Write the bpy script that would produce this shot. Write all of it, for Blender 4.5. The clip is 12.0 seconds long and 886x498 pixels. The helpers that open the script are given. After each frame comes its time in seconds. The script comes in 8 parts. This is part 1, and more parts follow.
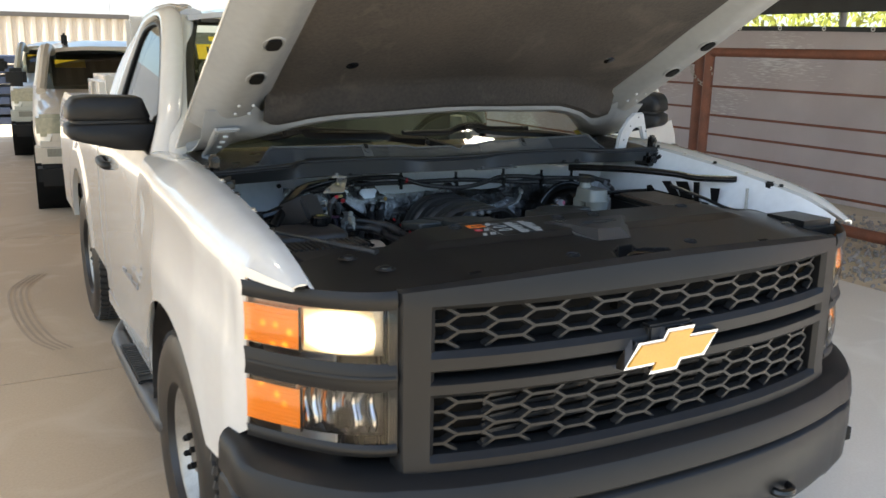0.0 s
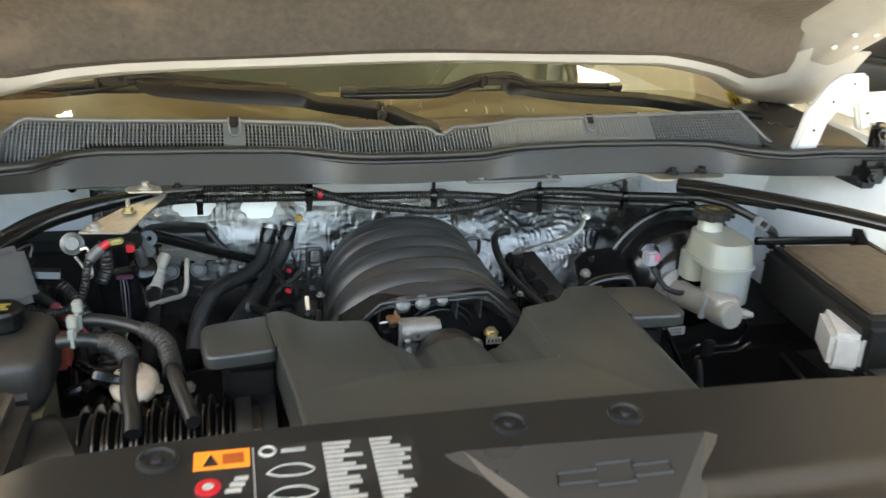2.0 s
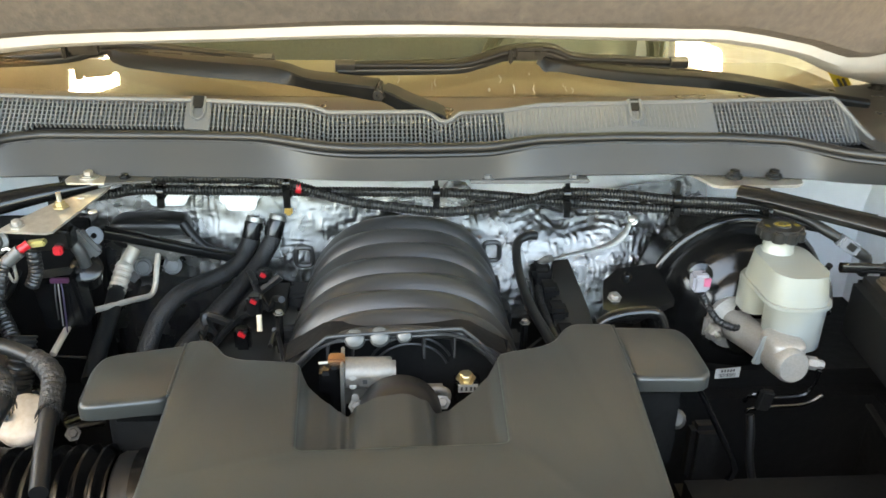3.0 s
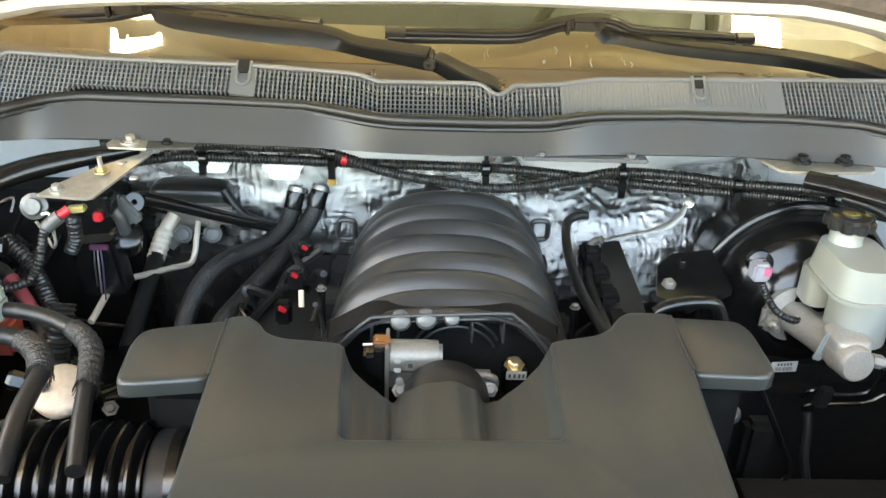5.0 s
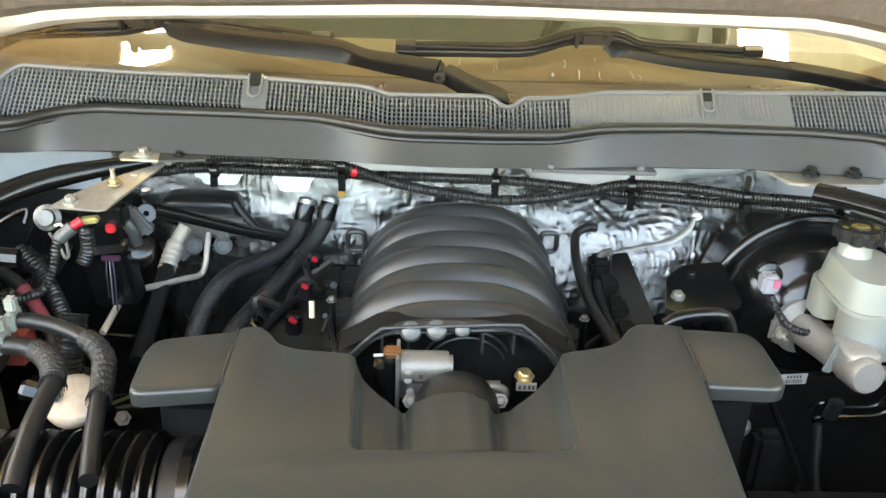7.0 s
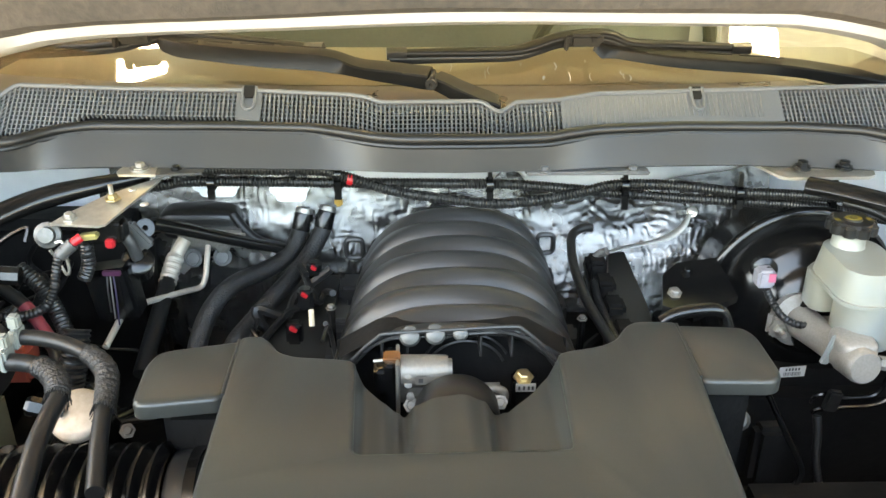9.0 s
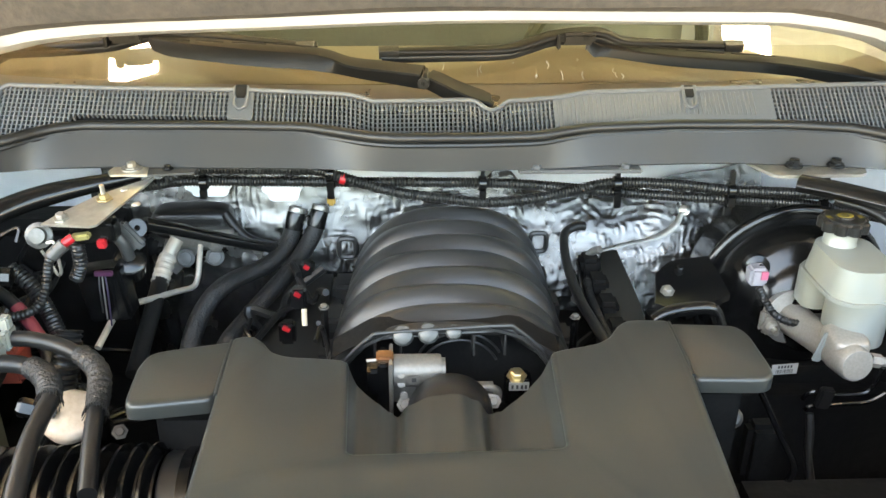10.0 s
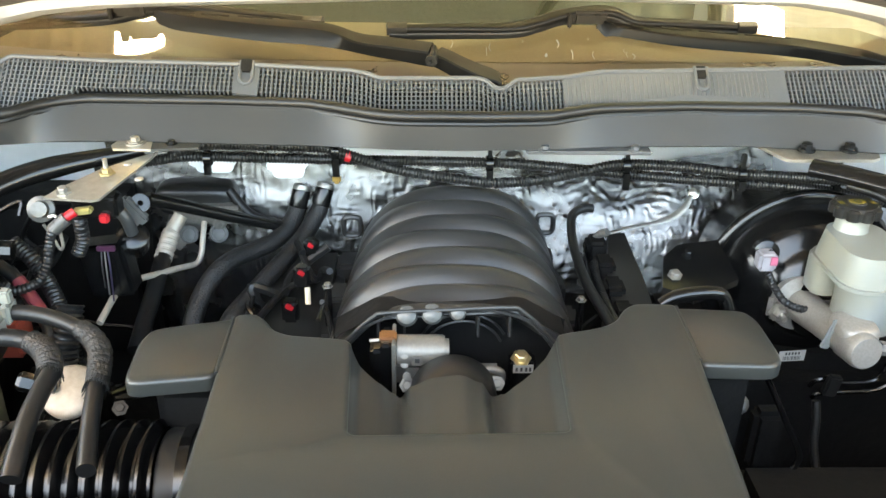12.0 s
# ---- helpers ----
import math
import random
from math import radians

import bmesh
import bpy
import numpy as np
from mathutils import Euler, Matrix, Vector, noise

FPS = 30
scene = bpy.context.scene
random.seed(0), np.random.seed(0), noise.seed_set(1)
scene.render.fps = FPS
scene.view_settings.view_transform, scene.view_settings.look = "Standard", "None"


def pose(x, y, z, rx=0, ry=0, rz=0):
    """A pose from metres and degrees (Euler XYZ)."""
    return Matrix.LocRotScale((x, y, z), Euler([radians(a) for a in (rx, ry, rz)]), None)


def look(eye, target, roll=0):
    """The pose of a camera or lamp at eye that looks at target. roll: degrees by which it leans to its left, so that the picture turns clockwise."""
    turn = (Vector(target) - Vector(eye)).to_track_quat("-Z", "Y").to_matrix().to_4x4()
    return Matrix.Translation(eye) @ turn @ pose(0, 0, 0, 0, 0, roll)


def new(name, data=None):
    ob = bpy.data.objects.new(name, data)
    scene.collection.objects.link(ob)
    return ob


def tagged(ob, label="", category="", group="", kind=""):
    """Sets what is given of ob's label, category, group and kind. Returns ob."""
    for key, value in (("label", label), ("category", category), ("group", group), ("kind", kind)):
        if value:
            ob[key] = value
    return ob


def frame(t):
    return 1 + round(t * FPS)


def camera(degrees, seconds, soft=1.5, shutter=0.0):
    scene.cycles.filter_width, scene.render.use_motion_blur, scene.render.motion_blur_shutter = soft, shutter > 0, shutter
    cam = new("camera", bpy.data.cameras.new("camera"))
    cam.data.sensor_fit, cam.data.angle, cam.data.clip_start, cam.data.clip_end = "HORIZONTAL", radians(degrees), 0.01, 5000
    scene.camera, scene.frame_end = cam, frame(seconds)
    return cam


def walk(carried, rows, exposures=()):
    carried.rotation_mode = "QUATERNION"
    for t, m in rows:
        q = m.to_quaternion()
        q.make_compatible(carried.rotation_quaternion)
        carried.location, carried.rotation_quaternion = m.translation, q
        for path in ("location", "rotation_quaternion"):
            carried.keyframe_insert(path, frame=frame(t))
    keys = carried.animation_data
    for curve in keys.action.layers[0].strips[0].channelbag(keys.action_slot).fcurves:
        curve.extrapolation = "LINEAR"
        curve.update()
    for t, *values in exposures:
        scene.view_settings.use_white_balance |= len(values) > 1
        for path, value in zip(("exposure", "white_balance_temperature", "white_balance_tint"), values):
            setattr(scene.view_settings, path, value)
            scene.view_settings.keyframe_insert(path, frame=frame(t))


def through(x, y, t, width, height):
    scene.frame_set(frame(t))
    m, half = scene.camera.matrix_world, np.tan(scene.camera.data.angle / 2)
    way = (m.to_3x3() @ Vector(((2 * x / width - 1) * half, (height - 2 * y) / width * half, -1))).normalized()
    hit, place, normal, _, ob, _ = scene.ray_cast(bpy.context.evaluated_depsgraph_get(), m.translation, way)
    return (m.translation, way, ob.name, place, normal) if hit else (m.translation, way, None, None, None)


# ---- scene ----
cam = camera(53.9, 12.0, soft=1.5, shutter=0.3)
PATH = [
    (0, (-1.482, -1.552, 1.64), (-0.585, 0.088, 1.203), 1.0),
    (0.5, (-1.168, -1.193, 1.622), (-0.3, 0.453, 1.151), 1.5),
    (1, (-0.806, -0.876, 1.633), (-0.035, 0.8, 1.1), 2.0),
    (1.5, (-0.489, -0.603, 1.643), (0.126, 1.112, 1.038), 2.2),
    (2, (-0.306, -0.306, 1.644), (0.13, 1.431, 0.95), 2.4),
    (2.5, (-0.108, -0.151, 1.64), (0.128, 1.6, 0.888), 1.5),
    (3, (-0.054, -0.077, 1.64), (0.089, 1.661, 0.837), 1.4),
    (3.5, (-0.07, -0.029, 1.632), (0.014, 1.691, 0.784), 1.1),
    (5.5, (-0.076, -0.029, 1.634), (-0.001, 1.681, 0.763), 2.6),
    (6, (-0.079, -0.031, 1.633), (-0.01, 1.682, 0.767), 2.6),
    (6.5, (-0.08, -0.032, 1.632), (-0.004, 1.684, 0.775), 2.7),
    (7, (-0.08, -0.034, 1.634), (-0.018, 1.688, 0.789), 2.3),
    (9, (-0.073, -0.044, 1.639), (-0.016, 1.683, 0.803), 0.4),
    (9.5, (-0.073, -0.043, 1.64), (-0.008, 1.685, 0.805), 0.2),
    (10, (-0.072, -0.043, 1.64), (-0.001, 1.682, 0.8), 0.4),
    (10.5, (-0.074, -0.045, 1.639), (-0.006, 1.676, 0.792), 0.4),
    (11, (-0.074, -0.045, 1.638), (-0.007, 1.672, 0.78), 0.6),
    (11.5, (-0.071, -0.037, 1.636), (-0.007, 1.673, 0.766), 0.9),
    (12, (-0.071, -0.032, 1.633), (-0.013, 1.676, 0.755), 1.1),
]
LIGHTEN = [(0, 1.5, 6300, 5), (0.5, 1.7, 6550, 5), (1, 2.4, 7350, 5), (1.5, 3.1, 8050, 5), (2, 3.5, 8250, 4), (2.5, 3.9, 8500, 4), (3.5, 4.28, 8600, 4), (12, 4.28, 8600, 4)]
walk(cam, [(t, look(eye, target, roll)) for t, eye, target, roll in PATH], LIGHTEN)

# ---- light ----
world = bpy.data.worlds.new("world")
scene.world = world
world.use_nodes = True
wn = world.node_tree.nodes
sky = wn.new("ShaderNodeTexSky")
sky.sky_type, sky.sun_disc = "NISHITA", False
sky.sun_elevation, sky.sun_rotation = radians(59), radians(256)
sky.air_density, sky.dust_density = 1.0, 2.0
wn["Background"].inputs["Strength"].default_value = 0.15
world.node_tree.links.new(sky.outputs[0], wn["Background"].inputs["Color"])
sun = new("sun", bpy.data.lights.new("sun", "SUN"))
sun.data.energy, sun.data.angle, sun.data.color = 5.0, radians(0.5), (1.0, 0.95, 0.86)
sun.matrix_world = look((-8.0, -2.0, 13.8), (0, 0, 0))

# ---- materials ----
def surface(name, c1, c2=None, rough=0.5, metal=0.0, grain=60.0, blotch=4.0, bump=0.05, coat=0.0, spec=0.5, mix=1.0, step=0.01):
    """Two colours mixed by fine grain and broad blotches, with fine relief."""
    m = bpy.data.materials.new(name)
    m.use_nodes = True
    n, l = m.node_tree.nodes, m.node_tree.links
    b = n["Principled BSDF"]
    b.inputs["Roughness"].default_value, b.inputs["Metallic"].default_value = rough, metal
    b.inputs["Coat Weight"].default_value, b.inputs["Coat Roughness"].default_value = coat, 0.04
    b.inputs["Specular IOR Level"].default_value = spec
    c2 = c2 or tuple(v * 0.8 for v in c1)
    tc = n.new("ShaderNodeTexCoord")
    fine, broad = n.new("ShaderNodeTexNoise"), n.new("ShaderNodeTexNoise")
    for tex, s, d in ((fine, grain, 6), (broad, blotch, 4)):
        tex.inputs["Scale"].default_value, tex.inputs["Detail"].default_value = s, d
        l.new(tc.outputs["Object"], tex.inputs["Vector"])
    add = n.new("ShaderNodeMath"); add.operation = "MULTIPLY_ADD"
    l.new(fine.outputs["Fac"], add.inputs[0]); add.inputs[1].default_value = 0.45
    half = n.new("ShaderNodeMath"); half.operation = "MULTIPLY"; half.inputs[1].default_value = 0.55
    l.new(broad.outputs["Fac"], half.inputs[0]); l.new(half.outputs[0], add.inputs[2])
    ramp = n.new("ShaderNodeMapRange")
    ramp.inputs["From Min"].default_value, ramp.inputs["From Max"].default_value = 0.35, 0.65
    ramp.inputs["To Max"].default_value = mix
    l.new(add.outputs[0], ramp.inputs["Value"])
    mc = n.new("ShaderNodeMix"); mc.data_type = "RGBA"
    mc.inputs["A"].default_value, mc.inputs["B"].default_value = (*c1, 1), (*c2, 1)
    l.new(ramp.outputs[0], mc.inputs["Factor"]); l.new(mc.outputs["Result"], b.inputs["Base Color"])
    rr = n.new("ShaderNodeMapRange")
    rr.inputs["To Min"].default_value, rr.inputs["To Max"].default_value = max(rough - 0.06, 0.02), min(rough + 0.08, 1)
    l.new(fine.outputs["Fac"], rr.inputs["Value"]); l.new(rr.outputs[0], b.inputs["Roughness"])
    if bump:
        bp = n.new("ShaderNodeBump")
        bp.inputs["Strength"].default_value, bp.inputs["Distance"].default_value = bump, step
        l.new(fine.outputs["Fac"], bp.inputs["Height"]); l.new(bp.outputs[0], b.inputs["Normal"])
    return m


def glowing(name, colour, strength, base=None):
    m = surface(name, base or colour, rough=0.15, bump=0.25 if base else 0, grain=160, step=0.003, coat=0.4 if base else 0)
    b = m.node_tree.nodes["Principled BSDF"]
    b.inputs["Emission Color"].default_value, b.inputs["Emission Strength"].default_value = (*colour, 1), strength
    return m


def varied_glow(name, colour, low, high, spots=None, base=None):
    """Lamp that burns brightest in its middle, or in small spots."""
    m = glowing(name, colour, low, base)
    n, l = m.node_tree.nodes, m.node_tree.links
    tc = [k for k in n if k.type == "TEX_COORD"][0]
    r = n.new("ShaderNodeMapRange")
    if spots:
        v = n.new("ShaderNodeTexVoronoi"); v.inputs["Scale"].default_value = spots
        l.new(tc.outputs["Object"], v.inputs["Vector"]); l.new(v.outputs["Distance"], r.inputs["Value"])
        r.inputs["From Min"].default_value, r.inputs["From Max"].default_value = 0.0, 0.32
    else:
        v = n.new("ShaderNodeVectorMath"); v.operation = "DISTANCE"
        v.inputs[1].default_value = (0.5, 0.5, 0.5)
        s = n.new("ShaderNodeVectorMath"); s.operation = "MULTIPLY_ADD"
        s.inputs[1].default_value, s.inputs[2].default_value = (1, 0, 1.1), (0, 0.5, -0.05)
        l.new(tc.outputs["Generated"], s.inputs[0]); l.new(s.outputs[0], v.inputs[0]); l.new(v.outputs["Value"], r.inputs["Value"])
        r.inputs["From Min"].default_value, r.inputs["From Max"].default_value = 0.28, 0.62
    r.inputs["To Min"].default_value, r.inputs["To Max"].default_value = high, low
    l.new(r.outputs[0], n["Principled BSDF"].inputs["Emission Strength"])
    return m


def translucent(name, through, back, share):
    """Fibreglass sheet: part of the light goes through it."""
    m = bpy.data.materials.new(name)
    m.use_nodes = True
    n, l = m.node_tree.nodes, m.node_tree.links
    n.remove(n["Principled BSDF"])
    tr, df, mx, ns = (n.new("ShaderNode" + k) for k in ("BsdfTranslucent", "BsdfDiffuse", "MixShader", "TexNoise"))
    tr.inputs["Color"].default_value, df.inputs["Color"].default_value = (*through, 1), (*back, 1)
    ns.inputs["Scale"].default_value = 2.0
    r = n.new("ShaderNodeMapRange")
    r.inputs["To Min"].default_value, r.inputs["To Max"].default_value = share * 0.7, share * 1.3
    l.new(ns.outputs["Fac"], r.inputs["Value"]); l.new(r.outputs[0], mx.inputs[0])
    l.new(df.outputs[0], mx.inputs[1]); l.new(tr.outputs[0], mx.inputs[2]); l.new(mx.outputs[0], n["Material Output"].inputs[0])
    return m


def glass(name, tint, rough=0.02, clear=0.85, ior=1.5):
    """Thin pane: mostly clear, with a mirror's gloss by Fresnel."""
    m = bpy.data.materials.new(name)
    m.use_nodes = True
    n, l = m.node_tree.nodes, m.node_tree.links
    n.remove(n["Principled BSDF"])
    tr, gl, fr, mx = (n.new("ShaderNode" + k) for k in ("BsdfTransparent", "BsdfGlossy", "Fresnel", "MixShader"))
    tr.inputs["Color"].default_value = (*[v * clear for v in tint], 1)
    gl.inputs["Roughness"].default_value = rough
    fr.inputs["IOR"].default_value = ior
    l.new(fr.outputs[0], mx.inputs[0]); l.new(tr.outputs[0], mx.inputs[1]); l.new(gl.outputs[0], mx.inputs[2])
    l.new(mx.outputs[0], n["Material Output"].inputs[0])
    return m


WHITE = surface("white_paint", (0.60, 0.595, 0.57), (0.56, 0.55, 0.525), 0.20, grain=30, blotch=2, bump=0, coat=0.8)
WHITE_IN = surface("white_primer_paint", (0.78, 0.80, 0.82), (0.70, 0.72, 0.74), 0.35, grain=40, blotch=6, bump=0.02, coat=0.3)
# White paint under the hood, its shade put into two greyer colours
FRAME_IN = surface("shaded_hood_white", (0.265, 0.275, 0.278), (0.232, 0.24, 0.243), 0.4, grain=40, blotch=6, bump=0.02, coat=0.2)
DULLWHITE = surface("half_shaded_white", (0.46, 0.475, 0.49), (0.40, 0.41, 0.42), 0.35, grain=40, blotch=10, bump=0.02, coat=0.3)
BEIGE = surface("beige_paint", (0.60, 0.55, 0.46), (0.52, 0.47, 0.40), 0.3, grain=30, blotch=2, bump=0, coat=0.6)
GREYBLK = surface("grey_textured_plastic", (0.0085, 0.0092, 0.0102), (0.012, 0.0125, 0.0132), 0.42, grain=900, blotch=5, bump=0.12, step=0.0008, spec=0.26)
COVER = surface("black_moulded_plastic", (0.008, 0.008, 0.0078), (0.013, 0.0125, 0.0115), 0.33, grain=700, blotch=6, bump=0.10, step=0.0006)
DUSTY = surface("dusty_black_plastic", (0.014, 0.013, 0.012), (0.034, 0.029, 0.024), 0.5, grain=200, blotch=8, bump=0.08, step=0.001)
RUBBER = surface("black_rubber", (0.008, 0.008, 0.008), (0.015, 0.0145, 0.014), 0.38, grain=300, blotch=12, bump=0.1, step=0.001, spec=0.4)
TYRE = surface("tyre_rubber", (0.028, 0.027, 0.026), (0.07, 0.064, 0.056), 0.75, grain=150, blotch=9, bump=0.2, step=0.002)
# Near-black for unlit hollows, shade put into the colour; also small black parts
SHADEBLK = surface("shade_black", (0.005, 0.005, 0.005), (0.009, 0.0085, 0.008), 0.7, grain=60, blotch=9, bump=0.2, spec=0.15)
GLOSSBLK = surface("gloss_black_enamel", (0.004, 0.004, 0.004), (0.006, 0.0058, 0.0056), 0.20, grain=60, blotch=6, bump=0, coat=0.0, spec=0.5)
STEEL = surface("cast_aluminium", (0.36, 0.345, 0.315), (0.25, 0.236, 0.215), 0.40, 0.75, grain=220, blotch=14, bump=0.25, step=0.002)
ZINC = surface("zinc_plate", (0.55, 0.52, 0.46), (0.40, 0.37, 0.32), 0.30, 0.8, grain=120, blotch=10, bump=0.05)
CHROME = surface("chrome_trim", (0.62, 0.62, 0.63), (0.5, 0.5, 0.51), 0.10, 1.0, bump=0)
GOLD = surface("gold_enamel", (0.55, 0.29, 0.03), (0.48, 0.24, 0.02), 0.3, grain=200, blotch=10, bump=0.05, coat=0.4)
LINER = surface("hood_liner_felt", (0.024, 0.0228, 0.0218), (0.055, 0.0475, 0.0415), 0.95, grain=90, blotch=2.4, bump=0.5, step=0.004)
def scuffed(m, colour, scale, low, high, amount, stretch=(1, 1, 1)):
    """Worn or dusty patches of another colour, with soft ragged outlines."""
    n, l = m.node_tree.nodes, m.node_tree.links
    b = n["Principled BSDF"]
    old = b.inputs["Base Color"].links[0].from_socket
    tc = [k for k in n if k.type == "TEX_COORD"][0]
    mp, w, r, mx = n.new("ShaderNodeMapping"), n.new("ShaderNodeTexNoise"), n.new("ShaderNodeMapRange"), n.new("ShaderNodeMix")
    mp.inputs["Scale"].default_value = stretch
    w.inputs["Scale"].default_value, w.inputs["Detail"].default_value, w.inputs["Distortion"].default_value = scale, 6, 0.8
    r.inputs["From Min"].default_value, r.inputs["From Max"].default_value, r.inputs["To Max"].default_value = low, high, amount
    mx.data_type = "RGBA"
    mx.inputs["B"].default_value = (*colour, 1)
    l.new(tc.outputs["Object"], mp.inputs["Vector"]); l.new(mp.outputs[0], w.inputs["Vector"]); l.new(w.outputs["Fac"], r.inputs["Value"])
    l.new(old, mx.inputs["A"]); l.new(r.outputs[0], mx.inputs["Factor"]); l.new(mx.outputs["Result"], b.inputs["Base Color"])
    return m
scuffed(LINER, (0.10, 0.085, 0.068), 2.6, 0.60, 0.72, 0.55, (1, 1, 1.6))
scuffed(LINER, (0.075, 0.066, 0.056), 7.0, 0.62, 0.70, 0.5, (1.5, 1, 1))
scuffed(DUSTY, (0.10, 0.08, 0.058), 9.0, 0.55, 0.72, 0.5)
AMBER = surface("amber_lens", (0.75, 0.17, 0.01), (0.6, 0.10, 0.005), 0.15, grain=120, blotch=20, bump=0.3, coat=0.5)
RED = surface("red_plastic", (0.42, 0.012, 0.02), (0.32, 0.01, 0.015), 0.35, bump=0)
MILKY = surface("milky_plastic", (0.205, 0.228, 0.232), (0.235, 0.226, 0.180), 0.33, grain=9, blotch=13, bump=0.02, coat=0.2)
YELLOW = surface("yellow_card", (0.85, 0.62, 0.02), (0.75, 0.55, 0.03), 0.6, bump=0)
ORANGE = surface("orange_print", (0.85, 0.22, 0.02), (0.8, 0.2, 0.02), 0.5, bump=0)
PRINT = surface("white_print", (0.33, 0.33, 0.31), (0.23, 0.23, 0.215), 0.5, bump=0)
INK = surface("black_print", (0.01, 0.01, 0.01), (0.02, 0.02, 0.02), 0.35, bump=0)
RUST = surface("rusty_pipe", (0.22, 0.075, 0.04), (0.13, 0.05, 0.03), 0.6, grain=80, blotch=8, bump=0.3, step=0.002)
GLASS = glass("windscreen_glass", (0.78, 0.83, 0.72), ior=1.5)
SIDEGLASS = glass("side_glass", (0.35, 0.38, 0.36), ior=1.6)
LENS = glass("lamp_lens", (0.97, 0.97, 0.97), rough=0.05)
TRIMGREY = surface("grey_cab_trim", (0.10, 0.10, 0.095), (0.07, 0.068, 0.063), 0.7, grain=120, blotch=4, bump=0.1)

MESHPL = surface("grille_mesh_plastic", (0.012, 0.0125, 0.0132), (0.017, 0.0175, 0.018), 0.36, grain=500, blotch=6, bump=0.04, step=0.0006, spec=0.30)

# ---- mesh helpers ----
def finish(ob, me, mat, angle=40):
    me.materials.append(mat)
    for p in me.polygons:
        p.use_smooth = True
    me.set_sharp_from_angle(angle=radians(angle))
    return ob


def part(name, bm, mat, parent=None, label="", angle=40, soft=0.0, seg=2, face=None):
    """One mesh object out of a bmesh, under a thing or a part."""
    if soft:
        edges = [e for e in bm.edges if len(e.link_faces) == 2 and e.calc_face_angle(0) > 0.6]
        bmesh.ops.bevel(bm, geom=edges, offset=soft, segments=seg, affect="EDGES", clamp_overlap=True)
    bmesh.ops.recalc_face_normals(bm, faces=bm.faces)
    if face:
        bm.faces.ensure_lookup_table()
        if sum((f.normal for f in bm.faces), Vector()).dot(Vector(face)) < 0:
            bmesh.ops.reverse_faces(bm, faces=bm.faces)
    me = bpy.data.meshes.new(name)
    bm.to_mesh(me)
    bm.free()
    ob = new(name, me)
    while parent and parent.parent and parent.parent.parent:
        parent = parent.parent
    if parent:
        ob.parent = parent
    finish(ob, me, mat, angle)
    return tagged(ob, label) if label else ob


def thing(name, label, category, at=(0, 0, 0), group="", kind=""):
    ob = new(name)
    ob.location = at
    return tagged(ob, label, category, group, kind)


def box(bm, x0, x1, y0, y1, z0, z1, m=None):
    r = bmesh.ops.create_cube(bm, size=1, matrix=Matrix.Translation(((x0 + x1) / 2, (y0 + y1) / 2, (z0 + z1) / 2)) @ Matrix.Diagonal((x1 - x0, y1 - y0, z1 - z0, 1)))
    if m:
        bmesh.ops.transform(bm, matrix=m, verts=r["verts"])
    return r["verts"]


def boxed(*a, m=None):
    bm = bmesh.new()
    box(bm, *a, m=m)
    return bm


def prism(bm, outline, lift, thick):
    """outline of (x, y), top surface lift(x, y), carried down by thick."""
    top = [bm.verts.new((x, y, lift(x, y))) for x, y in outline]
    low = [bm.verts.new((x, y, lift(x, y) - thick)) for x, y in outline]
    bm.faces.new(top)
    bm.faces.new(low[::-1])
    for i in range(len(top)):
        j = (i + 1) % len(top)
        bm.faces.new((top[j], top[i], low[i], low[j]))
    return bm


def sheet(bm, f, nu, nv, close=False):
    """Grid surface f(u, v), u and v from 0 to 1."""
    g = [[bm.verts.new(f(i / nu, j / nv)) for j in range(nv + 1)] for i in range(nu + 1 - close)]
    for i in range(nu):
        for j in range(nv):
            k = (i + 1) % len(g)
            q = (g[i][j], g[k][j], g[k][j + 1], g[i][j + 1])
            bm.faces.new(q)
    return bm


def thicken(bm, d):
    bmesh.ops.recalc_face_normals(bm, faces=bm.faces)
    bmesh.ops.solidify(bm, geom=bm.faces[:], thickness=d)
    return bm


def curve(points, n=12):
    """Points on a smooth line through the given ones."""
    p = [Vector(q) for q in points]
    p = [2 * p[0] - p[1]] + p + [2 * p[-1] - p[-2]]
    out = []
    for i in range(1, len(p) - 2):
        for k in range(n):
            t = k / n
            out.append(0.5 * ((2 * p[i]) + (p[i + 1] - p[i - 1]) * t + (2 * p[i - 1] - 5 * p[i] + 4 * p[i + 1] - p[i + 2]) * t * t + (3 * p[i] - p[i - 1] - 3 * p[i + 1] + p[i + 2]) * t ** 3))
    return out + [p[-2]]


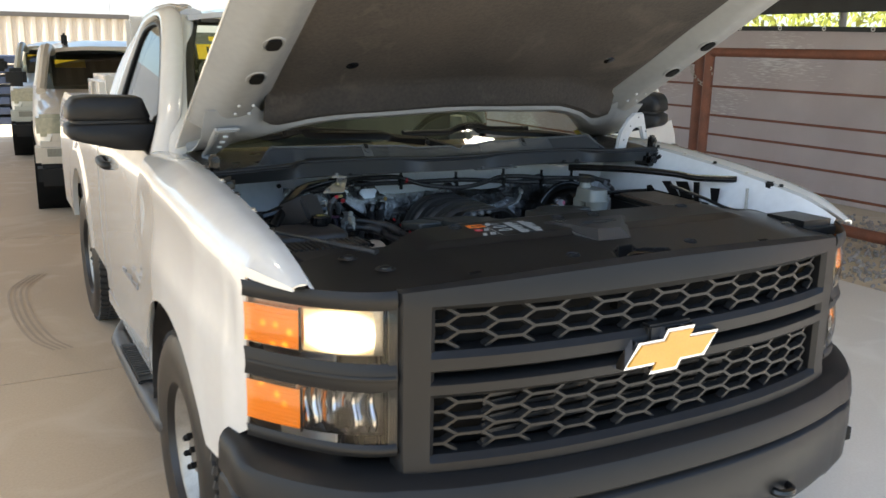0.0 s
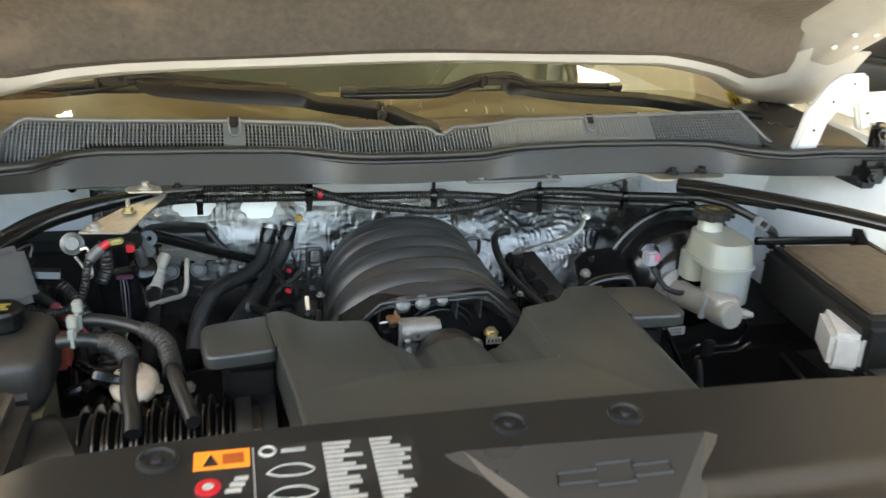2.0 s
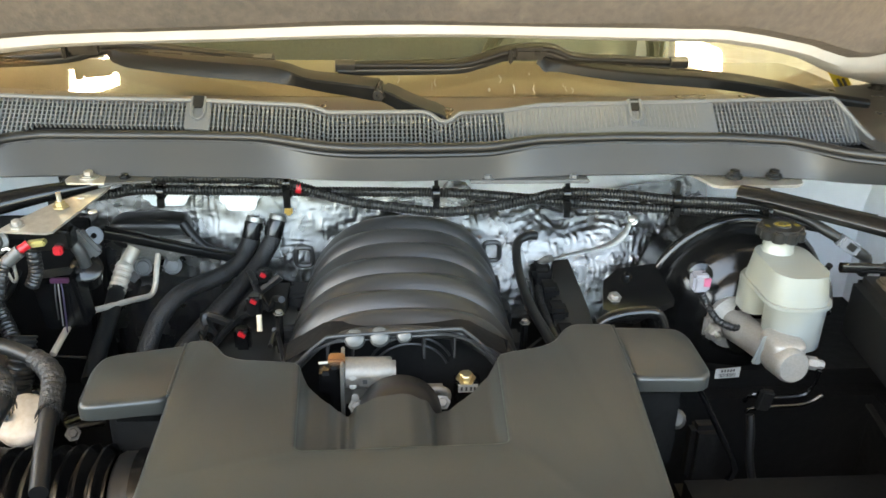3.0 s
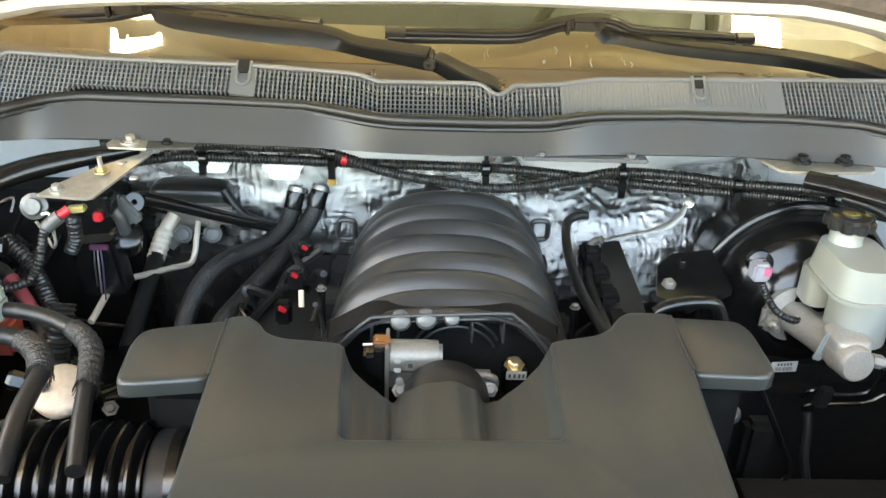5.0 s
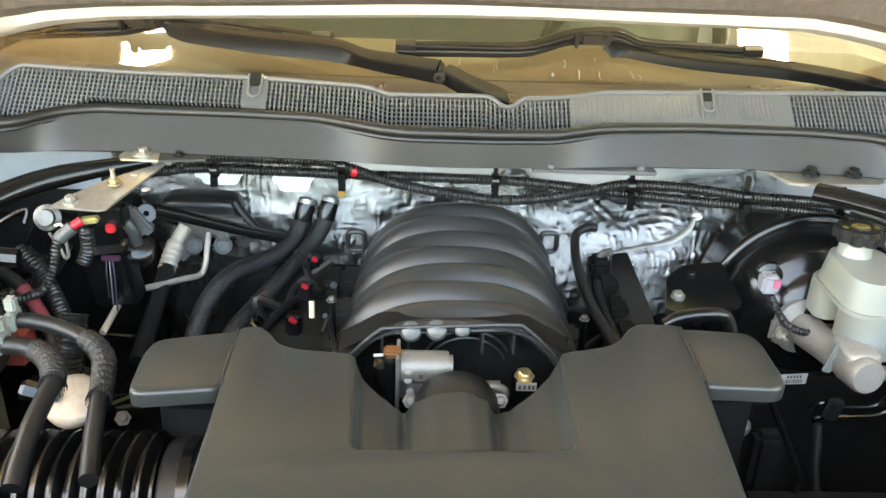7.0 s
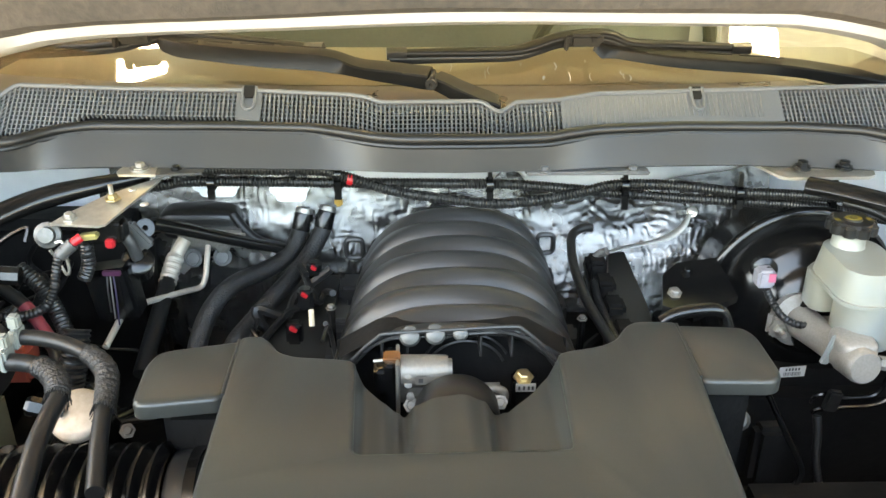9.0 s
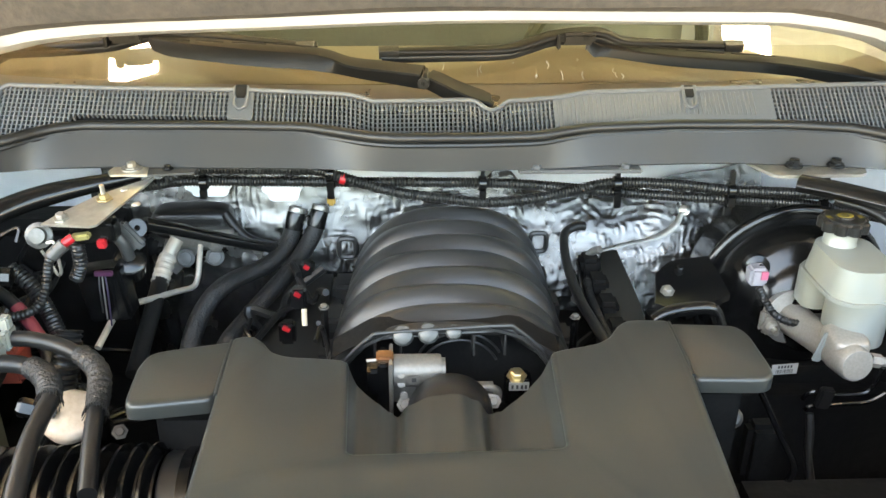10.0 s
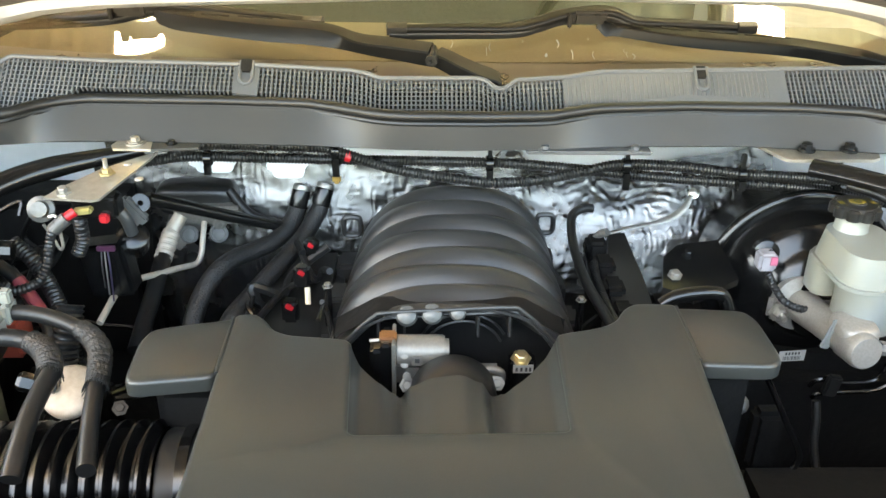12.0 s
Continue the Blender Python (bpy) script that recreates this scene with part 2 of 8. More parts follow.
def tube(bm, points, radius, segs=10, n=12, rib=0.0, pitch=0.0, smooth=True, flat=1.0):
    """Round hose along the points; rib and pitch give it corrugations."""
    line = curve(points, n) if smooth else [Vector(q) for q in points]
    if rib:
        dist, fine = 0.0, []
        for a, b in zip(line, line[1:]):
            k = max(1, round((b - a).length / (pitch / 4)))
            fine += [a.lerp(b, i / k) for i in range(k)]
        line = fine + [line[-1]]
    up, rings, run = Vector((0, 0, 1)), [], 0.0
    for i, c in enumerate(line):
        d = (line[min(i + 1, len(line) - 1)] - line[max(i - 1, 0)]).normalized()
        if i:
            run += (c - line[i - 1]).length
        side = d.cross(up)
        side = side.normalized() if side.length > 1e-3 else d.orthogonal().normalized()
        nrm = side.cross(d)
        up = nrm
        r = radius(i / (len(line) - 1)) if callable(radius) else radius
        if rib:
            r += rib * math.sin(2 * math.pi * run / pitch)
        rings.append([bm.verts.new(c + r * (math.cos(a) * side + flat * math.sin(a) * nrm)) for a in (2 * math.pi * k / segs for k in range(segs))])
    for a, b in zip(rings, rings[1:]):
        for k in range(segs):
            bm.faces.new((a[k], a[(k + 1) % segs], b[(k + 1) % segs], b[k]))
    bm.faces.new(rings[0][::-1])
    bm.faces.new(rings[-1])
    return bm


def hose(*a, **k):
    return tube(bmesh.new(), *a, **k)


def lathe(bm, profile, m=None, segs=32):
    """profile of (radius, height) turned round z, then placed by m."""
    m = m or Matrix()
    rings = []
    for r, h in profile:
        if r < 1e-6:
            rings.append([bm.verts.new(m @ Vector((0, 0, h)))])
        else:
            rings.append([bm.verts.new(m @ Vector((r * math.cos(a), r * math.sin(a), h))) for a in (2 * math.pi * k / segs for k in range(segs))])
    for a, b in zip(rings, rings[1:]):
        for k in range(segs):
            j = (k + 1) % segs
            q = [a[k % len(a)], a[j % len(a)], b[j % len(b)], b[k % len(b)]]
            q = list(dict.fromkeys(q))
            if len(q) > 2:
                bm.faces.new(q)
    return bm


def pillow(x0, x1, y0, y1, z0, z1, e=0.35, n=28, m=None):
    """Box with generously rounded edges: a superquadric; e near 0 is square, 1 is an egg."""
    bm = bmesh.new()
    c = Vector(((x0 + x1) / 2, (y0 + y1) / 2, (z0 + z1) / 2))
    h = Vector(((x1 - x0) / 2, (y1 - y0) / 2, (z1 - z0) / 2))
    p = lambda v: math.copysign(abs(v) ** e, v)
    rows = []
    for j in range(n // 2 + 1):
        b = -math.pi / 2 + math.pi * j / (n // 2)
        ring = [(p(math.cos(b)) * p(math.cos(a)), p(math.cos(b)) * p(math.sin(a)), p(math.sin(b))) for a in (2 * math.pi * (k + 0.5) / n for k in range(n))]
        if j in (0, n // 2):
            ring = [(0, 0, math.copysign(1, b))]
        rows.append([bm.verts.new(c + Vector((h.x * x, h.y * y, h.z * z))) for x, y, z in ring])
    for a, b in zip(rows, rows[1:]):
        for k in range(n):
            q = list(dict.fromkeys([a[k % len(a)], a[(k + 1) % n % len(a)], b[(k + 1) % n % len(b)], b[k % len(b)]]))
            if len(q) > 2:
                bm.faces.new(q)
    if m:
        bmesh.ops.transform(bm, matrix=m, verts=bm.verts)
    return bm


def turned(profile, m=None, segs=32):
    return lathe(bmesh.new(), profile, m, segs)


def aim(p, q):
    """Matrix that stands the z axis at p towards q."""
    d = Vector(q) - Vector(p)
    return Matrix.Translation(p) @ d.to_track_quat("Z", "Y").to_matrix().to_4x4()


def bolt(parent, p, toward, r=0.008, mat=None, name="bolt"):
    q = Vector(p) + Vector(toward)
    return part(name, turned([(0, 0), (r * 1.6, 0), (r * 1.6, r * 0.3), (r, r * 0.35), (r, r * 1.1), (r * 0.8, r * 1.25), (0, r * 1.25)], aim(p, q), 6), mat or ZINC, parent, angle=25)

# ---- setting: yard, slab, canopy, fence ----
def yard_material(name, c1, c2, c3, scale, bump, step, rough=0.9):
    m = surface(name, c1, c2, rough, grain=scale, blotch=0.6, bump=bump, step=step)
    n, l = m.node_tree.nodes, m.node_tree.links
    b = n["Principled BSDF"]
    old = b.inputs["Base Color"].links[0].from_socket
    w = n.new("ShaderNodeTexNoise")
    w.inputs["Scale"].default_value, w.inputs["Detail"].default_value, w.inputs["Distortion"].default_value = 1.7, 5, 1.5
    l.new([k for k in n if k.type == "TEX_COORD"][0].outputs["Object"], w.inputs["Vector"])
    r = n.new("ShaderNodeMapRange")
    r.inputs["From Min"].default_value, r.inputs["From Max"].default_value = 0.5, 0.75
    l.new(w.outputs["Fac"], r.inputs["Value"])
    mx = n.new("ShaderNodeMix"); mx.data_type = "RGBA"
    mx.inputs["B"].default_value = (*c3, 1)
    l.new(old, mx.inputs["A"]); l.new(r.outputs[0], mx.inputs["Factor"]); l.new(mx.outputs["Result"], b.inputs["Base Color"])
    return m


CONCRETE = yard_material("dusty_concrete", (0.56, 0.44, 0.30), (0.48, 0.37, 0.248), (0.61, 0.50, 0.362), 90, 0.15, 0.004)
PALECON = yard_material("pale_grey_concrete", (0.66, 0.61, 0.55), (0.57, 0.52, 0.46), (0.72, 0.68, 0.62), 90, 0.15, 0.004)
SAND = yard_material("sandy_yard", (0.56, 0.46, 0.33), (0.48, 0.38, 0.26), (0.6, 0.51, 0.38), 40, 0.3, 0.01)
GRAVEL = surface("grey_gravel", (0.40, 0.37, 0.34), (0.22, 0.20, 0.185), 0.9, grain=30, blotch=5, bump=0.6, step=0.02)
ROOFTIN = surface("tan_roof_sheet", (0.34, 0.285, 0.21), (0.25, 0.21, 0.155), 0.6, grain=50, blotch=1.2, bump=0.1)
CLOTH = surface("brown_shade_cloth", (0.56, 0.49, 0.485), (0.44, 0.38, 0.375), 0.9, grain=260, blotch=1.5, bump=0.4, step=0.004)
def streaked(m):
    """Pale scuffs in short slanting runs."""
    n, l = m.node_tree.nodes, m.node_tree.links
    b = n["Principled BSDF"]
    old = b.inputs["Base Color"].links[0].from_socket
    mp = n.new("ShaderNodeMapping")
    mp.inputs["Rotation"].default_value, mp.inputs["Scale"].default_value = (radians(38), 0, 0), (1, 3.5, 34)
    w, q = n.new("ShaderNodeTexNoise"), n.new("ShaderNodeTexNoise")
    w.inputs["Scale"].default_value, w.inputs["Detail"].default_value = 2.2, 5
    q.inputs["Scale"].default_value = 1.1
    tc = [k for k in n if k.type == "TEX_COORD"][0]
    l.new(tc.outputs["Object"], mp.inputs["Vector"]); l.new(mp.outputs[0], w.inputs["Vector"]); l.new(tc.outputs["Object"], q.inputs["Vector"])
    mul = n.new("ShaderNodeMath"); mul.operation = "MULTIPLY"
    l.new(w.outputs["Fac"], mul.inputs[0]); l.new(q.outputs["Fac"], mul.inputs[1])
    r = n.new("ShaderNodeMapRange")
    r.inputs["From Min"].default_value, r.inputs["From Max"].default_value = 0.33, 0.42
    r.inputs["To Max"].default_value = 0.7
    l.new(mul.outputs[0], r.inputs["Value"])
    mx = n.new("ShaderNodeMix"); mx.data_type = "RGBA"
    mx.inputs["B"].default_value = (0.75, 0.72, 0.70, 1)
    l.new(old, mx.inputs["A"]); l.new(r.outputs[0], mx.inputs["Factor"]); l.new(mx.outputs["Result"], b.inputs["Base Color"])
streaked(CLOTH)
DARKCLOTH = surface("dark_tarpaulin", (0.05, 0.05, 0.05), (0.03, 0.03, 0.03), 0.8, grain=120, blotch=3, bump=0.2)
CONTAINER = surface("cream_container_paint", (0.56, 0.49, 0.39), (0.48, 0.41, 0.32), 0.6, grain=40, blotch=1.0, bump=0.1)
LEAF = surface("yellow_green_leaves", (0.30, 0.31, 0.045), (0.19, 0.21, 0.03), 0.7, grain=3, blotch=0.6, bump=0)

part("ground", sheet(bmesh.new(), lambda u, v: (-400 + 800 * u, -300 + 900 * v, -0.05), 8, 8), SAND)
tagged(bpy.data.objects["ground"], "pale sandy yard reaching the horizon", "ground", kind="structure")
# slab in bays with open joints
JX, JY = (-9.0, -4.2, 0.3, 4.1), (-6.0, -1.6, 2.935, 6.42, 10.2, 14.2)
floor = thing("floor", "dusty tan concrete slab with straight joints", "floor", kind="structure")
for x0, x1 in zip(JX, JX[1:]):
    for y0, y1 in zip(JY, JY[1:]):
        part("slab", boxed(x0 + 0.004, x1 - 0.004, y0 + 0.004, y1 - 0.004, -0.12, 0.0), PALECON if x0 > 0 else CONCRETE, floor, soft=0.004)
part("joint_bed", boxed(-8.99, 4.09, -5.99, 14.19, -0.12, -0.012), surface("joint_dirt", (0.16, 0.12, 0.08), rough=0.95), floor)
MARK = surface("tyre_dust_marks", (0.40, 0.315, 0.225), (0.46, 0.365, 0.265), 0.95, grain=40, blotch=6, bump=0.05)
for k in range(4):
    line = curve([(-1.19 + 0.035 * k, 5.08, 0), (-1.335 + 0.035 * k, 4.70, 0), (-1.34 + 0.035 * k, 4.1, 0), (-1.28 + 0.035 * k, 3.6, 0), (-1.18 + 0.03 * k, 3.35, 0)], 10)
    bm = bmesh.new()
    rows = [(bm.verts.new((p.x - 0.008, p.y, 0.0032)), bm.verts.new((p.x + 0.008, p.y, 0.0032))) for p in line]
    for a, b in zip(rows, rows[1:]):
        bm.faces.new((a[0], a[1], b[1], b[0]))
    part("tyre_mark", bm, MARK, floor, face=(0, 0, 1))
rnd = random.Random(4)
bm = bmesh.new()
bmesh.ops.create_icosphere(bm, subdivisions=1, radius=1.0)
bm.verts.index_update()
ball, tris = [v.co.copy() for v in bm.verts], [[v.index for v in f.verts] for f in bm.faces]
bm.free()
verts, faces = [], []
for i in range(5200):
    x, y = 4.12 + 2.6 * rnd.random() ** 1.3, -1.5 + 8.5 * rnd.random()
    r = rnd.uniform(0.010, 0.028)
    m = Matrix.Translation((x, y, -0.045 + r * 0.3)) @ Euler((rnd.random() * 3, rnd.random() * 3, 0)).to_matrix().to_4x4() @ Matrix.Diagonal((r, r * rnd.uniform(0.6, 1), r * 0.6, 1))
    k = len(verts)
    verts += [m @ c for c in ball]
    faces += [[k + j for j in t] for t in tris]
gravel = new("gravel", bpy.data.meshes.new("gravel"))
gravel.data.from_pydata(verts, [], faces)
gravel.data.materials.append(GRAVEL)
tagged(gravel, "loose grey and brown gravel beside the slab", "gravel", kind="stuff")

# canopy over the parking bay
roof = thing("ceiling", "tan corrugated canopy roof on steel beams", "ceiling", kind="structure")
def roof_z(x):
    return 3.90 - 0.03 * (x + 4)
GREENROOF = translucent("aged_green_fibreglass", (0.20, 0.22, 0.11), (0.26, 0.27, 0.19), 0.18)
CLEARROOF = translucent("clear_green_fibreglass", (0.40, 0.44, 0.26), (0.32, 0.33, 0.25), 0.28)
def roofing(name, x0, x1, y0, y1, mat):
    n = round((x1 - x0) / 0.05)
    part(name, sheet(bmesh.new(), lambda u, v: ((X := x0 + (x1 - x0) * u), y0 + (y1 - y0) * v, roof_z(X) + 0.02 * math.cos(2 * math.pi * X / 0.2)), n, 2), mat, roof)
roofing("roof_sheet", -5.6, 7.0, -0.9, 1.34, ROOFTIN)
roofing("roof_sheet", -5.6, -1.6, 1.34, 3.3, ROOFTIN)
roofing("roof_sheet", 2.8, 7.0, 1.34, 3.3, ROOFTIN)
roofing("roof_sheet", -5.6, 7.0, 3.3, 15.0, ROOFTIN)
roofing("skylight_sheet", -1.6, 2.8, 1.34, 1.50, GREENROOF)
roofing("skylight_sheet", -1.6, 0.6, 1.50, 3.3, GREENROOF)
roofing("skylight_pane", 0.6, 1.25, 1.50, 3.3, CLEARROOF)
roofing("skylight_sheet", 1.25, 1.5, 1.50, 3.3, GREENROOF)
roofing("skylight_pane", 1.5, 2.8, 1.50, 3.3, CLEARROOF)
for y in (-0.85, 3.4, 7.3, 11.1, 14.9):
    part("roof_beam", boxed(-5.6, 7.0, y, y + 0.1, 3.30, 3.42, m=None), surface("white_steel", (0.7, 0.68, 0.64), rough=0.5), roof)
part("valance", boxed(6.96, 7.0, -0.9, 15.0, 2.06, 3.5), DARKCLOTH, roof)

# pipe fence with shade cloth behind
FX = 5.15
fence = thing("pipe_fence", "rust red steel pipe fence with thin rails", "fence")
def pipe(name, p, q, r, parent, mat=RUST):
    return part(name, hose([p, q], r, 10, smooth=False), mat, parent)
TOP = 1.62
for y in (5.05, 1.9, -1.2):
    pipe("post", (FX, y + 0.02, -0.05), (FX, y, TOP + 0.03), 0.05, fence)
pipe("post", (FX + 0.06, 5.25, -0.05), (FX + 0.06, 5.25, TOP + 0.03), 0.05, fence)
pipe("top_rail", (FX, 5.05, TOP), (FX, -2.5, TOP), 0.045, fence)
for z in (1.286, 1.00, 0.81, 0.62, 0.40):
    pipe("rail", (FX, 5.05, z), (FX, -2.5, z), 0.012, fence)
pipe("bottom_rail", (FX, 5.05, 0.13), (FX, -2.5, 0.13), 0.05, fence)
fence2 = thing("pipe_gate", "rust red pipe fence panel with thin rails", "fence")
pipe("gate_post", (FX + 0.05, 9.5, -0.05), (FX + 0.05, 9.5, TOP), 0.05, fence2)
for z in (1.30, 1.06, 0.83, 0.60):
    pipe("rail", (FX + 0.05, 5.3, z), (FX + 0.05, 9.5, z), 0.012, fence2)
pipe("top_rail", (FX + 0.05, 5.3, TOP - 0.1), (FX + 0.05, 9.5, TOP - 0.1), 0.03, fence2)
chain = thing("chain", "galvanised chain looped round the fence post", "chain")
for k in range(12):
    a = k / 11 * math.pi
    c = Vector((FX - 0.02 + 0.06 * math.sin(a), 5.2 - 0.13 * math.cos(a) - 0.05, TOP - 0.16 - 0.16 * math.sin(a)))
    part("link", hose([c + Vector((0.0, 0.024 * math.cos(b), 0.016 * math.sin(b) + 0.008 * math.cos(b) * (k % 2))) for b in (i * math.pi / 4 for i in range(9))], 0.0055, 6, 2), ZINC, chain)
cloth = thing("shade_cloth", "brown woven shade cloth hung on a wire fence", "shade cloth")
part("cloth", sheet(bmesh.new(), lambda u, v: (7.2 + 0.03 * math.sin(9 * u) * math.sin(2 * v + 4 * u) + 0.012 * math.sin(150 * u + 3 * v), -5 + 26 * u, -0.06 + 1.95 * v + (0.03 * abs(math.sin(17 * u)) * v)), 240, 16), CLOTH, cloth)
for y in (-3, 1.2, 5.2, 9.4, 13.5):
    pipe("cloth_post", (7.28, y, 0), (7.28, y, 2.6), 0.04, cloth, surface("grey_post", (0.25, 0.23, 0.21), rough=0.6))
part("hem", thicken(sheet(bmesh.new(), lambda u, v: (7.165, -5 + 26 * u, 1.852 + 0.03 * abs(math.sin(17 * u)) + 0.055 * v), 240, 1), 0.006), DARKCLOTH, cloth)
EYELET = surface("pale_eyelet", (0.7, 0.7, 0.68), rough=0.4)
for k in range(24):
    y = 1.0 + 0.62 * k
    part("eyelet", turned([(0.014, 0), (0.026, 0.0), (0.026, 0.006), (0.014, 0.006)], aim((7.158, y, 1.882 + 0.03 * abs(math.sin(17 * (y + 5) / 26))), (6.0, y, 1.88)), 12), EYELET, cloth)
trees = new("hedge_beyond_fence", bpy.data.meshes.new("hedge"))
bm = bmesh.new()
for i in range(14000):
    p = Vector((10.5 + 2.5 * rnd.random(), -4 + 30 * rnd.random(), 1.0 + 1.75 * rnd.random()))
    r = rnd.uniform(0.05, 0.12)
    q = Euler((rnd.random() * 6, rnd.random() * 6, rnd.random() * 6)).to_matrix()
    bm.faces.new([bm.verts.new(p + q @ Vector(v)) for v in ((-r, 0, 0), (0, -r * 0.4, 0), (r, 0, 0), (0, r * 0.4, 0))])
bm.to_mesh(trees.data); bm.free(); trees.data.materials.append(LEAF)
tagged(trees, "sunlit yellow green bushes beyond the cloth", "bushes", kind="stuff")

# ---- the pickup: exterior ----
truck = thing("pickup_truck", "white regular cab pickup truck with its hood open", "pickup truck")

def front_y(x):
    a = abs(x)
    return -0.02 + 0.095 * (a / 0.70) ** 2.5 if a < 0.70 else 0.075 + 0.23 * ((a - 0.70) / 0.255) ** 1.75

def lerp_table(t, rows):
    for (a, u), (b, v) in zip(rows, rows[1:]):
        if t <= b:
            k = (t - a) / (b - a)
            k = max(0, min(1, k))
            return u + (v - u) * k
    return rows[-1][1]

def fender_top(y):
    return lerp_table(y, ((0.17, 1.136), (0.24, 1.165), (0.32, 1.190), (0.45, 1.212), (0.65, 1.240), (0.95, 1.268), (1.15, 1.28), (1.7, 1.27)))

AX, WR = 1.03, 0.386            # front axle, wheel radius
RAX = 3.86
def arch_low(y, axle, low, r=0.49):
    d = abs(y - axle)
    return max(low, 0.42 + math.sqrt(max(r * r - d * d, 0))) if d < r else low

def fender(s):
    """Fender skin from the hood gap over the shoulder and down to the wheel arch."""
    ys = sorted({*(0.17 + 0.02 * i for i in range(8)), *(0.33 + 0.03 * i for i in range(45)), *(AX + d * 0.45 for d in (-1.0, -0.99, -0.97, -0.93, 0.93, 0.97, 0.99, 1.0)), 0.345, 1.49})
    ys = [y for y in ys if y <= 1.491]
    bm, cols = bmesh.new(), []
    for y in ys:
        t = fender_top(y)
        out = lerp_table(y, ((0.17, 0.905), (0.24, 0.935), (0.315, 0.957), (0.45, 0.985), (0.7, 1.003), (1.2, 1.008), (1.66, 0.985)))
        flare = 0.014 * max(0, 1 - abs(y - AX) / 0.62) ** 0.5
        low = arch_low(y, AX, 0.60, 0.45) if y > 0.343 else min(1.122, t - 0.004)
        if 0.343 < y <= 0.48:
            low = max(0.66, 0.745 - 0.6 * (y - 0.345))
        inn = 0.868
        col = []
        prof = [(0, 0.0, -0.018), (0.02, 0.0, 0.0), (0.25, 0.25, 0.008), (0.55, 0.55, 0.004), (0.8, 0.82, -0.022), (0.93, 0.95, -0.06)]
        for k, fx, dz in prof:
            z = t + dz * min(1, (y - 0.15) / 0.25)
            col.append((inn + (out - inn) * fx, y, max(z, low + 0.001 * (6 - len(col)))))
        z0 = col[-1][2]
        for k in range(1, 15):
            q = k / 14
            z = z0 + (low - z0) * q
            x = out + flare * q - 0.012 * math.sin(min(1, (z0 - z) / 0.25) * math.pi) * (y > 0.4)
            col.append((x if z0 - low > 0.05 else out, y, z))
        cols.append([bm.verts.new((s * x, y_, z)) for x, y_, z in col])
    for a, b in zip(cols, cols[1:]):
        for i in range(len(a) - 1):
            bm.faces.new((a[i], b[i], b[i + 1], a[i + 1]))
    thicken(bm, 0.006)
    return part("fender", bm, WHITE, truck, "glossy white front fender", angle=60)

for s in (-1, 1):
    fender(s)
    bm = bmesh.new()
    # black arch liner
    lathe(bm, [(0.468, -0.30), (0.468, 0.0)], Matrix.Translation((s * 0.985, AX, 0.42)) @ Euler((0, s * radians(90), 0)).to_matrix().to_4x4(), 48)
    bmesh.ops.delete(bm, geom=[v for v in bm.verts if v.co.z < 0.30], context="VERTS")
    thicken(bm, 0.004)
    part("wheel_liner", bm, DUSTY, truck)
    # near-black sheet, the shaded depth of the arch put into its colour
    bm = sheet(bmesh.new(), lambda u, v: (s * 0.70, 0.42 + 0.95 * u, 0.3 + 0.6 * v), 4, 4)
    part("wheel_well", thicken(bm, 0.006), SHADEBLK, truck)

def wheel(at, s):
    """Tyre with tread blocks and a steel rim; outer face towards s."""
    w = part("wheel", turned([(0.0, 0.09), (0.07, 0.09), (0.075, 0.055), (0.13, 0.04), (0.19, 0.075), (0.205, 0.10), (0.218, 0.105), (0.218, -0.10), (0.16, -0.10), (0.0, -0.10)], None, 40), STEEL, truck, "silver painted steel wheel rim")
    prof = [(0.218, -0.10), (0.235, -0.128), (0.30, -0.142), (0.36, -0.136), (0.392, -0.118), (0.398, -0.09), (0.398, 0.09), (0.392, 0.118), (0.36, 0.136), (0.30, 0.142), (0.235, 0.128), (0.218, 0.10)]
    # carcass in darker rubber than the blocks: groove shade put into the colour
    part("tyre", turned(prof, None, 56), RUBBER, w, "dusty all terrain tyre")
    bm = bmesh.new()
    for row, (h0, h1) in enumerate(((-0.122, -0.075), (-0.066, -0.026), (-0.02, 0.02), (0.026, 0.066), (0.075, 0.122))):
        for k in range(60):
            a = 2 * math.pi * (k + 0.5 * (row % 2)) / 60
            m = Matrix.Rotation(a, 4, "Z") @ Matrix.Rotation(radians(14 * (1 if row < 2 else -1)), 4, "X")
            box(bm, 0.385 - (0.006 if row in (0, 4) else 0), 0.4085 - (0.004 if row in (0, 4) else 0), -0.0128, 0.0128, h0, h1, m=m)
    part("tread", bm, TYRE, w, "worn tyre tread blocks")
    for k in range(6):
        a = k * math.pi / 3
        part("lug_nut", turned([(0.011, 0), (0.011, 0.02), (0, 0.026)], Matrix.Translation((0.055 * math.cos(a), 0.055 * math.sin(a), 0.09)), 6), SHADEBLK, w)
    w.matrix_basis = Matrix.Translation(at) @ Euler((0, s * radians(90), 0)).to_matrix().to_4x4() @ Matrix.Diagonal((0.945, 0.945, 0.945, 1))
    return w

for y in (AX, RAX):
    for s in (-1, 1):
        wheel((s * (0.865 if y == AX else 0.795), y, WR), s)

# plan curve of the nose, from the left side round to the right
def nose(n=60, wide=1.0):
    pts = []
    for i in range(n + 1):
        x = -0.955 + 1.91 * i / n
        pts.append(Vector((x, front_y(x), 0)))
    lead = [Vector((-0.985, 0.44, 0)), Vector((-0.972, 0.375, 0)), Vector((-0.964, 0.345, 0))]
    return lead + pts + [Vector((-p.x, p.y, 0)) for p in reversed(lead)]

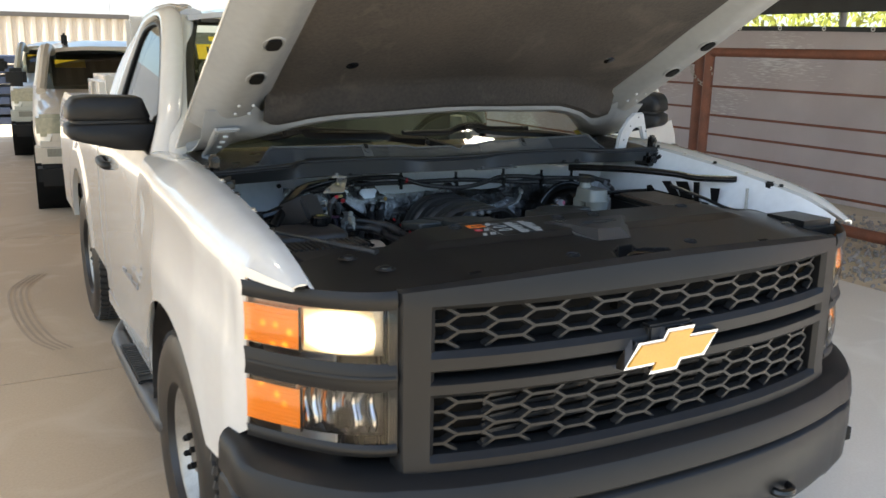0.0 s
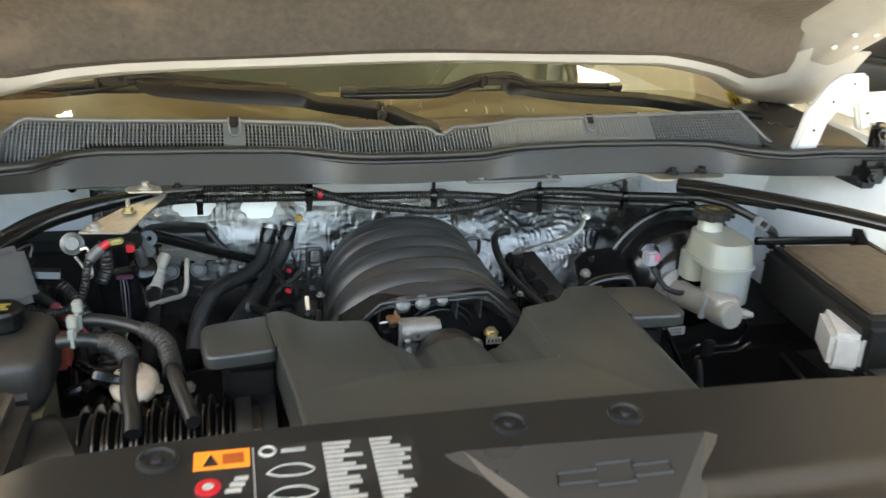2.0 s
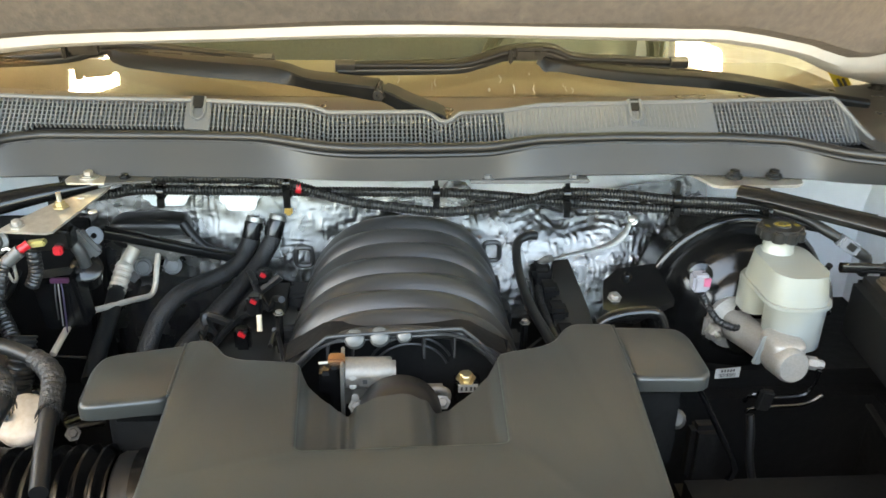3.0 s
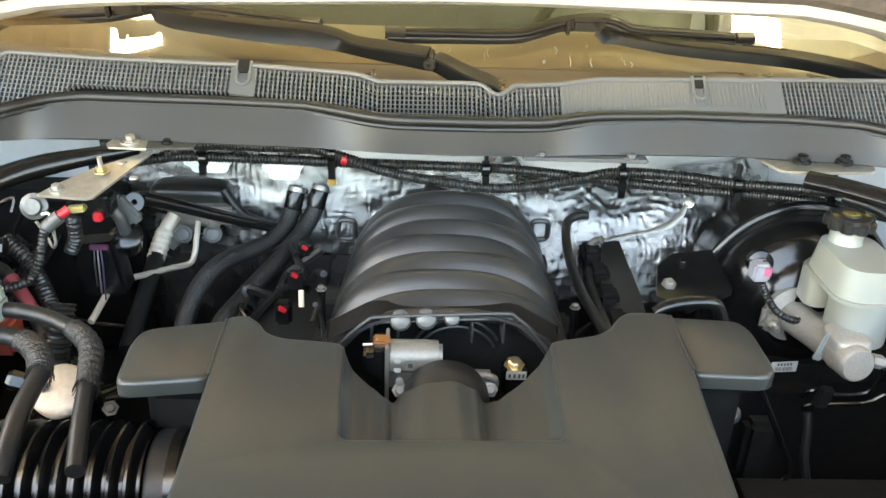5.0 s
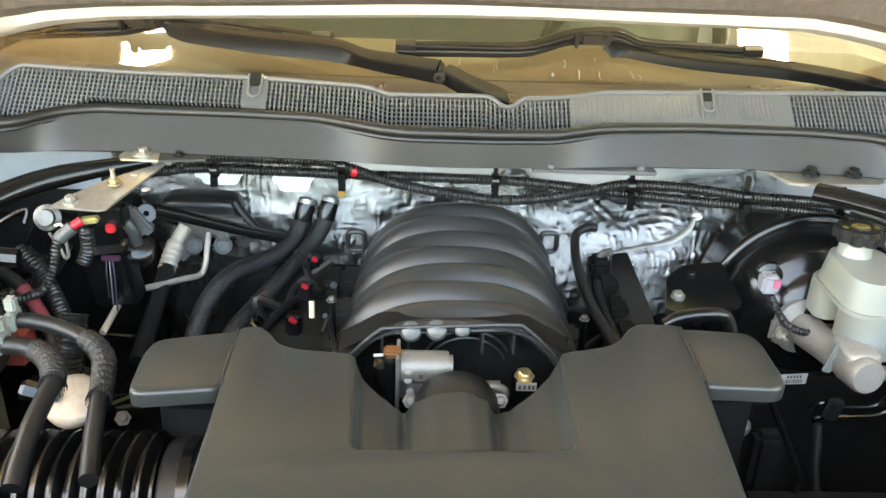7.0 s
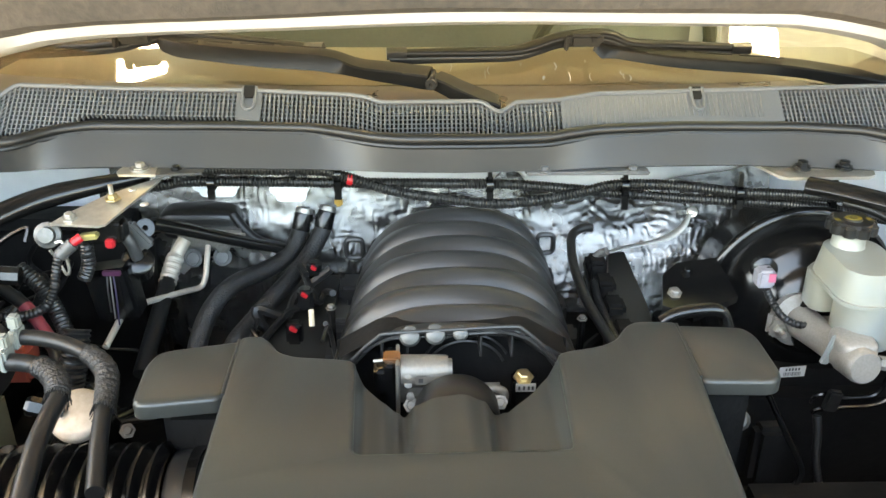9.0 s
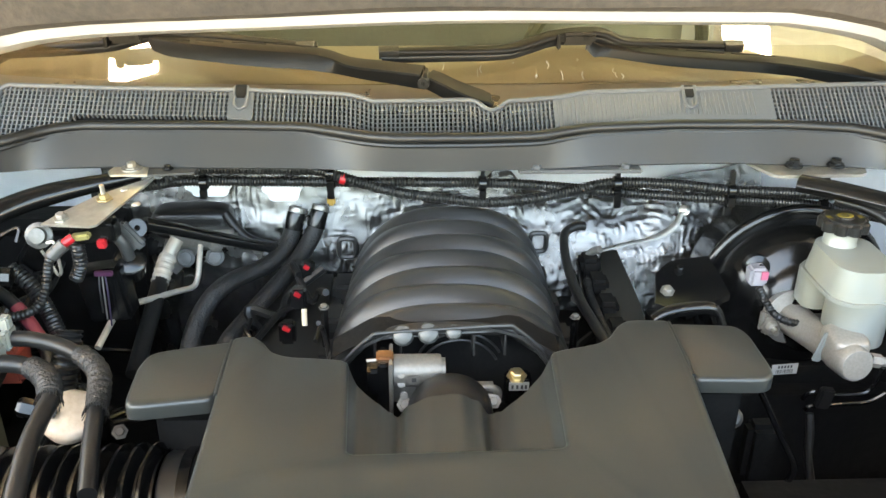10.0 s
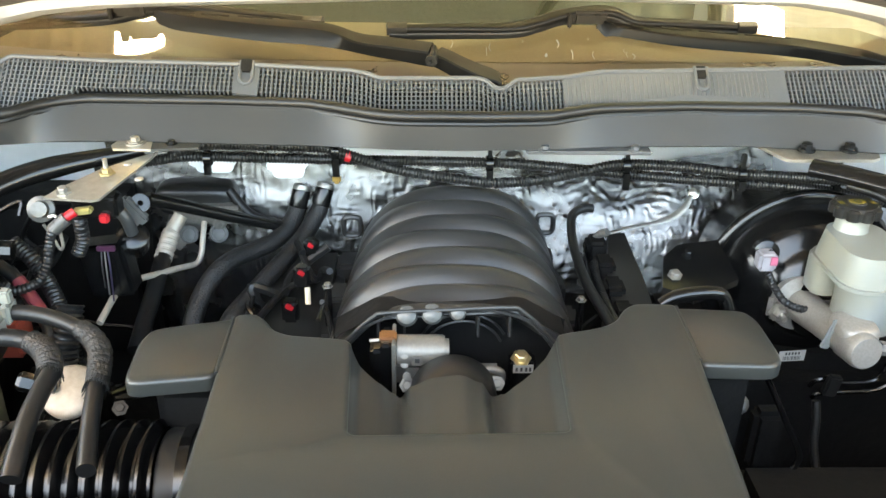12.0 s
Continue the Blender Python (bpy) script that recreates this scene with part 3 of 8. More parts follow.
def swept(profile, line, name, mat, label="", thick=0.0):
    """profile of (outward offset, z) carried along the nose curve."""
    bm, rows = bmesh.new(), []
    for i, p in enumerate(line):
        d = (line[min(i + 1, len(line) - 1)] - line[max(i - 1, 0)]).normalized()
        nrm = Vector((d.y, -d.x, 0))
        rows.append([bm.verts.new((p.x + nrm.x * o, p.y + nrm.y * o, z)) for o, z in (profile(p.x) if callable(profile) else profile)])
    for a, b in zip(rows, rows[1:]):
        for k in range(len(a) - 1):
            bm.faces.new((a[k], b[k], b[k + 1], a[k + 1]))
    if thick:
        thicken(bm, thick)
    return part(name, bm, mat, truck, label, angle=35)

def bumper_profile(x):
    r = 0.02 * max(0, (abs(x) - 0.6) / 0.4)
    f = 1 - 0.6 * min(1, max(0, (abs(x) - 0.945) / 0.035))
    return [(o if o < 0 else o * f, z) for o, z in ((-0.06, 0.700 + r), (0.0, 0.700 + r), (0.035, 0.694 + r), (0.062, 0.680 + r), (0.072, 0.660 + r), (0.079, 0.622), (0.077, 0.619), (0.060, 0.612), (0.060, 0.606), (0.075, 0.598), (0.078, 0.594), (0.081, 0.52), (0.076, 0.43), (0.045, 0.375), (-0.06, 0.365))]
swept(bumper_profile, nose(), "bumper", GREYBLK, "dark grey textured plastic front bumper", 0.006)
swept([(0.0, 0.38), (-0.02, 0.33), (-0.06, 0.28)], nose(), "air_dam", SHADEBLK, "", 0.006)
for s in (-1, 1):
    x = s * 0.40
    part("tow_hook", hose([(x - 0.03, 0.0, 0.47), (x - 0.03, -0.085, 0.465), (x, -0.105, 0.465), (x + 0.03, -0.085, 0.465), (x + 0.03, 0.0, 0.47)], 0.012, 8, 8), GLOSSBLK, truck, "black steel tow hook")

# grille: one moulded frame with two mesh openings and a slot between
grille = thing("grille", "", "")
grille.parent = truck
def bar(z0, z1, x0, x1, name, out=0.0, mat=GREYBLK, tilt=0.0, n=40, back=0.05, lens=None):
    """Moulded bar along the nose between two heights, with rounded front edges."""
    bm, rows = bmesh.new(), []
    for i in range(n + 1):
        x = x0 + (x1 - x0) * i / n
        y = front_y(x)
        a, b = (z0(x) if callable(z0) else z0), (z1(x) if callable(z1) else z1)
        e = min(0.010, (b - a) * 0.35)
        ring = [(y + back, a), (y - out + e, a), (y - out, a + e), (y - out + tilt, b - e), (y - out + tilt + e, b), (y + back, b)]
        rows.append([bm.verts.new((x, p, q)) for p, q in ring])
    for p, q in zip(rows, rows[1:]):
        for k in range(6):
            bm.faces.new((p[k], q[k], q[(k + 1) % 6], p[(k + 1) % 6]))
    bm.faces.new(rows[0]); bm.faces.new(rows[-1][::-1])
    return part(name, bm, mat, grille, angle=50)
def crown(x):
    return 1.162 - 0.036 * (abs(x) / 0.70) ** 2
def grille_frame():
    """One moulded skin with two mesh openings and a slot, each with a bevelled mouth."""
    zs = [0.690, 0.700, 0.721, 0.735, 0.872, 0.884, 0.906, 0.914, 0.932, 0.940, 0.968, 0.982, 1.078, 1.092, 1.115, 1.140, 1.150]
    holes = ((3, 4), (7, 8), (11, 12))
    xs = [-0.700, -0.694, -0.665, -0.636] + [-0.622 + 1.244 * i / 48 for i in range(49)] + [0.636, 0.665, 0.694, 0.700]
    bm, grid = bmesh.new(), []
    n = len(xs) - 1
    for i, x in enumerate(xs):
        col = []
        for j, z in enumerate(zs):
            zz = z if j < 13 else 1.078 + (crown(x) - 1.078) * (z - 1.078) / 0.072
            out = 0.014 + (0.004 if j < 3 else 0) - 0.022 * ease_out((zz - 1.078) / 0.09)
            if j == len(zs) - 1:
                out -= 0.014
            edge = any(j in h and 4 <= i <= n - 4 for h in holes)
            if edge:
                out -= 0.014
            if i in (0, n) or j == 0:
                out -= 0.008
            col.append(bm.verts.new((x, front_y(x) - out, zz)))
        grid.append(col)
    for i in range(n):
        for j in range(len(zs) - 1):
            if 4 <= i < n - 4 and (j, j + 1) in holes:
                continue
            bm.faces.new((grid[i][j], grid[i + 1][j], grid[i + 1][j + 1], grid[i][j + 1]))
    edges = [e for e in bm.edges if len(e.link_faces) == 1]
    r = bmesh.ops.extrude_edge_only(bm, edges=edges)
    for v in r["geom"]:
        if isinstance(v, bmesh.types.BMVert):
            v.co.y += 0.05 if v.co.z < 1.09 else 0.012
            v.co.z -= 0.0 if v.co.z < 1.09 else 0.022
    return part("frame", bm, GREYBLK, grille, "dark grey moulded grille frame", angle=32, face=(0, -1, 0))
def ease_out(t):
    t = max(0.0, min(1.0, t))
    return t * t
grille_frame()
# near-black plate painted as the shade behind the mesh
bar(0.69, 1.12, -0.69, 0.69, "shadow_plate", -0.075, SHADEBLK, back=0.085)

def honeycomb(z0, z1, x0, x1, name):
    """Hexagonal bars with flat tops, cut off at the opening's edges."""
    bm = bmesh.new()
    a, d, h = 0.060, 0.030, (z1 - z0) / (2.5 if z1 - z0 < 0.12 else 3.5)
    def rod(p, q):
        (xa, za), (xb, zb) = p, q
        if max(xa, xb) > x1 + 0.03 or min(xa, xb) < x0 - 0.03:
            return
        za, zb = max(z0, min(z1, za)), max(z0, min(z1, zb))
        if abs(za - zb) < 1e-4 and (za in (z0, z1)):
            return
        ya, yb = front_y(xa) + 0.012, front_y(xb) + 0.012
        u = Vector((xb - xa, 0, zb - za)).normalized()
        w = Vector((-u.z, 0, u.x)) * 0.0070
        A, Bv = Vector((xa, ya, za)), Vector((xb, yb, zb))
        f, g = Vector((0, 0, 0)), Vector((0, 0.02, 0))
        q8 = [bm.verts.new(c) for c in (A - w + g, A - w * 0.5 + f, A + w * 0.5 + f, A + w + g, Bv - w + g, Bv - w * 0.5 + f, Bv + w * 0.5 + f, Bv + w + g)]
        for i in range(3):
            bm.faces.new((q8[i], q8[i + 1], q8[i + 5], q8[i + 4]))
        bm.faces.new((q8[0], q8[4], q8[7], q8[3]))
    n = int((x1 - x0) / (a + d)) + 2
    for i in range(-1, n + 1):
        for j in range(-1, 5):
            cx, cz = x0 + i * (a + d), z0 + (j + 0.5 * (i % 2)) * h
            p = [(cx - a / 2 - d, cz), (cx - a / 2, cz + h / 2), (cx + a / 2, cz + h / 2), (cx + a / 2 + d, cz)]
            if cz > z1 + h / 2 or cz < z0 - h:
                continue
            rod(p[0], p[1]); rod(p[1], p[2]); rod(p[2], p[3])
    return part(name, bm, MESHPL, grille, "grey plastic honeycomb mesh", angle=20)
honeycomb(0.982, 1.078, -0.622, 0.622, "mesh")
honeycomb(0.735, 0.872, -0.622, 0.622, "mesh")
# horizontal shutters behind the lower mesh
for i in range(7):
    part("shutter", boxed(-0.5, 0.28, 0.040, 0.045, 0.745 + 0.018 * i, 0.755 + 0.018 * i), GREYBLK, grille)

# bow shaped badge
def badge(k, y0, y1):
    bm = bmesh.new()
    c = Vector((-0.024, 0, 0.930))
    w, h, t, sl = 0.134 if k == 1 else 0.122, 0.031 if k == 1 else 0.024, 0.054 if k == 1 else 0.045, 0.022
    bx = 0.046 if k == 1 else 0.038
    pts = [(-w - sl, -h), (-bx - sl * 0.6, -h), (-bx - sl * 1.2, -t), (bx - sl * 1.2, -t), (bx - sl * 0.6, -h), (w - sl, -h), (w + sl, h), (bx + sl * 0.6, h), (bx + sl * 1.2, t), (-bx + sl * 1.2, t), (-bx + sl * 0.6, h), (-w + sl, h)]
    fr = [bm.verts.new((c.x + x * 0.96, y0, c.z + z)) for x, z in pts]
    bk = [bm.verts.new((c.x + x, y1, c.z + z * 1.03)) for x, z in pts]
    bm.faces.new(fr); bm.faces.new(bk[::-1])
    for i in range(12):
        bm.faces.new((fr[i], bk[i], bk[(i + 1) % 12], fr[(i + 1) % 12]))
    return bm
bd = part("badge", badge(1, -0.058, -0.03), CHROME, grille, "chrome rimmed gold badge", soft=0.003)
part("badge_inlay", badge(0.9, -0.0615, -0.05), GOLD, bd)
part("badge_mount", boxed(-0.085, 0.055, -0.04, 0.0, 0.93, 0.992), GREYBLK, grille, soft=0.006)

LAMPON = varied_glow("lit_bulb", (1.0, 0.76, 0.42), 0.10, 3.2)
AMBERON = varied_glow("lit_amber", (1.0, 0.30, 0.015), 0.20, 1.1, 26, (0.55, 0.13, 0.005))
def headlight(s):
    """Stacked lamps in a dark bezel that follows the nose round to the fender."""
    h = thing("headlight", "", "")
    h.parent = truck
    def P(x, dy, z):
        return (s * x, front_y(x) + dy, z)
    def strip(name, x0, x1, z0, z1, dy, mat, parent, label="", n=14, depth=0.0, bow=0.0):
        def f(u, v):
            x = x0 + (x1 - x0) * u
            a = z0(x) if callable(z0) else z0
            b = z1(x) if callable(z1) else z1
            return P(x, dy - bow * math.sin(math.pi * v), a + (b - a) * v)
        return part(name, thicken(sheet(bmesh.new(), f, n, 6), 0.006), mat, parent, label)
    top = lambda x: 1.126 - 0.006 * (x - 0.705) / 0.25
    strip("bezel_top", 0.705, 0.972, 1.082, top, -0.004, GREYBLK, h, bow=0.008)
    strip("bezel_middle", 0.705, 0.971, 0.895, 0.962, -0.002, GREYBLK, h, bow=0.01)
    strip("bezel_crease", 0.71, 0.970, 0.922, 0.934, -0.014, GREYBLK, h, bow=0.002)
    strip("bezel_bottom", 0.705, 0.971, 0.742, 0.772, -0.004, GREYBLK, h, bow=0.008)
    strip("bezel_inner", 0.702, 0.722, 0.742, 1.12, -0.004, GREYBLK, h, n=2)
    for z0, z1, lit in ((0.962, 1.082, True), (0.772, 0.895, False)):
        strip("housing", 0.712, 0.968, z0, z1, 0.05, GLOSSBLK if not lit else ZINC, h, "reflector housing")
        strip("amber_lens", 0.880, 0.966, z0 + 0.012, z1 - 0.018, 0.014, AMBERON, h, "amber turn signal lens", bow=0.004)
        for k in range(9):
            zz = z0 + 0.018 + (z1 - z0 - 0.040) * k / 8
            part("lens_rib", hose([P(0.884 + 0.078 * i / 8, 0.0115, zz) for i in range(9)], 0.0016, 5, 1, smooth=False), AMBERON, h)
        part("lamp_divider", hose([P(0.876, 0.016, z0 + 0.006), P(0.876, 0.014, z1 - 0.010)], 0.0035, 6, smooth=False), GREYBLK, h)
        if lit:
            strip("lamp", 0.742, 0.868, z0 + 0.010, z1 - 0.012, 0.028, LAMPON, h, "lit warm white headlamp", bow=0.012)
        else:
            for k in range(8):
                x = 0.728 + 0.128 * k / 7
                part("reflector_facet", sheet(bmesh.new(), lambda u, v: P(x + 0.021 * u, 0.045 - 0.022 * math.sin(math.pi * u) * (1 if k % 2 else 0.4) - 0.01 * math.sin(2 * math.pi * v), z0 + 0.012 + (z1 - z0 - 0.024) * v), 6, 10), CHROME, h)
            part("bulb_shield", boxed(*sorted((s * 0.785, s * 0.825)), front_y(0.8) + 0.01, front_y(0.8) + 0.04, z0 + 0.03, z0 + 0.075), GLOSSBLK, h, soft=0.008)
        part("clear_lens", sheet(bmesh.new(), lambda u, v: P(0.708 + 0.262 * u, -0.002 - 0.010 * math.sin(math.pi * v), z0 - 0.002 + (z1 - z0 + 0.004) * v), 14, 6), LENS, h, "clear plastic lens", face=(s * 0.4, -1, 0)).visible_shadow = False
    return h
for s in (-1, 1):
    headlight(s)

# door, cab and bed skins share one section
def side_x(z, y):
    return 0.985 - lerp_table(y, ((1.45, 0), (1.60, 0.010), (2.4, 0.030), (4.0, 0.062), (5.0, 0.075))) + 0.012 * math.sin(math.pi * max(0, min(1, (z - 0.45) / 0.8))) - 0.03 * max(0, (z - 1.12) / 0.15) ** 2 * (z > 1.12)
def skin(name, s, y0, y1, top, low, label, axle=None):
    ys = [y0 + (y1 - y0) * i / 36 for i in range(37)]
    if axle:
        ys = sorted(ys + [axle + d * 0.475 for d in (-1, -0.995, -0.98, -0.94, 0.94, 0.98, 0.995, 1)])
    bm, cols = bmesh.new(), []
    for y in ys:
        b = arch_low(y, axle, low) if axle else low
        cols.append([bm.verts.new((s * (side_x(z, y) + (0.01 if axle and abs(y - axle) < 0.55 and k > 10 else 0)), y, z)) for k, z in ((k, top + (b - top) * k / 16) for k in range(17))])
    for a, b in zip(cols, cols[1:]):
        for i in range(16):
            bm.faces.new((a[i], b[i], b[i + 1], a[i + 1]))
    thicken(bm, 0.03)
    return part(name, bm, WHITE, truck, label, angle=50)
HINGE = Vector((0.965, 1.50, 0))
SWING = Matrix.Translation(HINGE) @ Matrix.Rotation(radians(-61), 4, "Z") @ Matrix.Translation(-HINGE)
doors = {}
for s in (-1, 1):
    doors[s] = skin("door", s, 1.500, 2.60, 1.262, 0.47, "white door standing open" if s > 0 else "white closed door")
    skin("cab_corner", s, 2.61, 2.80, 1.27, 0.47, "white cab corner panel")
    skin("bed_side", s, 2.83, 4.98, 1.29, 0.55, "white pickup bed side", RAX)
    part("rocker", boxed(*sorted((s * 0.88, s * 0.95)), 1.40, 2.82, 0.38, 0.475), WHITE, truck, soft=0.02)
part("tailgate", boxed(-0.87, 0.87, 4.95, 4.99, 0.6, 1.28), WHITE, truck, soft=0.01)
part("bed_floor", boxed(-0.87, 0.87, 2.83, 4.95, 0.62, 0.66), SHADEBLK, truck)
part("underbody", boxed(-0.80, 0.80, 0.5, 4.9, 0.30, 0.44), SHADEBLK, truck)

# cab shell: pillars, roof, glass
def upper(s, name, pts, r, mat=WHITE, parent=truck, label="", flat=0.6):
    return part(name, hose([(s * x, y, z) for x, y, z in pts], r, 10, 10, flat=flat), mat, parent, label)
def screen(u, v):
    """Windscreen: u across, v up."""
    k = 2 * u - 1
    w = 0.80 - 0.12 * v
    x = k * w
    y = 1.255 + 0.10 * abs(k) ** 3 + 0.70 * v
    return x, y - 0.02 * math.sin(math.pi * v), 1.280 + 0.456 * v + 0.01 * math.sin(math.pi * v)
g = part("windshield", sheet(bmesh.new(), screen, 32, 14), GLASS, truck, "raked tinted windshield glass", face=(0, -1, 1))
g.visible_shadow = False
for s in (-1, 1):
    upper(s, "a_pillar", [(0.872, 1.36, 1.26), (0.822, 1.57, 1.42), (0.765, 1.80, 1.585), (0.70, 2.0, 1.71), (0.66, 2.2, 1.765)], 0.040)
    upper(s, "b_pillar", [(0.94, 2.52, 1.24), (0.845, 2.48, 1.52), (0.72, 2.42, 1.74)], 0.06)
    upper(s, "roof_rail", [(0.67, 2.02, 1.735), (0.675, 2.3, 1.762), (0.68, 2.55, 1.758), (0.68, 2.78, 1.73)], 0.05)
    upper(s, "screen_seal", [(0.815, 1.36, 1.292), (0.78, 1.60, 1.46), (0.735, 1.80, 1.60), (0.675, 1.98, 1.705)], 0.020, RUBBER)
part("roof", thicken(sheet(bmesh.new(), lambda u, v: ((2 * u - 1) * 0.70, 1.95 + 0.84 * v, 1.735 + 0.055 * (1 - (2 * u - 1) ** 4) * (0.55 + 0.45 * math.sin(math.pi * min(1, v * 1.2)))), 20, 14), 0.02), WHITE, truck, "white cab roof")
part("cab_back", boxed(-0.90, 0.90, 2.75, 2.79, 0.6, 1.30), WHITE, truck, soft=0.02)
for s in (-1, 1):
    part("back_pillar", boxed(*sorted((s * 0.60, s * 0.80)), 2.73, 2.78, 1.28, 1.745), WHITE, truck, soft=0.02)
part("rear_window", sheet(bmesh.new(), lambda u, v: (-0.61 + 1.22 * u, 2.755, 1.30 + 0.38 * v), 4, 2), glass("rear_glass", (0.16, 0.17, 0.14)), truck, face=(0, -1, 0)).visible_shadow = False
# cab inside
inside = thing("cab_interior", "", "")
inside.parent = truck
part("dashboard", thicken(sheet(bmesh.new(), lambda u, v: ((2 * u - 1) * 0.76, 1.30 + 0.42 * v, 1.275 - 0.03 * v + 0.01 * math.sin(3 * v) - 0.16 * max(0, v - 0.8) * 5 * 0.5), 20, 10), 0.03), surface("tan_dash_vinyl", (0.24, 0.185, 0.13), (0.19, 0.145, 0.10), 0.5, grain=300, blotch=5, bump=0.1, step=0.001), inside, "dusty tan dashboard top")
part("bench_seat", boxed(-0.68, 0.68, 2.30, 2.50, 0.85, 1.36), TRIMGREY, inside, soft=0.05)
for x in (-0.4, 0.4):
    part("headrest", pillow(x - 0.14, x + 0.14, 2.42, 2.52, 1.37, 1.56), TRIMGREY, inside)
part("headliner", boxed(-0.64, 0.64, 1.98, 2.74, 1.712, 1.727), surface("grey_headliner", (0.16, 0.15, 0.13), rough=0.9), inside)
bm = bmesh.new()
lathe(bm, [(0.19 + 0.015 * math.cos(a), 0.015 * math.sin(a)) for a in (i * math.pi / 4 for i in range(9))], Matrix.Translation((0.38, 1.86, 1.20)) @ Euler((radians(-60), 0, 0)).to_matrix().to_4x4(), 32)
part("steering_wheel", bm, RUBBER, inside)
part("cab_floor", boxed(-0.9, 0.9, 1.3, 2.75, 0.5, 0.55), SHADEBLK, inside)

def mirror(s):
    """Folding door mirror: housing over a seam, lower shell and foot."""
    def shell(name, outline, y0, y1, parent, label="", soft=0.02):
        line = [Vector((x, z, 0)) for x, z in outline]
        pts = [p for i in range(len(line)) for p in (line[i].lerp(line[i - 1], 0.22), line[i].lerp((line[i - 1] + line[(i + 1) % len(line)]) / 2, 0.10), line[i].lerp(line[(i + 1) % len(line)], 0.22))]
        c = sum(pts, Vector()) / len(pts)
        bm, rings = bmesh.new(), []
        for k, y in ((0.80, y0), (0.93, y0 + 0.006), (0.985, y0 + 0.018), (1.0, y0 + 0.035), (1.0, y1 - 0.02), (0.97, y1 - 0.006), (0.9, y1)):
            rings.append([bm.verts.new((s * (c.x + (p.x - c.x) * k - 0.042), y, c.y + (p.y - c.y) * k)) for p in pts])
        for p, q in zip(rings, rings[1:]):
            for i in range(len(pts)):
                j = (i + 1) % len(pts)
                bm.faces.new((p[i], p[j], q[j], q[i]))
        bm.faces.new(rings[0]); bm.faces.new(rings[-1][::-1])
        return part(name, bm, GREYBLK, parent, label, angle=70)
    m = shell("mirror", [(1.232, 1.368), (1.226, 1.42), (1.205, 1.448), (1.15, 1.456), (0.985, 1.450), (0.974, 1.42), (0.955, 1.368)], 1.59, 1.74, doors[s], "black folding door mirror", 0.03)
    shell("mirror_core", [(1.215, 1.42), (1.215, 1.32), (0.955, 1.30), (0.965, 1.42)], 1.596, 1.73, m, "", 0.016)
    shell("mirror_shell", [(1.232, 1.366), (1.235, 1.325), (1.215, 1.306), (1.06, 1.268), (0.945, 1.262), (0.925, 1.30), (0.93, 1.366)], 1.588, 1.74, m, "", 0.016)
    shell("mirror_foot", [(0.99, 1.364), (0.885, 1.364), (0.905, 1.212), (0.935, 1.202), (0.99, 1.255)], 1.62, 1.80, m, "", 0.016)
    return m
for s in (-1, 1):
    mirror(s)
    d = doors[s]
    part("handle", hose([(s * 0.955, 2.35, 1.118), (s * 0.985, 2.37, 1.12), (s * 0.985, 2.52, 1.125), (s * 0.955, 2.54, 1.125)], 0.018, 10, 8), GREYBLK if s < 0 else TRIMGREY, d, "black door handle" if s < 0 else "grey door handle")
    upper(s, "window_frame", [(0.92, 1.44, 1.27), (0.872, 1.52, 1.40), (0.815, 1.71, 1.575), (0.775, 1.885, 1.69), (0.755, 2.02, 1.742), (0.755, 2.18, 1.745), (0.775, 2.31, 1.705), (0.815, 2.36, 1.60), (0.86, 2.39, 1.48), (0.94, 2.41, 1.26)], 0.040, WHITE, d)
    pane = [(0.945, 1.47, 1.262), (0.900, 1.53, 1.385), (0.846, 1.72, 1.545), (0.806, 1.89, 1.658), (0.790, 2.01, 1.700), (0.788, 2.14, 1.704), (0.802, 2.255, 1.675), (0.832, 2.29, 1.597), (0.872, 2.31, 1.482), (0.945, 2.33, 1.262)]
    upper(s, "window_seal", pane, 0.014, RUBBER, d)
    gl = bmesh.new()
    gl.faces.new([gl.verts.new((s * x, y, z)) for x, y, z in pane])
    part("window", gl, SIDEGLASS, d, "tinted door window", face=(s, 0, 0.2))
doors[1].matrix_basis = SWING

# step tube under the door
STEPBLK = surface("worn_black_steel", (0.03, 0.032, 0.035), (0.06, 0.06, 0.06), 0.38, grain=90, blotch=8, bump=0.06, step=0.002)
step = part("side_step", hose([(-0.86, 1.20, 0.42), (-0.955, 1.30, 0.37), (-0.975, 1.45, 0.355), (-0.975, 2.20, 0.355), (-0.96, 2.36, 0.36), (-0.88, 2.46, 0.42)], 0.040, 14, 10), STEPBLK, truck, "black tubular side step")
part("step_pad", boxed(-1.008, -0.942, 1.66, 2.12, 0.382, 0.400), RUBBER, step, "ribbed rubber step pad", soft=0.006)
for k in range(14):
    part("pad_rib", boxed(-1.0, -0.95, 1.72 + 0.026 * k, 1.734 + 0.026 * k, 0.399, 0.404), TYRE, step)
step2 = part("side_step", hose([(0.86, 1.20, 0.42), (0.955, 1.30, 0.37), (0.975, 1.45, 0.355), (0.975, 2.20, 0.355), (0.96, 2.36, 0.36), (0.88, 2.46, 0.42)], 0.040, 14, 10), STEPBLK, truck, "black tubular side step")

# small grey lettering on the door, drawn as bars
for k in range(8):
    y = 1.61 + 0.042 * k
    part("fender_badge", boxed(-1.0005, -0.994, y, y + 0.026, 0.765, 0.785 - 0.004 * (k % 3)), surface("grey_badge", (0.25, 0.25, 0.26), rough=0.3) if k == 0 else bpy.data.materials["grey_badge"], doors[-1])

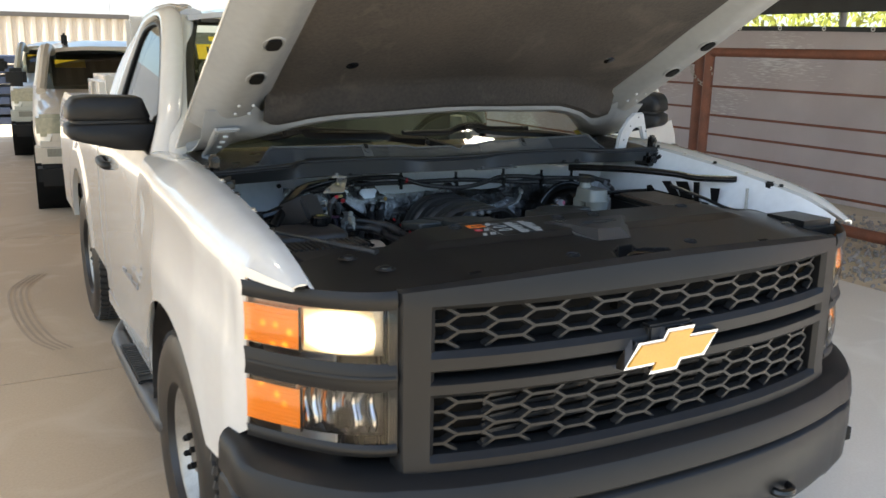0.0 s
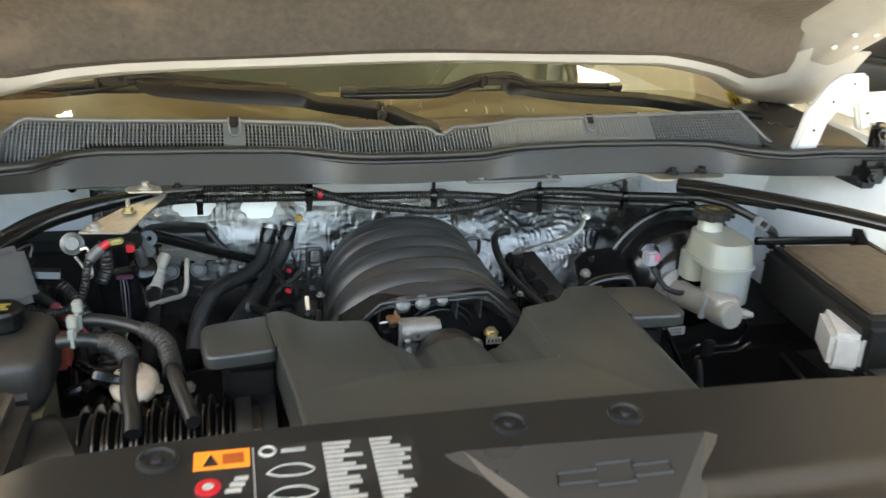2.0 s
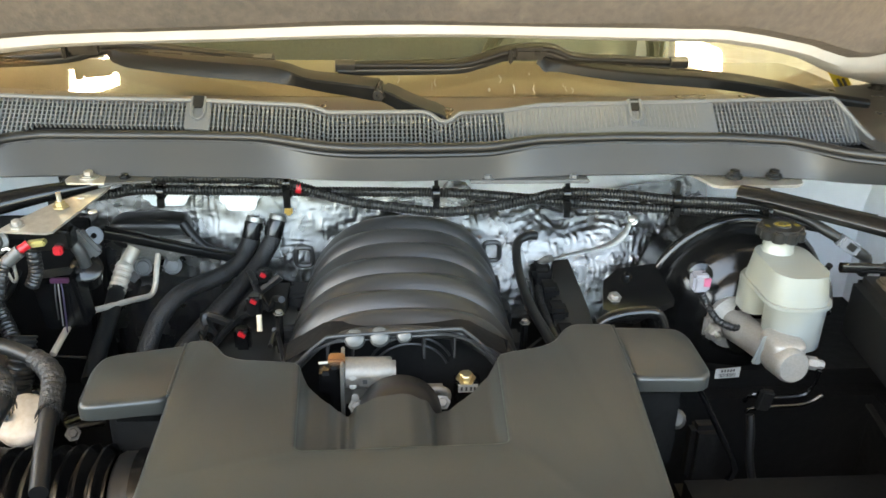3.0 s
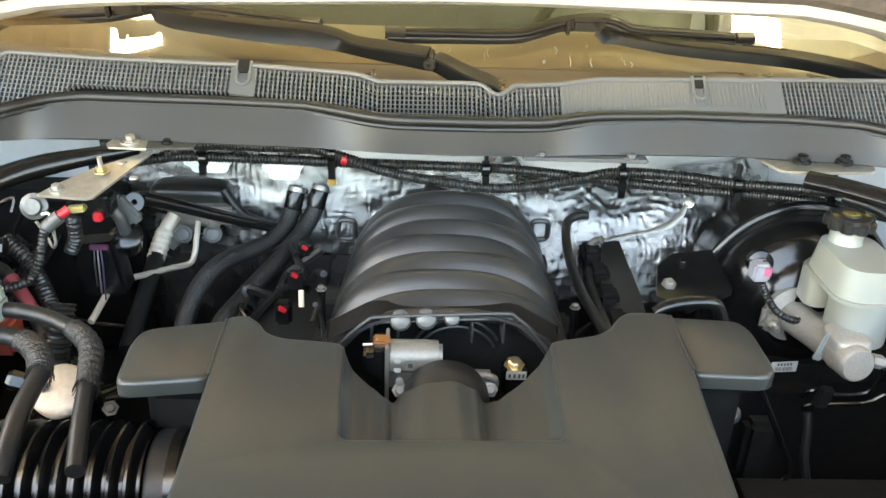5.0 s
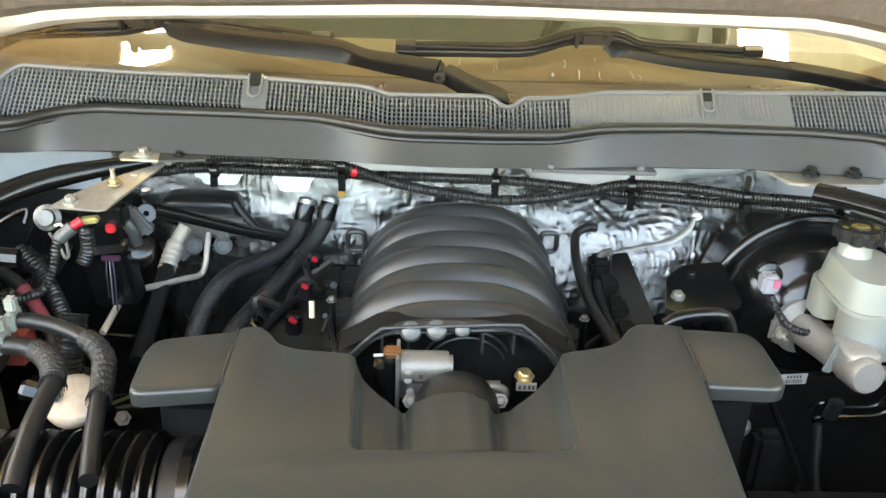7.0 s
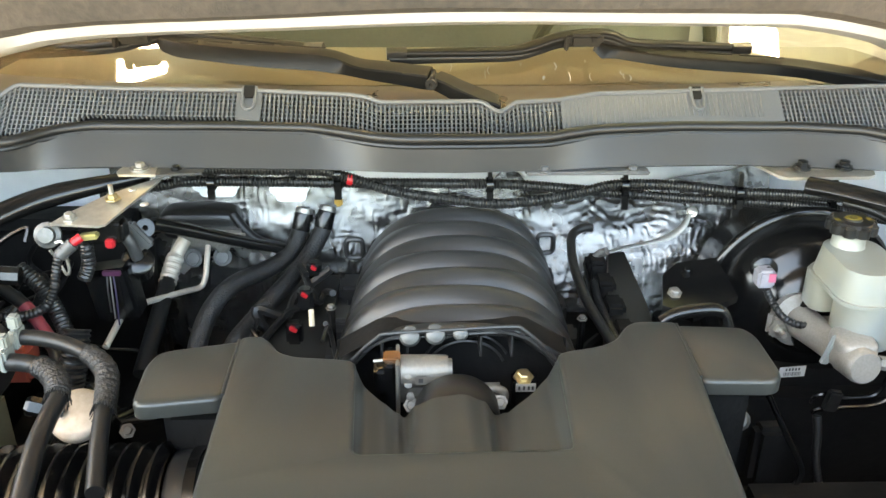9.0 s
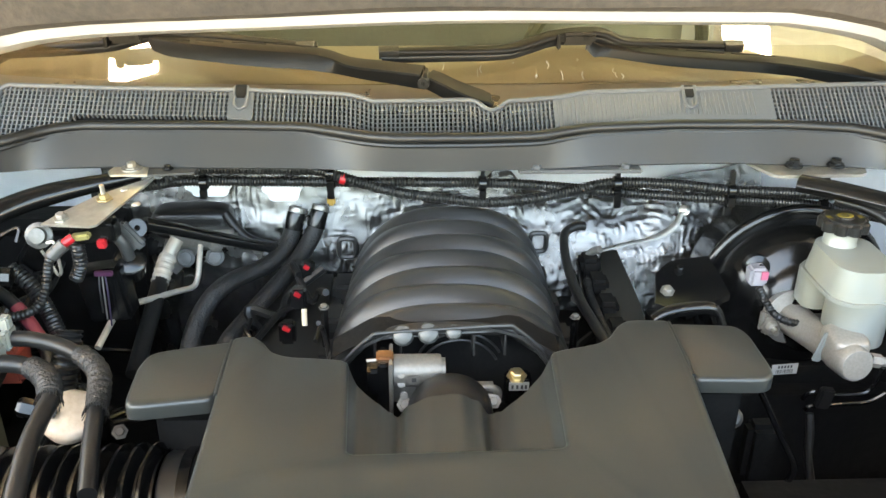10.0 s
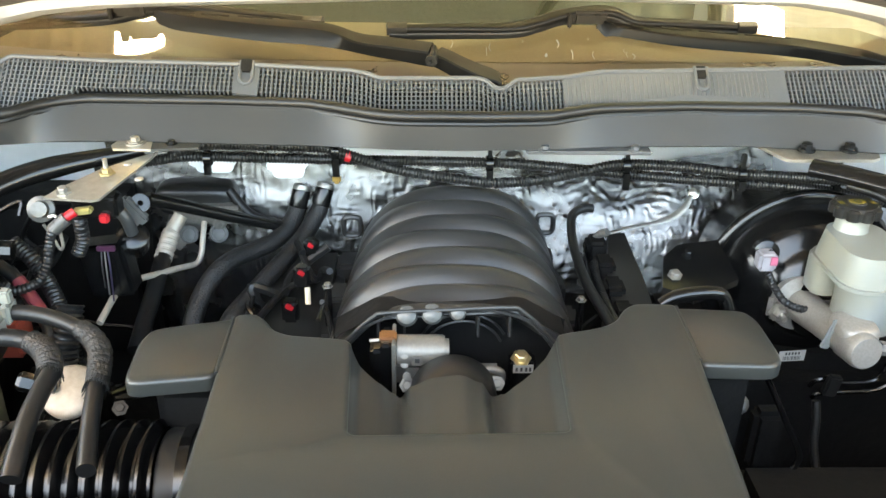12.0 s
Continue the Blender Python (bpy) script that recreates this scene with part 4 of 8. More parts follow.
# ---- the hood, open ----
H0, SL = Vector((0, 1.085, 1.405)), radians(30)
def hood_pt(x, d, off=0.0):
    """x across, d along the slope from the rear edge, off away from the underside."""
    return Vector((x, H0.y - d * math.cos(SL) + off * math.sin(SL), H0.z + 0.012 * x + d * math.sin(SL) + off * math.cos(SL)))
hood = thing("hood", "", "")
hood.parent = truck
def rear_edge(x):
    a = abs(x)
    return 0.010 * math.cos(math.pi * x / 0.36) * ease_in((0.54 - a) / 0.1) + lerp_table(a, ((0, 0), (0.30, 0.0), (0.38, -0.005), (0.456, -0.020), (0.54, -0.052), (0.59, -0.083), (0.646, -0.125), (0.69, -0.165), (0.77, -0.222), (0.86, -0.252), (0.95, -0.26))) - (0.26 if x > 0 else 0.02) * max(0, min(a, 0.65) - 0.40)
def rim_width(x):
    return lerp_table(abs(x), ((0, 0.070), (0.35, 0.072), (0.50, 0.082), (0.58, 0.095), (0.63, 0.115), (0.66, 0.138), (0.69, 0.175), (0.72, 0.24), (0.86, 0.27)))
def ease_in(t):
    t = max(0.0, min(1.0, t))
    return t * t * (3 - 2 * t)
def hood_skin(u, v):
    x = (2 * u - 1) * 0.89
    a = rear_edge(x) - 0.03
    d = a + (1.27 - a) * v
    return hood_pt(x, d, 0.105 - 0.045 * abs(x / 0.89) ** 3 + 0.02 * math.sin(math.pi * v))
part("outer_panel", thicken(sheet(bmesh.new(), hood_skin, 32, 24), 0.006), WHITE, hood, "white painted hood skin")
# inner frame: rim strips round the liner
def liner_half(d):
    return 0.685 + 0.02 * min(1, d / 0.9)
def side_rim(s):
    def f(u, v):
        d = -0.10 + 1.35 * v
        a = liner_half(max(d, 0)) - 0.03 + 0.0 * v
        x = a + (0.885 - a) * u
        off = 0.055 * max(0, 1 - u / 0.34) + 0.018 + 0.055 * max(0, (u - 0.60) / 0.40) ** 1.4
        return hood_pt(s * x, max(d, rear_edge(x) + 0.02), off)
    return part("inner_frame", thicken(sheet(bmesh.new(), f, 12, 30), 0.004), FRAME_IN, hood, "white hood inner frame in a shaded grey tone")
for s in (-1, 1):
    r = side_rim(s)
    for d in (0.268, 0.455):
        bm = bmesh.new()
        prism(bm, [(0.019 * math.copysign(abs(math.cos(a)) ** 0.6, math.cos(a)), 0.026 * math.copysign(abs(math.sin(a)) ** 0.6, math.sin(a))) for a in (i * math.pi / 10 for i in range(20))], lambda x, y: 0.0, 0.006)
        bmesh.ops.transform(bm, matrix=Matrix.Translation(hood_pt(s * 0.762, d, 0.0135)) @ Euler((-SL, 0, 0)).to_matrix().to_4x4(), verts=bm.verts)
        part("frame_hole", bm, SHADEBLK, r)
        part("hole_rim", hose([hood_pt(s * 0.762 + 0.027 * math.cos(a), d + 0.033 * math.sin(a), 0.016) for a in (i * math.pi / 8 for i in range(17))], 0.005, 6, 2), FRAME_IN, r)
    for k in range(4):
        p = hood_pt(s * (0.730 + 0.043 * (k % 2)), 0.043 + 0.054 * (k // 2), 0.012)
        part("frame_dimple", turned([(0, -0.003), (0.004, -0.002), (0.006, 0.003)], aim(p, p + Vector((0, 0.5, 0.86))), 10), DULLWHITE, r)
def rear_rim(u, v):
    x = (2 * u - 1) * 0.86
    e = rear_edge(x)
    d = e + (rim_width(x) + 0.025) * v
    return hood_pt(x, d, 0.0 + 0.03 * (1 - v) ** 3 - 0.012 * math.sin(math.pi * v) + 0.03 * ease_in((v - 0.6) / 0.4))
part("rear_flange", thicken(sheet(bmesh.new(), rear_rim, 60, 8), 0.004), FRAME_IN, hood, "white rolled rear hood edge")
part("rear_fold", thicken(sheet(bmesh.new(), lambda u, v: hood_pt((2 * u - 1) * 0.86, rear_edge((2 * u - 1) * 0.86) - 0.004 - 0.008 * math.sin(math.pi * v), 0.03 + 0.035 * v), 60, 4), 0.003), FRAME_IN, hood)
def liner(u, v):
    w = liner_half(1.2 * v)
    x = (2 * u - 1) * w
    a = rear_edge(x) + rim_width(x) - 0.008
    d = a + (1.14 - a) * v
    cor = max(0, (abs(2 * u - 1) - 0.90) / 0.10) ** 2 * 0.03 * max(0, 1 - v * 8)
    edge = min(u, 1 - u, v * 0.8, 1 - v) 
    puff = 0.020 * min(1, edge / 0.04) ** 0.5 + 0.010 * noise.noise(Vector((x * 4, d * 4, 0))) * min(1, edge / 0.05)
    return hood_pt(x, d + cor, 0.074 * ease_in(v / 0.10) - puff)
part("liner", thicken(sheet(bmesh.new(), liner, 48, 40), 0.004), LINER, hood, "dusty charcoal felt hood liner")
for x, d in ((-0.468, 0.269), (-0.027, 0.393), (0.473, 0.289)):
    p = hood_pt(x, d, 0.049)
    part("liner_clip", turned([(0, -0.004), (0.012, -0.003), (0.019, 0.0), (0.02, 0.003)], aim(p, p + Vector((0, 0.5, 0.86))), 14), GLOSSBLK, hood)
def hinge(s):
    """Pressed white strap that arches from the cowl to the hood, on a black link."""
    arch_ = [(0.682, 1.262), (0.700, 1.335), (0.735, 1.382), (0.760, 1.400), (0.808, 1.402), (0.824, 1.345), (0.838, 1.300), (0.812, 1.296), (0.796, 1.345), (0.768, 1.345), (0.744, 1.312), (0.730, 1.262)]
    bm = prism(bmesh.new(), [(s * x, z) for x, z in arch_], lambda p, q: 0, 0.018)
    y = 1.045 if s > 0 else 1.06
    bmesh.ops.transform(bm, matrix=Matrix(((1, 0, 0, 0), (0, 0, -1, y), (0, 1, 0, 0), (0, 0, 0, 1))), verts=bm.verts)
    plate = [(0.826, 0.0), (0.762, 0.0), (0.756, -0.10), (0.772, -0.165), (0.795, -0.22), (0.826, -0.235)]
    def strap_pt(x, d, off):
        return hood_pt(s * x, d, off)
    if s < 0:
        bm.free()
        bm = bmesh.new()
        bm.faces.new([bm.verts.new(strap_pt(x, d, -0.016 + 0.012 * ease_in(-d / 0.2))) for x, d in plate])
        thicken(bm, 0.008)
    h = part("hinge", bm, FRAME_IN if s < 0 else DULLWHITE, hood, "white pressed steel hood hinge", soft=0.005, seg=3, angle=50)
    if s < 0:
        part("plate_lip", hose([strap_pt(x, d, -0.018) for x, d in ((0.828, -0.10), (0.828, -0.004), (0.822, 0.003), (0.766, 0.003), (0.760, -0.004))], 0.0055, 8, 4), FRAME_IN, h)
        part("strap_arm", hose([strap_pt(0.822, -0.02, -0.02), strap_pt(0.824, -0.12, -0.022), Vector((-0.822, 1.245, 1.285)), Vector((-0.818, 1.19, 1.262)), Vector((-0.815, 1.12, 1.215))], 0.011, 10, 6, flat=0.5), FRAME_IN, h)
        for k in range(3):
            part("plate_slot", hose([strap_pt(0.785, -0.035 - 0.045 * k, -0.024 + 0.003 * k), strap_pt(0.800, -0.035 - 0.045 * k, -0.024 + 0.003 * k)], 0.005, 8, smooth=False), DULLWHITE, h)
    part("hinge_link", boxed(*sorted((s * 0.832, s * 0.862)), 1.02, 1.05, 1.20, 1.315), GLOSSBLK, h, soft=0.008)
    part("hinge_base", boxed(*sorted((s * 0.795, s * 0.868)), 0.99, 1.09, 1.20, 1.252), GLOSSBLK, h, soft=0.012)
    if s > 0:
        for x, z in ((0.782, 1.384), (0.745, 1.352), (0.716, 1.300), (0.820, 1.330)):
            part("strap_hole", turned([(0, 0.001), (0.006, 0.0), (0.007, -0.002)], aim((x, 1.0455, z), (x, 0.9, z)), 12), SHADEBLK, h)
    for p in ((s * 0.845, 1.02, 1.295), (s * 0.85, 0.988, 1.235), (s * 0.815, 0.988, 1.225)):
        bolt(h, p, (0, -1, 0.1), 0.008, GLOSSBLK)
    return h
for s in (-1, 1):
    hinge(s)

# ---- engine bay shell ----
bay = thing("engine_bay", "", "")
bay.parent = truck
part("bay_floor", boxed(-0.86, 0.86, 0.05, 1.35, 0.46, 0.5), SHADEBLK, bay)
FOIL = surface("crinkled_heat_foil", (0.27, 0.266, 0.256), (0.15, 0.147, 0.140), 0.25, 0.92, grain=30, blotch=10, bump=0)
def emboss(m):
    """Crossed fine bands and sharp creases in the foil."""
    n, l = m.node_tree.nodes, m.node_tree.links
    tc = [k for k in n if k.type == "TEX_COORD"][0]
    total = None
    for turn, size, amount in ((45, 105, 0.034), (-45, 105, 0.034)):
        mp = n.new("ShaderNodeMapping")
        mp.inputs["Rotation"].default_value = (0, radians(turn), 0)
        w = n.new("ShaderNodeTexWave")
        w.inputs["Scale"].default_value = size
        l.new(tc.outputs["Object"], mp.inputs["Vector"]); l.new(mp.outputs[0], w.inputs["Vector"])
        a = n.new("ShaderNodeMath"); a.operation = "MULTIPLY_ADD"; a.inputs[1].default_value = amount
        l.new(w.outputs["Fac"], a.inputs[0])
        if total:
            l.new(total, a.inputs[2])
        total = a.outputs[0]
    for stretch, amount in (((95, 95, 22), 0.7), ((32, 32, 90), 0.4), ((45, 45, 45), 0.3)):
        mp = n.new("ShaderNodeMapping"); mp.inputs["Scale"].default_value = stretch
        mp.inputs["Rotation"].default_value = (0, radians(25), 0)
        r = n.new("ShaderNodeTexNoise"); r.noise_type = "RIDGED_MULTIFRACTAL"
        r.inputs["Scale"].default_value, r.inputs["Detail"].default_value = 1.0, 4
        l.new(tc.outputs["Object"], mp.inputs["Vector"]); l.new(mp.outputs[0], r.inputs["Vector"])
        a = n.new("ShaderNodeMath"); a.operation = "MULTIPLY_ADD"; a.inputs[1].default_value = amount
        l.new(r.outputs["Fac"], a.inputs[0]); l.new(total, a.inputs[2])
        total = a.outputs[0]
    bp = n.new("ShaderNodeBump")
    bp.inputs["Strength"].default_value, bp.inputs["Distance"].default_value = 0.85, 0.0052
    l.new(total, bp.inputs["Height"]); l.new(bp.outputs[0], n["Principled BSDF"].inputs["Normal"])
emboss(FOIL)
def firewall(u, v):
    x = -0.86 + 1.72 * u
    return x, 1.30 + 0.015 * math.sin(7 * x), 0.5 + 0.76 * v
part("firewall", thicken(sheet(bmesh.new(), firewall, 30, 10), 0.01), WHITE_IN, bay, "white painted firewall")
def foil(x0, x1, z0, z1, bulge, seed, drape, name="heat_shield"):
    def f(u, v):
        x = x0 + (x1 - x0) * u
        z = z0 + (z1(x) - z0) * v
        p = Vector((x * 9, z * 9, seed))
        cr = 0.008 * abs(noise.noise(p * 0.9)) + drape * (1 - v) + 0.006 * abs(noise.noise(p * Vector((1.2, 3.0, 1)))) + 0.0035 * abs(noise.noise(p * Vector((9, 3, 1))))
        return x, 1.275 - bulge * math.sin(math.pi * u) * math.sin(math.pi * v) - cr, z + 0.02 * noise.noise(Vector((x * 5, seed, 0)))
    return part(name, sheet(bmesh.new(), f, 56, 40), FOIL, bay, "crinkled silver heat shield foil", angle=70)
foil(-0.56, 0.0, 0.80, lambda x: lerp_table(x, ((-0.56, 1.165), (-0.235, 1.160), (-0.20, 1.118), (0.0, 1.116))), 0.03, 3, 0.03)
foil(-0.02, 0.50, 0.85, lambda x: lerp_table(x, ((0.0, 1.115), (0.04, 1.118), (0.06, 1.146), (0.09, 1.144), (0.115, 1.112), (0.24, 1.108), (0.30, 1.110), (0.34, 1.128), (0.5, 1.15))), 0.03, 8, 0.10)

def apron(s):
    """Inner fender wall with a folded top rail."""
    def f(u, v):
        y = 0.20 + 1.10 * u
        t = fender_top(y) - 0.012
        z = 0.55 + (t - 0.55) * v
        return s * (0.80 + 0.067 * max(0, (v - 0.75) / 0.25) ** 1.5), y, z
    a = part("inner_fender", thicken(sheet(bmesh.new(), f, 24, 20), 0.006), WHITE_IN, bay, "pale blue white inner fender panel")
    for k in range(5):
        y = 0.42 + 0.15 * k
        bolt(a, (s * 0.868, y, fender_top(y) - 0.004), (0, 0, 1), 0.007, ZINC if k % 2 else GLOSSBLK)
    return a
aprons = {s: apron(s) for s in (-1, 1)}
# dark openings pressed into the driver side inner fender
for q in ([(0.985, 1.13), (0.965, 1.135), (0.945, 1.12), (0.945, 1.095), (0.97, 1.085), (0.985, 1.10)], [(0.905, 1.158), (0.862, 1.164), (0.800, 1.108), (0.842, 1.100)], [(0.832, 1.168), (0.775, 1.174), (0.738, 1.112), (0.800, 1.112)], [(0.742, 1.178), (0.716, 1.180), (0.712, 1.108), (0.736, 1.108)], [(0.660, 1.168), (0.618, 1.172), (0.625, 1.118), (0.652, 1.128)]):
    bm = prism(bmesh.new(), q, lambda a, b: 0, 0.004)
    bmesh.ops.transform(bm, matrix=Matrix(((0, 0, -1, 0.793), (1, 0, 0, 0), (0, 1, 0, 0), (0, 0, 0, 1))), verts=bm.verts)
    part("panel_opening", bm, SHADEBLK, aprons[1])

# cowl: grille panel, seal and front lip
def cowl_top(x):
    return lerp_table(x, ((-0.86, 1.03), (-0.755, 1.050), (-0.70, 1.098), (-0.66, 1.142), (-0.643, 1.159), (-0.63, 1.168), (-0.49, 1.163), (-0.30, 1.160), (-0.165, 1.154), (-0.145, 1.151), (-0.122, 1.144), (0.012, 1.145), (0.026, 1.141), (0.034, 1.134), (0.044, 1.131), (0.054, 1.134), (0.061, 1.143), (0.128, 1.147), (0.15, 1.150), (0.184, 1.155), (0.306, 1.158), (0.47, 1.162), (0.636, 1.165), (0.664, 1.12), (0.69, 1.09), (0.86, 1.06)))
def seal_y(x):
    return lerp_table(x, ((-0.86, 0.99), (-0.644, 1.047), (-0.605, 1.060), (-0.571, 1.106), (-0.524, 1.127), (-0.33, 1.123), (-0.22, 1.115), (-0.18, 1.098), (-0.133, 1.075), (-0.095, 1.064), (0.018, 1.064), (0.102, 1.070), (0.14, 1.088), (0.177, 1.103), (0.299, 1.116), (0.458, 1.112), (0.548, 1.095), (0.60, 1.045), (0.655, 1.020), (0.738, 1.030), (0.86, 1.02)))
def lip_y(x):
    return lerp_table(x, ((-0.86, 1.06), (-0.63, 1.086), (-0.48, 1.091), (-0.02, 1.071), (0.24, 1.086), (0.37, 1.090), (0.56, 1.067), (0.73, 1.042), (0.86, 1.03)))
def cowl_z(x, y):
    return 1.297 + (y - 1.15) * 0.8
RAKE = math.atan(0.8)
cowl = thing("cowl", "", "")
cowl.parent = truck
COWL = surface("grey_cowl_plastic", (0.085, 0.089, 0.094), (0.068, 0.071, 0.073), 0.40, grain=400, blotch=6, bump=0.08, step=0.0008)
# Darker copy of the cowl plastic: shade on lip and corners put into colour
SHADEPL = surface("shade_toned_plastic", (0.028, 0.030, 0.0315), (0.034, 0.034, 0.033), 0.50, grain=300, blotch=9, bump=0.06, step=0.0008)
# Dusty plastic; its brown also paints in the canopy's tan reflection
LEDGE = surface("dusty_tan_sheen_ledge", (0.060, 0.046, 0.032), (0.040, 0.032, 0.024), 0.28, grain=20, blotch=7, bump=0.02, step=0.0008)
xs_ = [-0.86 + 0.0215 * i for i in range(81)]
part("seal", hose([(x, seal_y(x), 1.265) for x in xs_], 0.0075, 10, 2), RUBBER, cowl, "black rubber hood seal")
part("seal_bead", hose([(x, seal_y(x) - 0.0085, 1.2575) for x in xs_], 0.0036, 8, 2), RUBBER, cowl)
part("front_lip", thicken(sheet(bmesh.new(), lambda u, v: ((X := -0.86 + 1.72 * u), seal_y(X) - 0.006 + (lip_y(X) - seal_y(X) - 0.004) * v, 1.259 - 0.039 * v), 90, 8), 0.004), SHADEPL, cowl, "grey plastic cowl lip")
part("lip_crease", hose([(x, (p := seal_y(x) - 0.006 + (lip_y(x) - seal_y(x) - 0.004) * 0.24) - 0.001, 1.250) for x in xs_], 0.0016, 6, 2), SHADEPL, cowl)
# near-black sheet: the vent's inner shade put into its colour
part("backing", sheet(bmesh.new(), lambda u, v: ((X := -0.70 + 1.38 * u), (Y := seal_y(X) + (cowl_top(X) - seal_y(X)) * v), max(cowl_z(X, Y) - 0.016, 1.2535)), 60, 8), SHADEBLK, cowl)
SOLID = ((-0.322, -0.289), (0.131, 0.443), (-0.86, -0.655), (0.655, 0.86))
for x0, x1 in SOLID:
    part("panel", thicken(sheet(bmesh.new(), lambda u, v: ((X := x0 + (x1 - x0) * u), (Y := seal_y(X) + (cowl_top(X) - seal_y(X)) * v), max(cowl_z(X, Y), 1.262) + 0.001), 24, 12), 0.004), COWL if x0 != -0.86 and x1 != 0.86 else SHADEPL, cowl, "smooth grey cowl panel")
def on_cowl(x, y, up=0.0):
    return Vector((x, y - 0.62 * up, cowl_z(x, y) + 0.78 * up))
for i in range(46):
    x = 0.136 + 0.0062 * i
    if x < 0.425:
        a, b = seal_y(x) + 0.010, cowl_top(x) - 0.006
        part("panel_rib", hose([on_cowl(x, a, 0.0012), on_cowl(x, b, 0.0012)], 0.0009, 4, smooth=False), COWL, cowl)
for x0, x1 in ((-0.655, -0.322), (-0.289, 0.131), (0.443, 0.655)):
    bm = bmesh.new()
    n = round((x1 - x0) / 0.0062)
    for i in range(n + 1):
        x = x0 + (x1 - x0) * i / n
        a, b = max(seal_y(x) + 0.002, 1.104), cowl_top(x)
        m = Matrix.Translation((x, a, cowl_z(x, a))) @ Matrix.Rotation(RAKE, 4, "X")
        box(bm, -0.0012, 0.0012, 0, (b - a) / math.cos(RAKE), -0.008, 0.0, m=m)
    for k in range(16):
        line = []
        for X in (x0 + (x1 - x0) * i / 40 for i in range(41)):
            y_ = cowl_top(X) - 0.0055 * (k + 1)
            if y_ > max(seal_y(X) + 0.002, 1.104):
                line.append(on_cowl(X, y_, -0.0018))
            elif len(line) > 1:
                tube(bm, line, 0.0009, 4, 1, smooth=False); line = []
            else:
                line = []
        if len(line) > 1:
            tube(bm, line, 0.0009, 4, 1, smooth=False)
    part("vent_grid", bm, COWL, cowl, "fine grey plastic vent grid", angle=30)
for k in range(17):
    x = -0.755 + 0.0062 * k
    part("corner_rib", hose([(x, y, max(cowl_z(x, y), 1.262) + 0.006) for y in (seal_y(x) + 0.012, (seal_y(x) + cowl_top(x)) / 2, cowl_top(x) - 0.002)], 0.0015, 4, 1, smooth=False), COWL, cowl)
part("top_edge", hose([on_cowl(x, cowl_top(x), 0.001) for x in (-0.70 + 0.0105 * i for i in range(132))], 0.0032, 8, 2), COWL, cowl)
def ledge(u, v):
    X = -0.86 + 1.72 * u
    a = cowl_top(X)
    b = max(a + 0.01, 1.262 + 0.10 * abs(X / 0.8) ** 3)
    z = max(cowl_z(X, a) - 0.003, 1.2595)
    return X, a + (b - a) * v, z + (1.272 - z) * ease_in(v / 0.2) + 0.012 * ease_in((v - 0.2) / 0.8)
part("ledge", thicken(sheet(bmesh.new(), ledge, 100, 8), 0.003), LEDGE, cowl, "dusty black ledge with a painted tan sheen below the glass")
part("pivot_well", boxed(0.022, 0.070, 1.134, 1.17, 1.268, 1.278), SHADEBLK, cowl, soft=0.003)
for x in (-0.3055, 0.325):
    y = cowl_top(x)
    nz = part("washer_nozzle", hose([on_cowl(x + a, y + b, 0.003) for a, b in ((-0.0085, 0.003), (-0.0085, -0.016), (-0.0065, -0.023), (0, -0.026), (0.0065, -0.023), (0.0085, -0.016), (0.0085, 0.003))], 0.0024, 8, 4), COWL, cowl)
    bm = bmesh.new()
    q = [bm.verts.new(on_cowl(x + a, y + b, 0.0035)) for a, b in ((-0.0075, 0.004), (-0.0075, -0.008), (-0.005, -0.012), (0.005, -0.012), (0.0075, -0.008), (0.0075, 0.004))]
    bm.faces.new(q)
    part("nozzle_mouth", thicken(bm, 0.002), SHADEBLK, nz)

ARMBLK = surface("satin_black_arm", (0.006, 0.0058, 0.0056), (0.009, 0.0085, 0.008), 0.34, grain=12, blotch=14, bump=0, spec=0.16)
def channel(points, wide, high, n=8):
    """Flat pressed channel along the points, with a crowned top."""
    line = curve(points, n)
    bm, rows = bmesh.new(), []
    for i, c in enumerate(line):
        t = i / (len(line) - 1)
        d = (line[min(i + 1, len(line) - 1)] - line[max(i - 1, 0)]).normalized()
        side = d.cross(Vector((0, -0.45, 0.9))).normalized()
        up = side.cross(d)
        w, h = wide(t), high
        rows.append([bm.verts.new(c + side * a * w + up * b * h) for a, b in ((-1, 0), (-1, 0.5), (-0.75, 0.9), (-0.3, 1), (0.3, 1), (0.75, 0.9), (1, 0.5), (1, 0))])
    for a, b in zip(rows, rows[1:]):
        for k in range(8):
            bm.faces.new((a[k], a[(k + 1) % 8], b[(k + 1) % 8], b[k]))
    bm.faces.new(rows[0]); bm.faces.new(rows[-1][::-1])
    return bm
